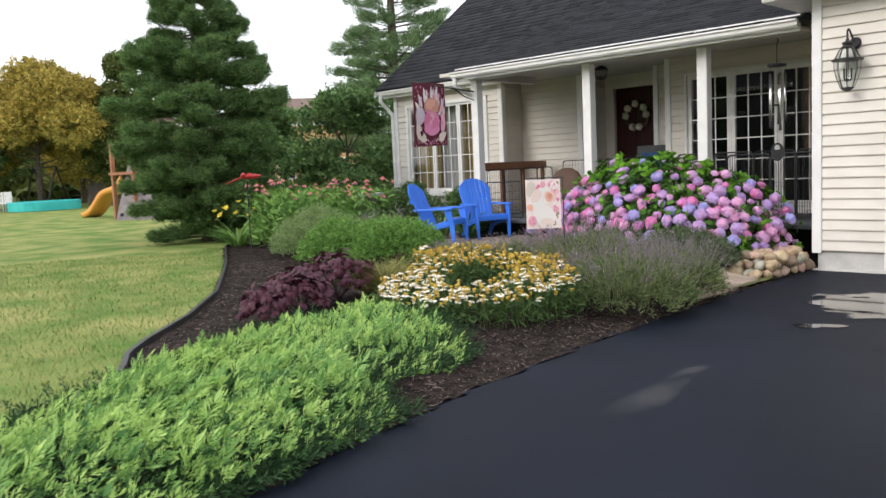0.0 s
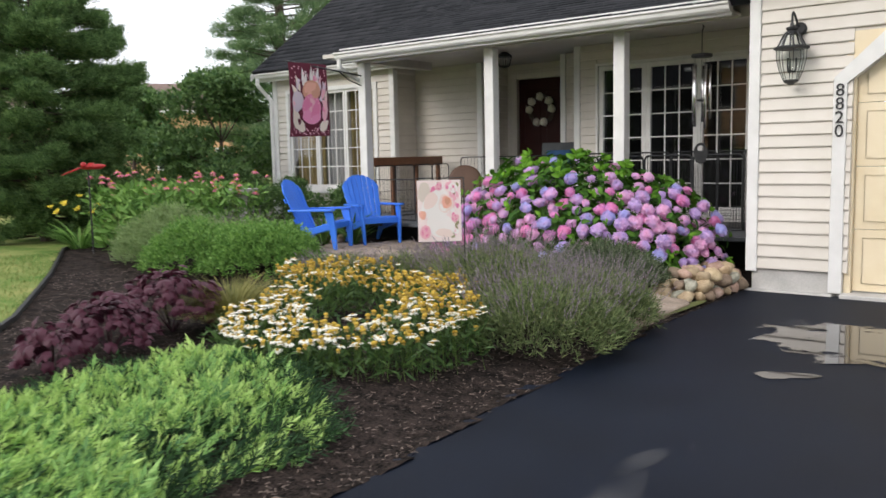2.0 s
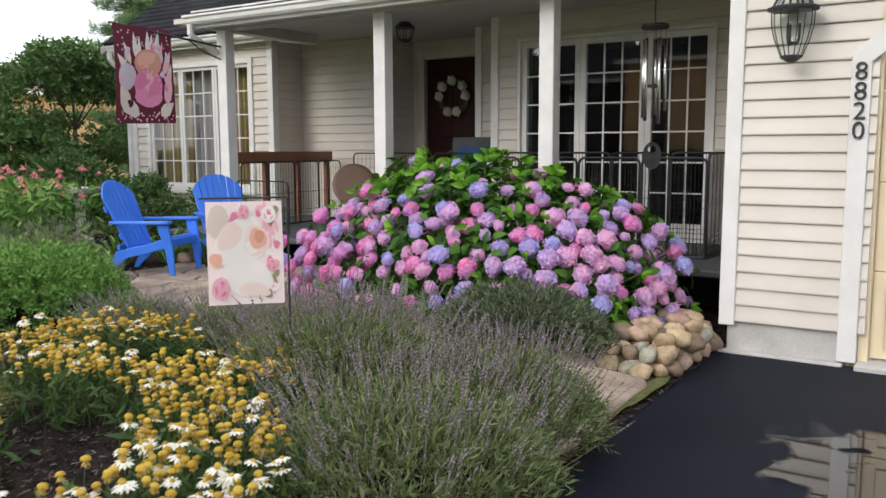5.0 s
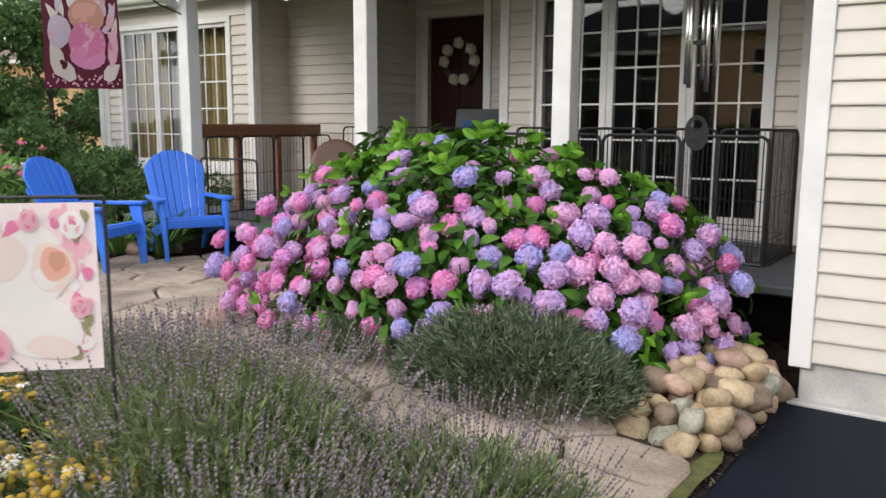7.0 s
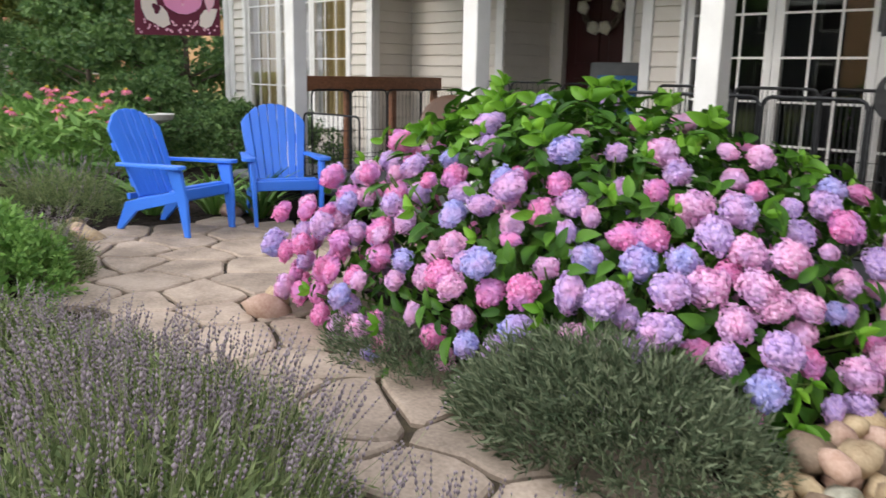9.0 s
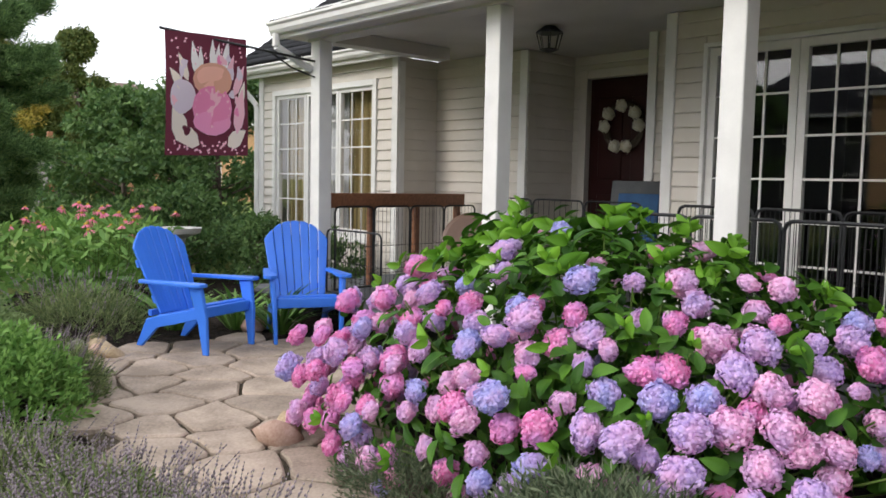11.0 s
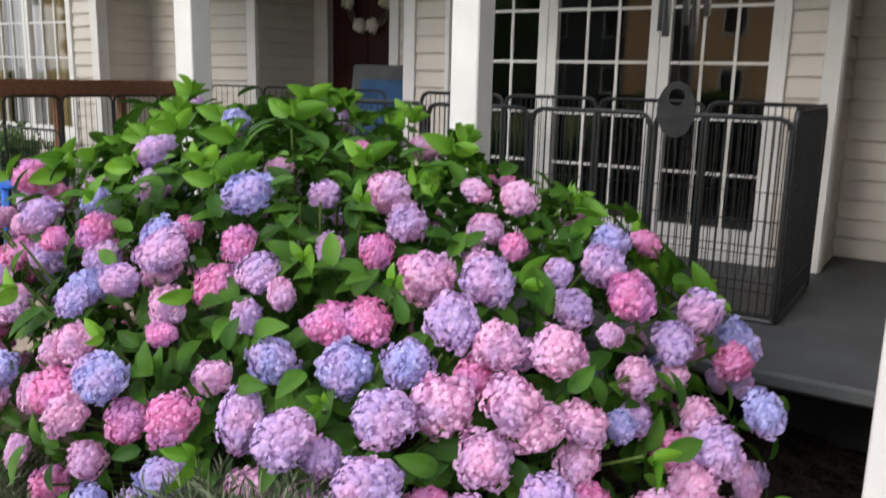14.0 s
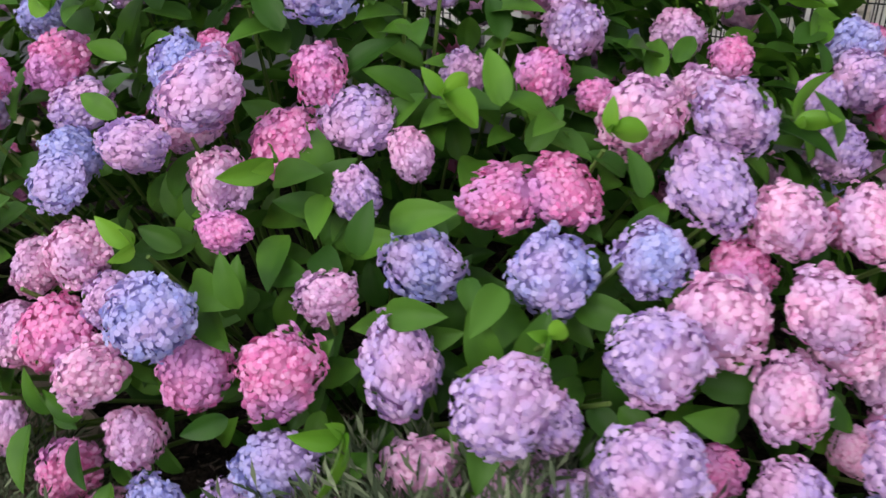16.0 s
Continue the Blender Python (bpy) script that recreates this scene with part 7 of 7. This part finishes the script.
broadleaf("maple_tree", "maple with evening sun painted into its golden leaves", (-50.0, 20.0, 0.08), 7.0, 2.4, 212, M_GOLDSUN, 6000, 0.17, 0.22)
broadleaf("shade_tree", "dark green tree behind the maple", (-41.7, 19.2, 0.08), 7.6, 1.7, 213, M_FARLEAF, 6000, 0.20, 0.10)
broadleaf("shade_tree", "low dark tree at the lawn's far side", (-48.0, 12.0, 0.08), 5.0, 3.6, 214, M_DOGWOOD, 5000, 0.20, 0.30)
for k, (x, y, h, r) in enumerate(((-62, 22, 5, 5), (-66, 33, 5.5, 5), (-60, 44, 5.5, 5), (-50, 54, 5, 5), (-40, 60, 5, 5), (-30, 64, 5, 5), (-70, 12, 5, 5), (-74, 2, 6, 5), (-70, -10, 7, 5))):
    broadleaf("far_tree", "distant green tree beyond the lawns", (x, y, 0), h, r, 220 + k, M_FARLEAF, 900, 0.8, 0.05, group="far trees")


# the orange of evening sun is mixed into this tan wall colour
M_TAN = surface("tan siding with painted sun", (0.62, 0.36, 0.18), (0.72, 0.44, 0.24), 0.7, 2, 0.05, 30)
M_BRICKY = surface("orange-pink siding", (0.55, 0.26, 0.15), (0.65, 0.34, 0.21), 0.7, 2, 0.05, 30)
M_ROOFBROWN = surface("brown shingle", (0.13, 0.085, 0.07), (0.20, 0.14, 0.115), 0.9, 3, 0.3, 20)


def neighbour(label, x, y, w, d, h, rise, turn, wall_mat, roof_mat, wins=3):
    hs = thing("neighbour_house", label, "house", group="neighbouring houses", at=pose(x, y, 0, 0, 0, turn))
    def put(name, bm, material, lab=""):
        return part(name, bm, material, hs, lab)
    put("wall", boxed(-w / 2, w / 2, -d / 2, d / 2, -0.05, h), wall_mat)
    bmz = bmesh.new()
    o = 0.45
    vs = [bmz.verts.new(p) for p in ((-w / 2 - o, -d / 2 - o, h), (w / 2 + o, -d / 2 - o, h), (w / 2 + o, d / 2 + o, h), (-w / 2 - o, d / 2 + o, h), (-w / 2 + d * 0.32, 0, h + rise), (w / 2 - d * 0.32, 0, h + rise))]
    for f in ((0, 1, 5, 4), (1, 2, 5), (2, 3, 4, 5), (3, 0, 4), (3, 2, 1, 0)):
        bmz.faces.new([vs[i] for i in f])
    put("roof", bmz, roof_mat)
    put("fascia", boxed(-w / 2 - o, w / 2 + o, -d / 2 - o - 0.03, -d / 2 - o, h - 0.16, h + 0.02), M_TRIM)
    for k in range(wins):
        for z0 in (0.9, 3.6):
            if z0 + 1.2 > h:
                continue
            xx = -w / 2 + w * (k + 0.5) / wins
            wd = put("window", boxed(xx - 0.55, xx + 0.55, -d / 2 - 0.05, -d / 2 + 0.02, z0, z0 + 1.3), M_TRIM)
            part("pane", boxed(xx - 0.45, xx + 0.45, -d / 2 - 0.06, -d / 2 - 0.045, z0 + 0.1, z0 + 1.2), M_DARK, wd)
    return hs


neighbour("two-storey neighbour house with a brown hipped roof, evening light painted into its walls", -47.5, 33.0, 10, 9, 4.4, 2.0, 55, M_TAN, M_ROOFBROWN)
neighbour("brick-coloured neighbour house behind the trees", -66, 27.0, 14, 9, 5.4, 2.8, 60, M_BRICKY, M_ROOFBROWN)
neighbour("house across the street, evening sun painted orange into its walls", -12.5, -26.0, 10, 9, 5.8, 3.6, 180, M_TAN, M_SHINGLE)
M_SLATE = surface("dark slate-grey siding", (0.055, 0.060, 0.066), (0.085, 0.090, 0.096), 0.7, 2, 0.05, 30)
neighbour("dark grey two-storey house across the street", 8.0, -25.0, 13, 9, 5.6, 3.6, 175, M_SLATE, M_SHINGLE)
neighbour("dark two-storey house across the street with a shingle roof", -21.5, -27.0, 9, 9, 5.0, 3.0, 180, M_SLATE, M_SHINGLE)
broadleaf("street_tree", "dark tree across the street", (-3.0, -22.0, 0), 8.5, 3.0, 231, M_DOGWOOD, 1500, 0.4, 0.15, group="far trees")
broadleaf("street_tree", "dark tree across the street", (-24.0, -18.0, 0), 9.0, 3.4, 232, M_DOGWOOD, 1500, 0.4, 0.15, group="far trees")

# ---- play set and lawn things ----
M_SLIDE = surface("orange-yellow slide plastic", (0.62, 0.27, 0.045), (0.70, 0.33, 0.07), 0.4, 3, 0.03, 40)
M_CEDAR = surface("red-brown cedar", (0.26, 0.10, 0.05), (0.34, 0.15, 0.08), 0.7, 4, 0.2, 40)
M_GREYWOOD = surface("weathered grey boards", (0.16, 0.14, 0.14), (0.25, 0.22, 0.21), 0.85, 4, 0.2, 40)
M_TEAL = surface("turquoise pool plastic", (0.03, 0.42, 0.42), (0.05, 0.50, 0.48), 0.4, 3, 0.03, 40)
M_REDPL = surface("red plastic", (0.34, 0.015, 0.02), (0.44, 0.03, 0.03), 0.35, 3, 0.03, 40)
play = thing("play_set", "cedar play set with an orange slide and climbing wall", "play set")
D = Vector((-26.3, 12.25, 0.0))
V, F = [], []
for k in range(15):
    t = k / 14
    x, z = -3.0 * t, 1.35 - 1.25 * t - 0.10 * math.sin(t * 2 * math.pi * 1.5)
    for yy, zz in ((-0.28, 0.16), (-0.24, 0.0), (0.24, 0.0), (0.28, 0.16)):
        V.append((x, yy, z + zz))
for k in range(14):
    for j in range(3):
        a = 4 * k + j
        F.append((a, a + 1, a + 5, a + 4))
sl = part("slide", np_mesh("slide", V, F, M_SLIDE, True), None, play, "wavy orange slide")
sl.matrix_world = pose(D.x, D.y, D.z, 0, 0, 4)
sm = sl.modifiers.new("thick", "SOLIDIFY")
sm.thickness = 0.05
for dx, dy in ((0.1, -0.6), (0.1, 0.6), (1.4, -0.6), (1.4, 0.6)):
    q = pose(D.x, D.y, D.z, 0, 0, 4) @ Vector((dx, dy, 0))
    part("post", boxed(q.x - 0.06, q.x + 0.06, q.y - 0.06, q.y + 0.06, 0.0, 2.5, 0.01), M_CEDAR, play)
bmz = box(bmesh.new(), 0.0, 1.5, -0.7, 0.7, 1.50, 1.58)
part("deck", bmz, M_CEDAR, play).matrix_world = pose(D.x, D.y, D.z, 0, 0, 4)
bmz = box(bmesh.new(), 0, 1.5, -0.04, 0.04, 0, 2.1)
cw = part("climbing_wall", bmz, M_GREYWOOD, play, "slanted grey climbing wall with holds")
cw.matrix_world = pose(D.x + 1.3, D.y - 1.1, 0.06, -32, 0, 40)
for k in range(14):
    bmz = bmesh.new()
    bmesh.ops.create_icosphere(bmz, subdivisions=1, radius=0.06)
    part("hold", bmz, M_BLACK, cw).matrix_world = cw.matrix_world @ pose(0.15 + 0.3 * (k % 5), -0.06, 0.2 + 0.6 * (k // 5) + 0.12 * (k % 2))
sw = thing("swing_frame", "dark metal swing frame on the lawn", "swing frame")
for x0 in (-46.8, -43.6):
    for s in (-1, 1):
        part("leg", rod(bmesh.new(), (x0 + 0.5 * s, 16.2 - 0.8 * s, 0.05), (x0, 16.2, 2.2), 0.05, 0.05, 6), M_BLACK, sw)
part("top_bar", rod(bmesh.new(), (-46.8, 16.2, 2.2), (-43.6, 16.2, 2.2), 0.05, 0.05, 6), M_BLACK, sw)
bmz = turned(bmesh.new(), ((1.55, 0.0), (1.6, 0.02), (1.62, 0.42), (1.58, 0.45), (1.5, 0.43), (1.5, 0.30)), 28, (-41.0, 14.6, 0.085))
tagged(solid("paddling_pool", bmz, M_TEAL, "round turquoise paddling pool on the grass", "paddling pool"))


def lawn_chair(x, y, turn, mat_, label, group):
    th = thing("lawn_chair", label, "chair", group=group, at=pose(x, y, 0.085, 0, 0, turn))
    for dx in (-0.25, 0.25):
        for dy in (-0.25, 0.25):
            part("leg", rod(bmesh.new(), (dx * 1.1, dy * 1.1, 0), (dx, dy, 0.42), 0.025, 0.03, 6), mat_, th)
    part("seat", boxed(-0.28, 0.28, -0.28, 0.28, 0.40, 0.44, 0.01), mat_, th)
    for k in range(5):
        part("back_slat", soften(box(bmesh.new(), -0.27 + 0.11 * k, -0.19 + 0.11 * k, 0.25, 0.28, 0.44, 0.95), 0.006), mat_, th)
    for dx in (-0.29, 0.29):
        part("armrest", boxed(dx - 0.03, dx + 0.03, -0.28, 0.28, 0.62, 0.66, 0.006), mat_, th)


lawn_chair(-41.6, 13.0, 60, M_TRIM, "white plastic garden chair on the lawn", "lawn chairs")
lawn_chair(-42.6, 13.3, 20, M_TRIM, "white plastic garden chair on the lawn", "lawn chairs")
lawn_chair(-41.5, 20.2, 20, M_BLACK, "dark chair beneath the trees", "lawn chairs")

# parked car far off
car = thing("parked_car", "silver car parked in the distance", "car", at=pose(-57.4, 23.0, 0.05, 0, 0, 30))
bmz = bmesh.new()
prof = [(-2.2, 0.35), (2.2, 0.35), (2.25, 0.75), (1.3, 0.95), (0.7, 1.45), (-1.2, 1.5), (-2.1, 1.0)]
lo = [bmz.verts.new((x, -0.85, z)) for x, z in prof]
hi = [bmz.verts.new((x, 0.85, z)) for x, z in prof]
bmz.faces.new(lo)
bmz.faces.new(hi[::-1])
for q in range(7):
    bmz.faces.new((lo[q], hi[q], hi[(q + 1) % 7], lo[(q + 1) % 7]))
bmesh.ops.recalc_face_normals(bmz, faces=bmz.faces[:])
part("body", soften(bmz, 0.06, 2), M_CHROME, car)
for yy in (-0.865, 0.865):
    part("side_window", box(bmesh.new(), -1.1, 0.7, yy - 0.01, yy + 0.01, 1.0, 1.35), M_DARK, car)
    for xx in (-1.4, 1.4):
        part("wheel", turned(bmesh.new(), ((0.30, -0.1), (0.34, -0.08), (0.34, 0.08), (0.30, 0.1)), 16), M_BLACK, car).matrix_local = pose(xx, yy * 0.92, 0.34, 90)
# board fence
fence = thing("board_fence", "weathered grey board fence beyond the play set", "fence")
for k in range(16):
    q = Vector((-44.9 + 0.10 * k, 18.3 + 0.11 * k, 0))
    part("board", box(bmesh.new(), -0.08, 0.08, -0.012, 0.012, 0.03, 1.75), M_GREYWOOD, fence).matrix_world = pose(q.x, q.y, 0, 0, 0, 48)
# red garden toy and stone bird bath in the beds
red = thing("garden_ornament", "glossy red ornament on a thin stake among coneflowers", "ornament")
toy = pose(-11.31, 7.44, 1.27, 0, -4, 55)
bmz = turned(bmesh.new(), ((0.004, -0.16), (0.022, -0.12), (0.034, -0.03), (0.036, 0.06), (0.028, 0.13), (0.006, 0.17)), 12)
part("body", bmz, M_REDPL, red, smooth=True).matrix_world = toy @ pose(0.06, 0, 0, 0, 90)
part("tail", rod(bmesh.new(), (-0.10, 0, 0.0), (-0.34, 0, -0.075), 0.014, 0.006, 8), M_REDPL, red).matrix_world = toy
bmz = bmesh.new()
bmesh.ops.create_icosphere(bmz, subdivisions=2, radius=0.042)
part("head", bmz, M_REDPL, red, smooth=True).matrix_world = toy @ pose(-0.05, -0.02, 0.035)
for sg in (-1, 1):
    part("wing", soften(box(bmesh.new(), -0.03, 0.05, 0.0, 0.08, -0.004, 0.004), 0.002), M_REDPL, red).matrix_world = toy @ pose(0.03, 0, 0.03, 18 * sg, 0, 0 if sg > 0 else 180)
part("post", rod(bmesh.new(), (-11.31, 7.44, 0.05), (-11.31, 7.44, 1.21), 0.012, 0.012, 8), M_BLACK, red)
bb = thing("bird_bath", "weathered stone bird bath among the shrubs", "bird bath")
part("pedestal", turned(bmesh.new(), ((0.16, 0.0), (0.15, 0.06), (0.07, 0.12), (0.06, 0.5), (0.09, 0.62)), 16, (-11.75, 10.35, 0.12)), M_CONC, bb)
part("bowl", turned(bmesh.new(), ((0.08, 0.62), (0.25, 0.68), (0.27, 0.74), (0.24, 0.74), (0.05, 0.69)), 20, (-11.75, 10.35, 0.12)), M_CONC, bb)


# ---- flagstone path and patio ----
def clip(poly, p, q):
    """The part of a polygon nearer to p than to q."""
    mx, my, dx, dy = (p[0] + q[0]) / 2, (p[1] + q[1]) / 2, q[0] - p[0], q[1] - p[1]
    out = []
    for a, b in zip(poly, poly[1:] + poly[:1]):
        sa, sb = (a[0] - mx) * dx + (a[1] - my) * dy, (b[0] - mx) * dx + (b[1] - my) * dy
        if sa <= 0:
            out.append(a)
        if (sa < 0) != (sb < 0) and sa != sb:
            t = sa / (sa - sb)
            out.append((a[0] + t * (b[0] - a[0]), a[1] + t * (b[1] - a[1])))
    return out


def on_path(x, y):
    lo = np.interp(x, [-8.9, -8.4, -7.4, -6.4, -5.3, -4.6, -4.0, -3.2], [8.2, 8.05, 7.85, 7.5, 7.55, 7.4, 7.15, 6.9])
    hi = np.interp(x, [-8.9, -8.2, -6.6, -6.3, -5.6, -4.6, -4.1, -3.7, -3.2], [9.3, 10.2, 10.2, 9.0, 8.50, 8.62, 8.45, 8.40, 8.45])
    return (y > lo) & (y < hi) & (x < edge_x(y) - 0.05) & (x > -8.95)


path = tagged(new("path", sheet("path", -9.0, -3.1, 6.7, 10.2, 0.06, on_path, ground_z, M_JOINT, 0.012, 0.002)), "curving flagstone path and patio with mossy joints", "stone path", kind="structure")
gg = np.random.default_rng(301)
seeds = []
for i, x in enumerate(np.arange(-9.6, -2.6, 0.47)):
    for y in np.arange(6.4, 10.8, 0.39):
        seeds.append((x + gg.uniform(-0.15, 0.15), y + (0.195 if i % 2 else 0) + gg.uniform(-0.12, 0.12)))
for p in seeds:
    if not on_path(p[0], p[1]):
        continue
    poly = [(p[0] - 0.7, p[1] - 0.7), (p[0] + 0.7, p[1] - 0.7), (p[0] + 0.7, p[1] + 0.7), (p[0] - 0.7, p[1] + 0.7)]
    for q in seeds:
        if q is not p and abs(q[0] - p[0]) < 1.3 and abs(q[1] - p[1]) < 1.3:
            poly = clip(poly, p, q)
    if len(poly) < 3:
        continue
    # rounded, slightly wavy outline with an open joint
    pts = []
    m = len(poly)
    for k in range(m):
        a, b = Vector(poly[k]), Vector(poly[(k + 1) % m])
        for t in (0.10, 0.37, 0.63, 0.90):
            c = a.lerp(b, t)
            w = 0.080 * noise.noise(Vector((c.x * 2.6, c.y * 2.6, 0.0)))
            d = (Vector(p) - c)
            c = c + d.normalized() * (0.011 + abs(w) * 0.25) + Vector((1.3 * w, -1.3 * w))
            c.x = min(c.x, float(edge_x(c.y)) - 0.06)
            pts.append(c)
    bmz = bmesh.new()
    lo, mid, hi = [], [], []
    for c in pts:
        z = float(ground_z(c.x, c.y))
        inn = c + (Vector(p) - c).normalized() * 0.012
        lo.append(bmz.verts.new((c.x, c.y, z + 0.0)))
        mid.append(bmz.verts.new((c.x, c.y, z + 0.030)))
        hi.append(bmz.verts.new((inn.x, inn.y, z + 0.040)))
    for a, b in ((lo, mid), (mid, hi)):
        for k in range(len(pts)):
            j = (k + 1) % len(pts)
            bmz.faces.new((a[k], a[j], b[j], b[k]))
    bmz.faces.new(hi)
    part("flagstone", bmz, M_STONE, path)
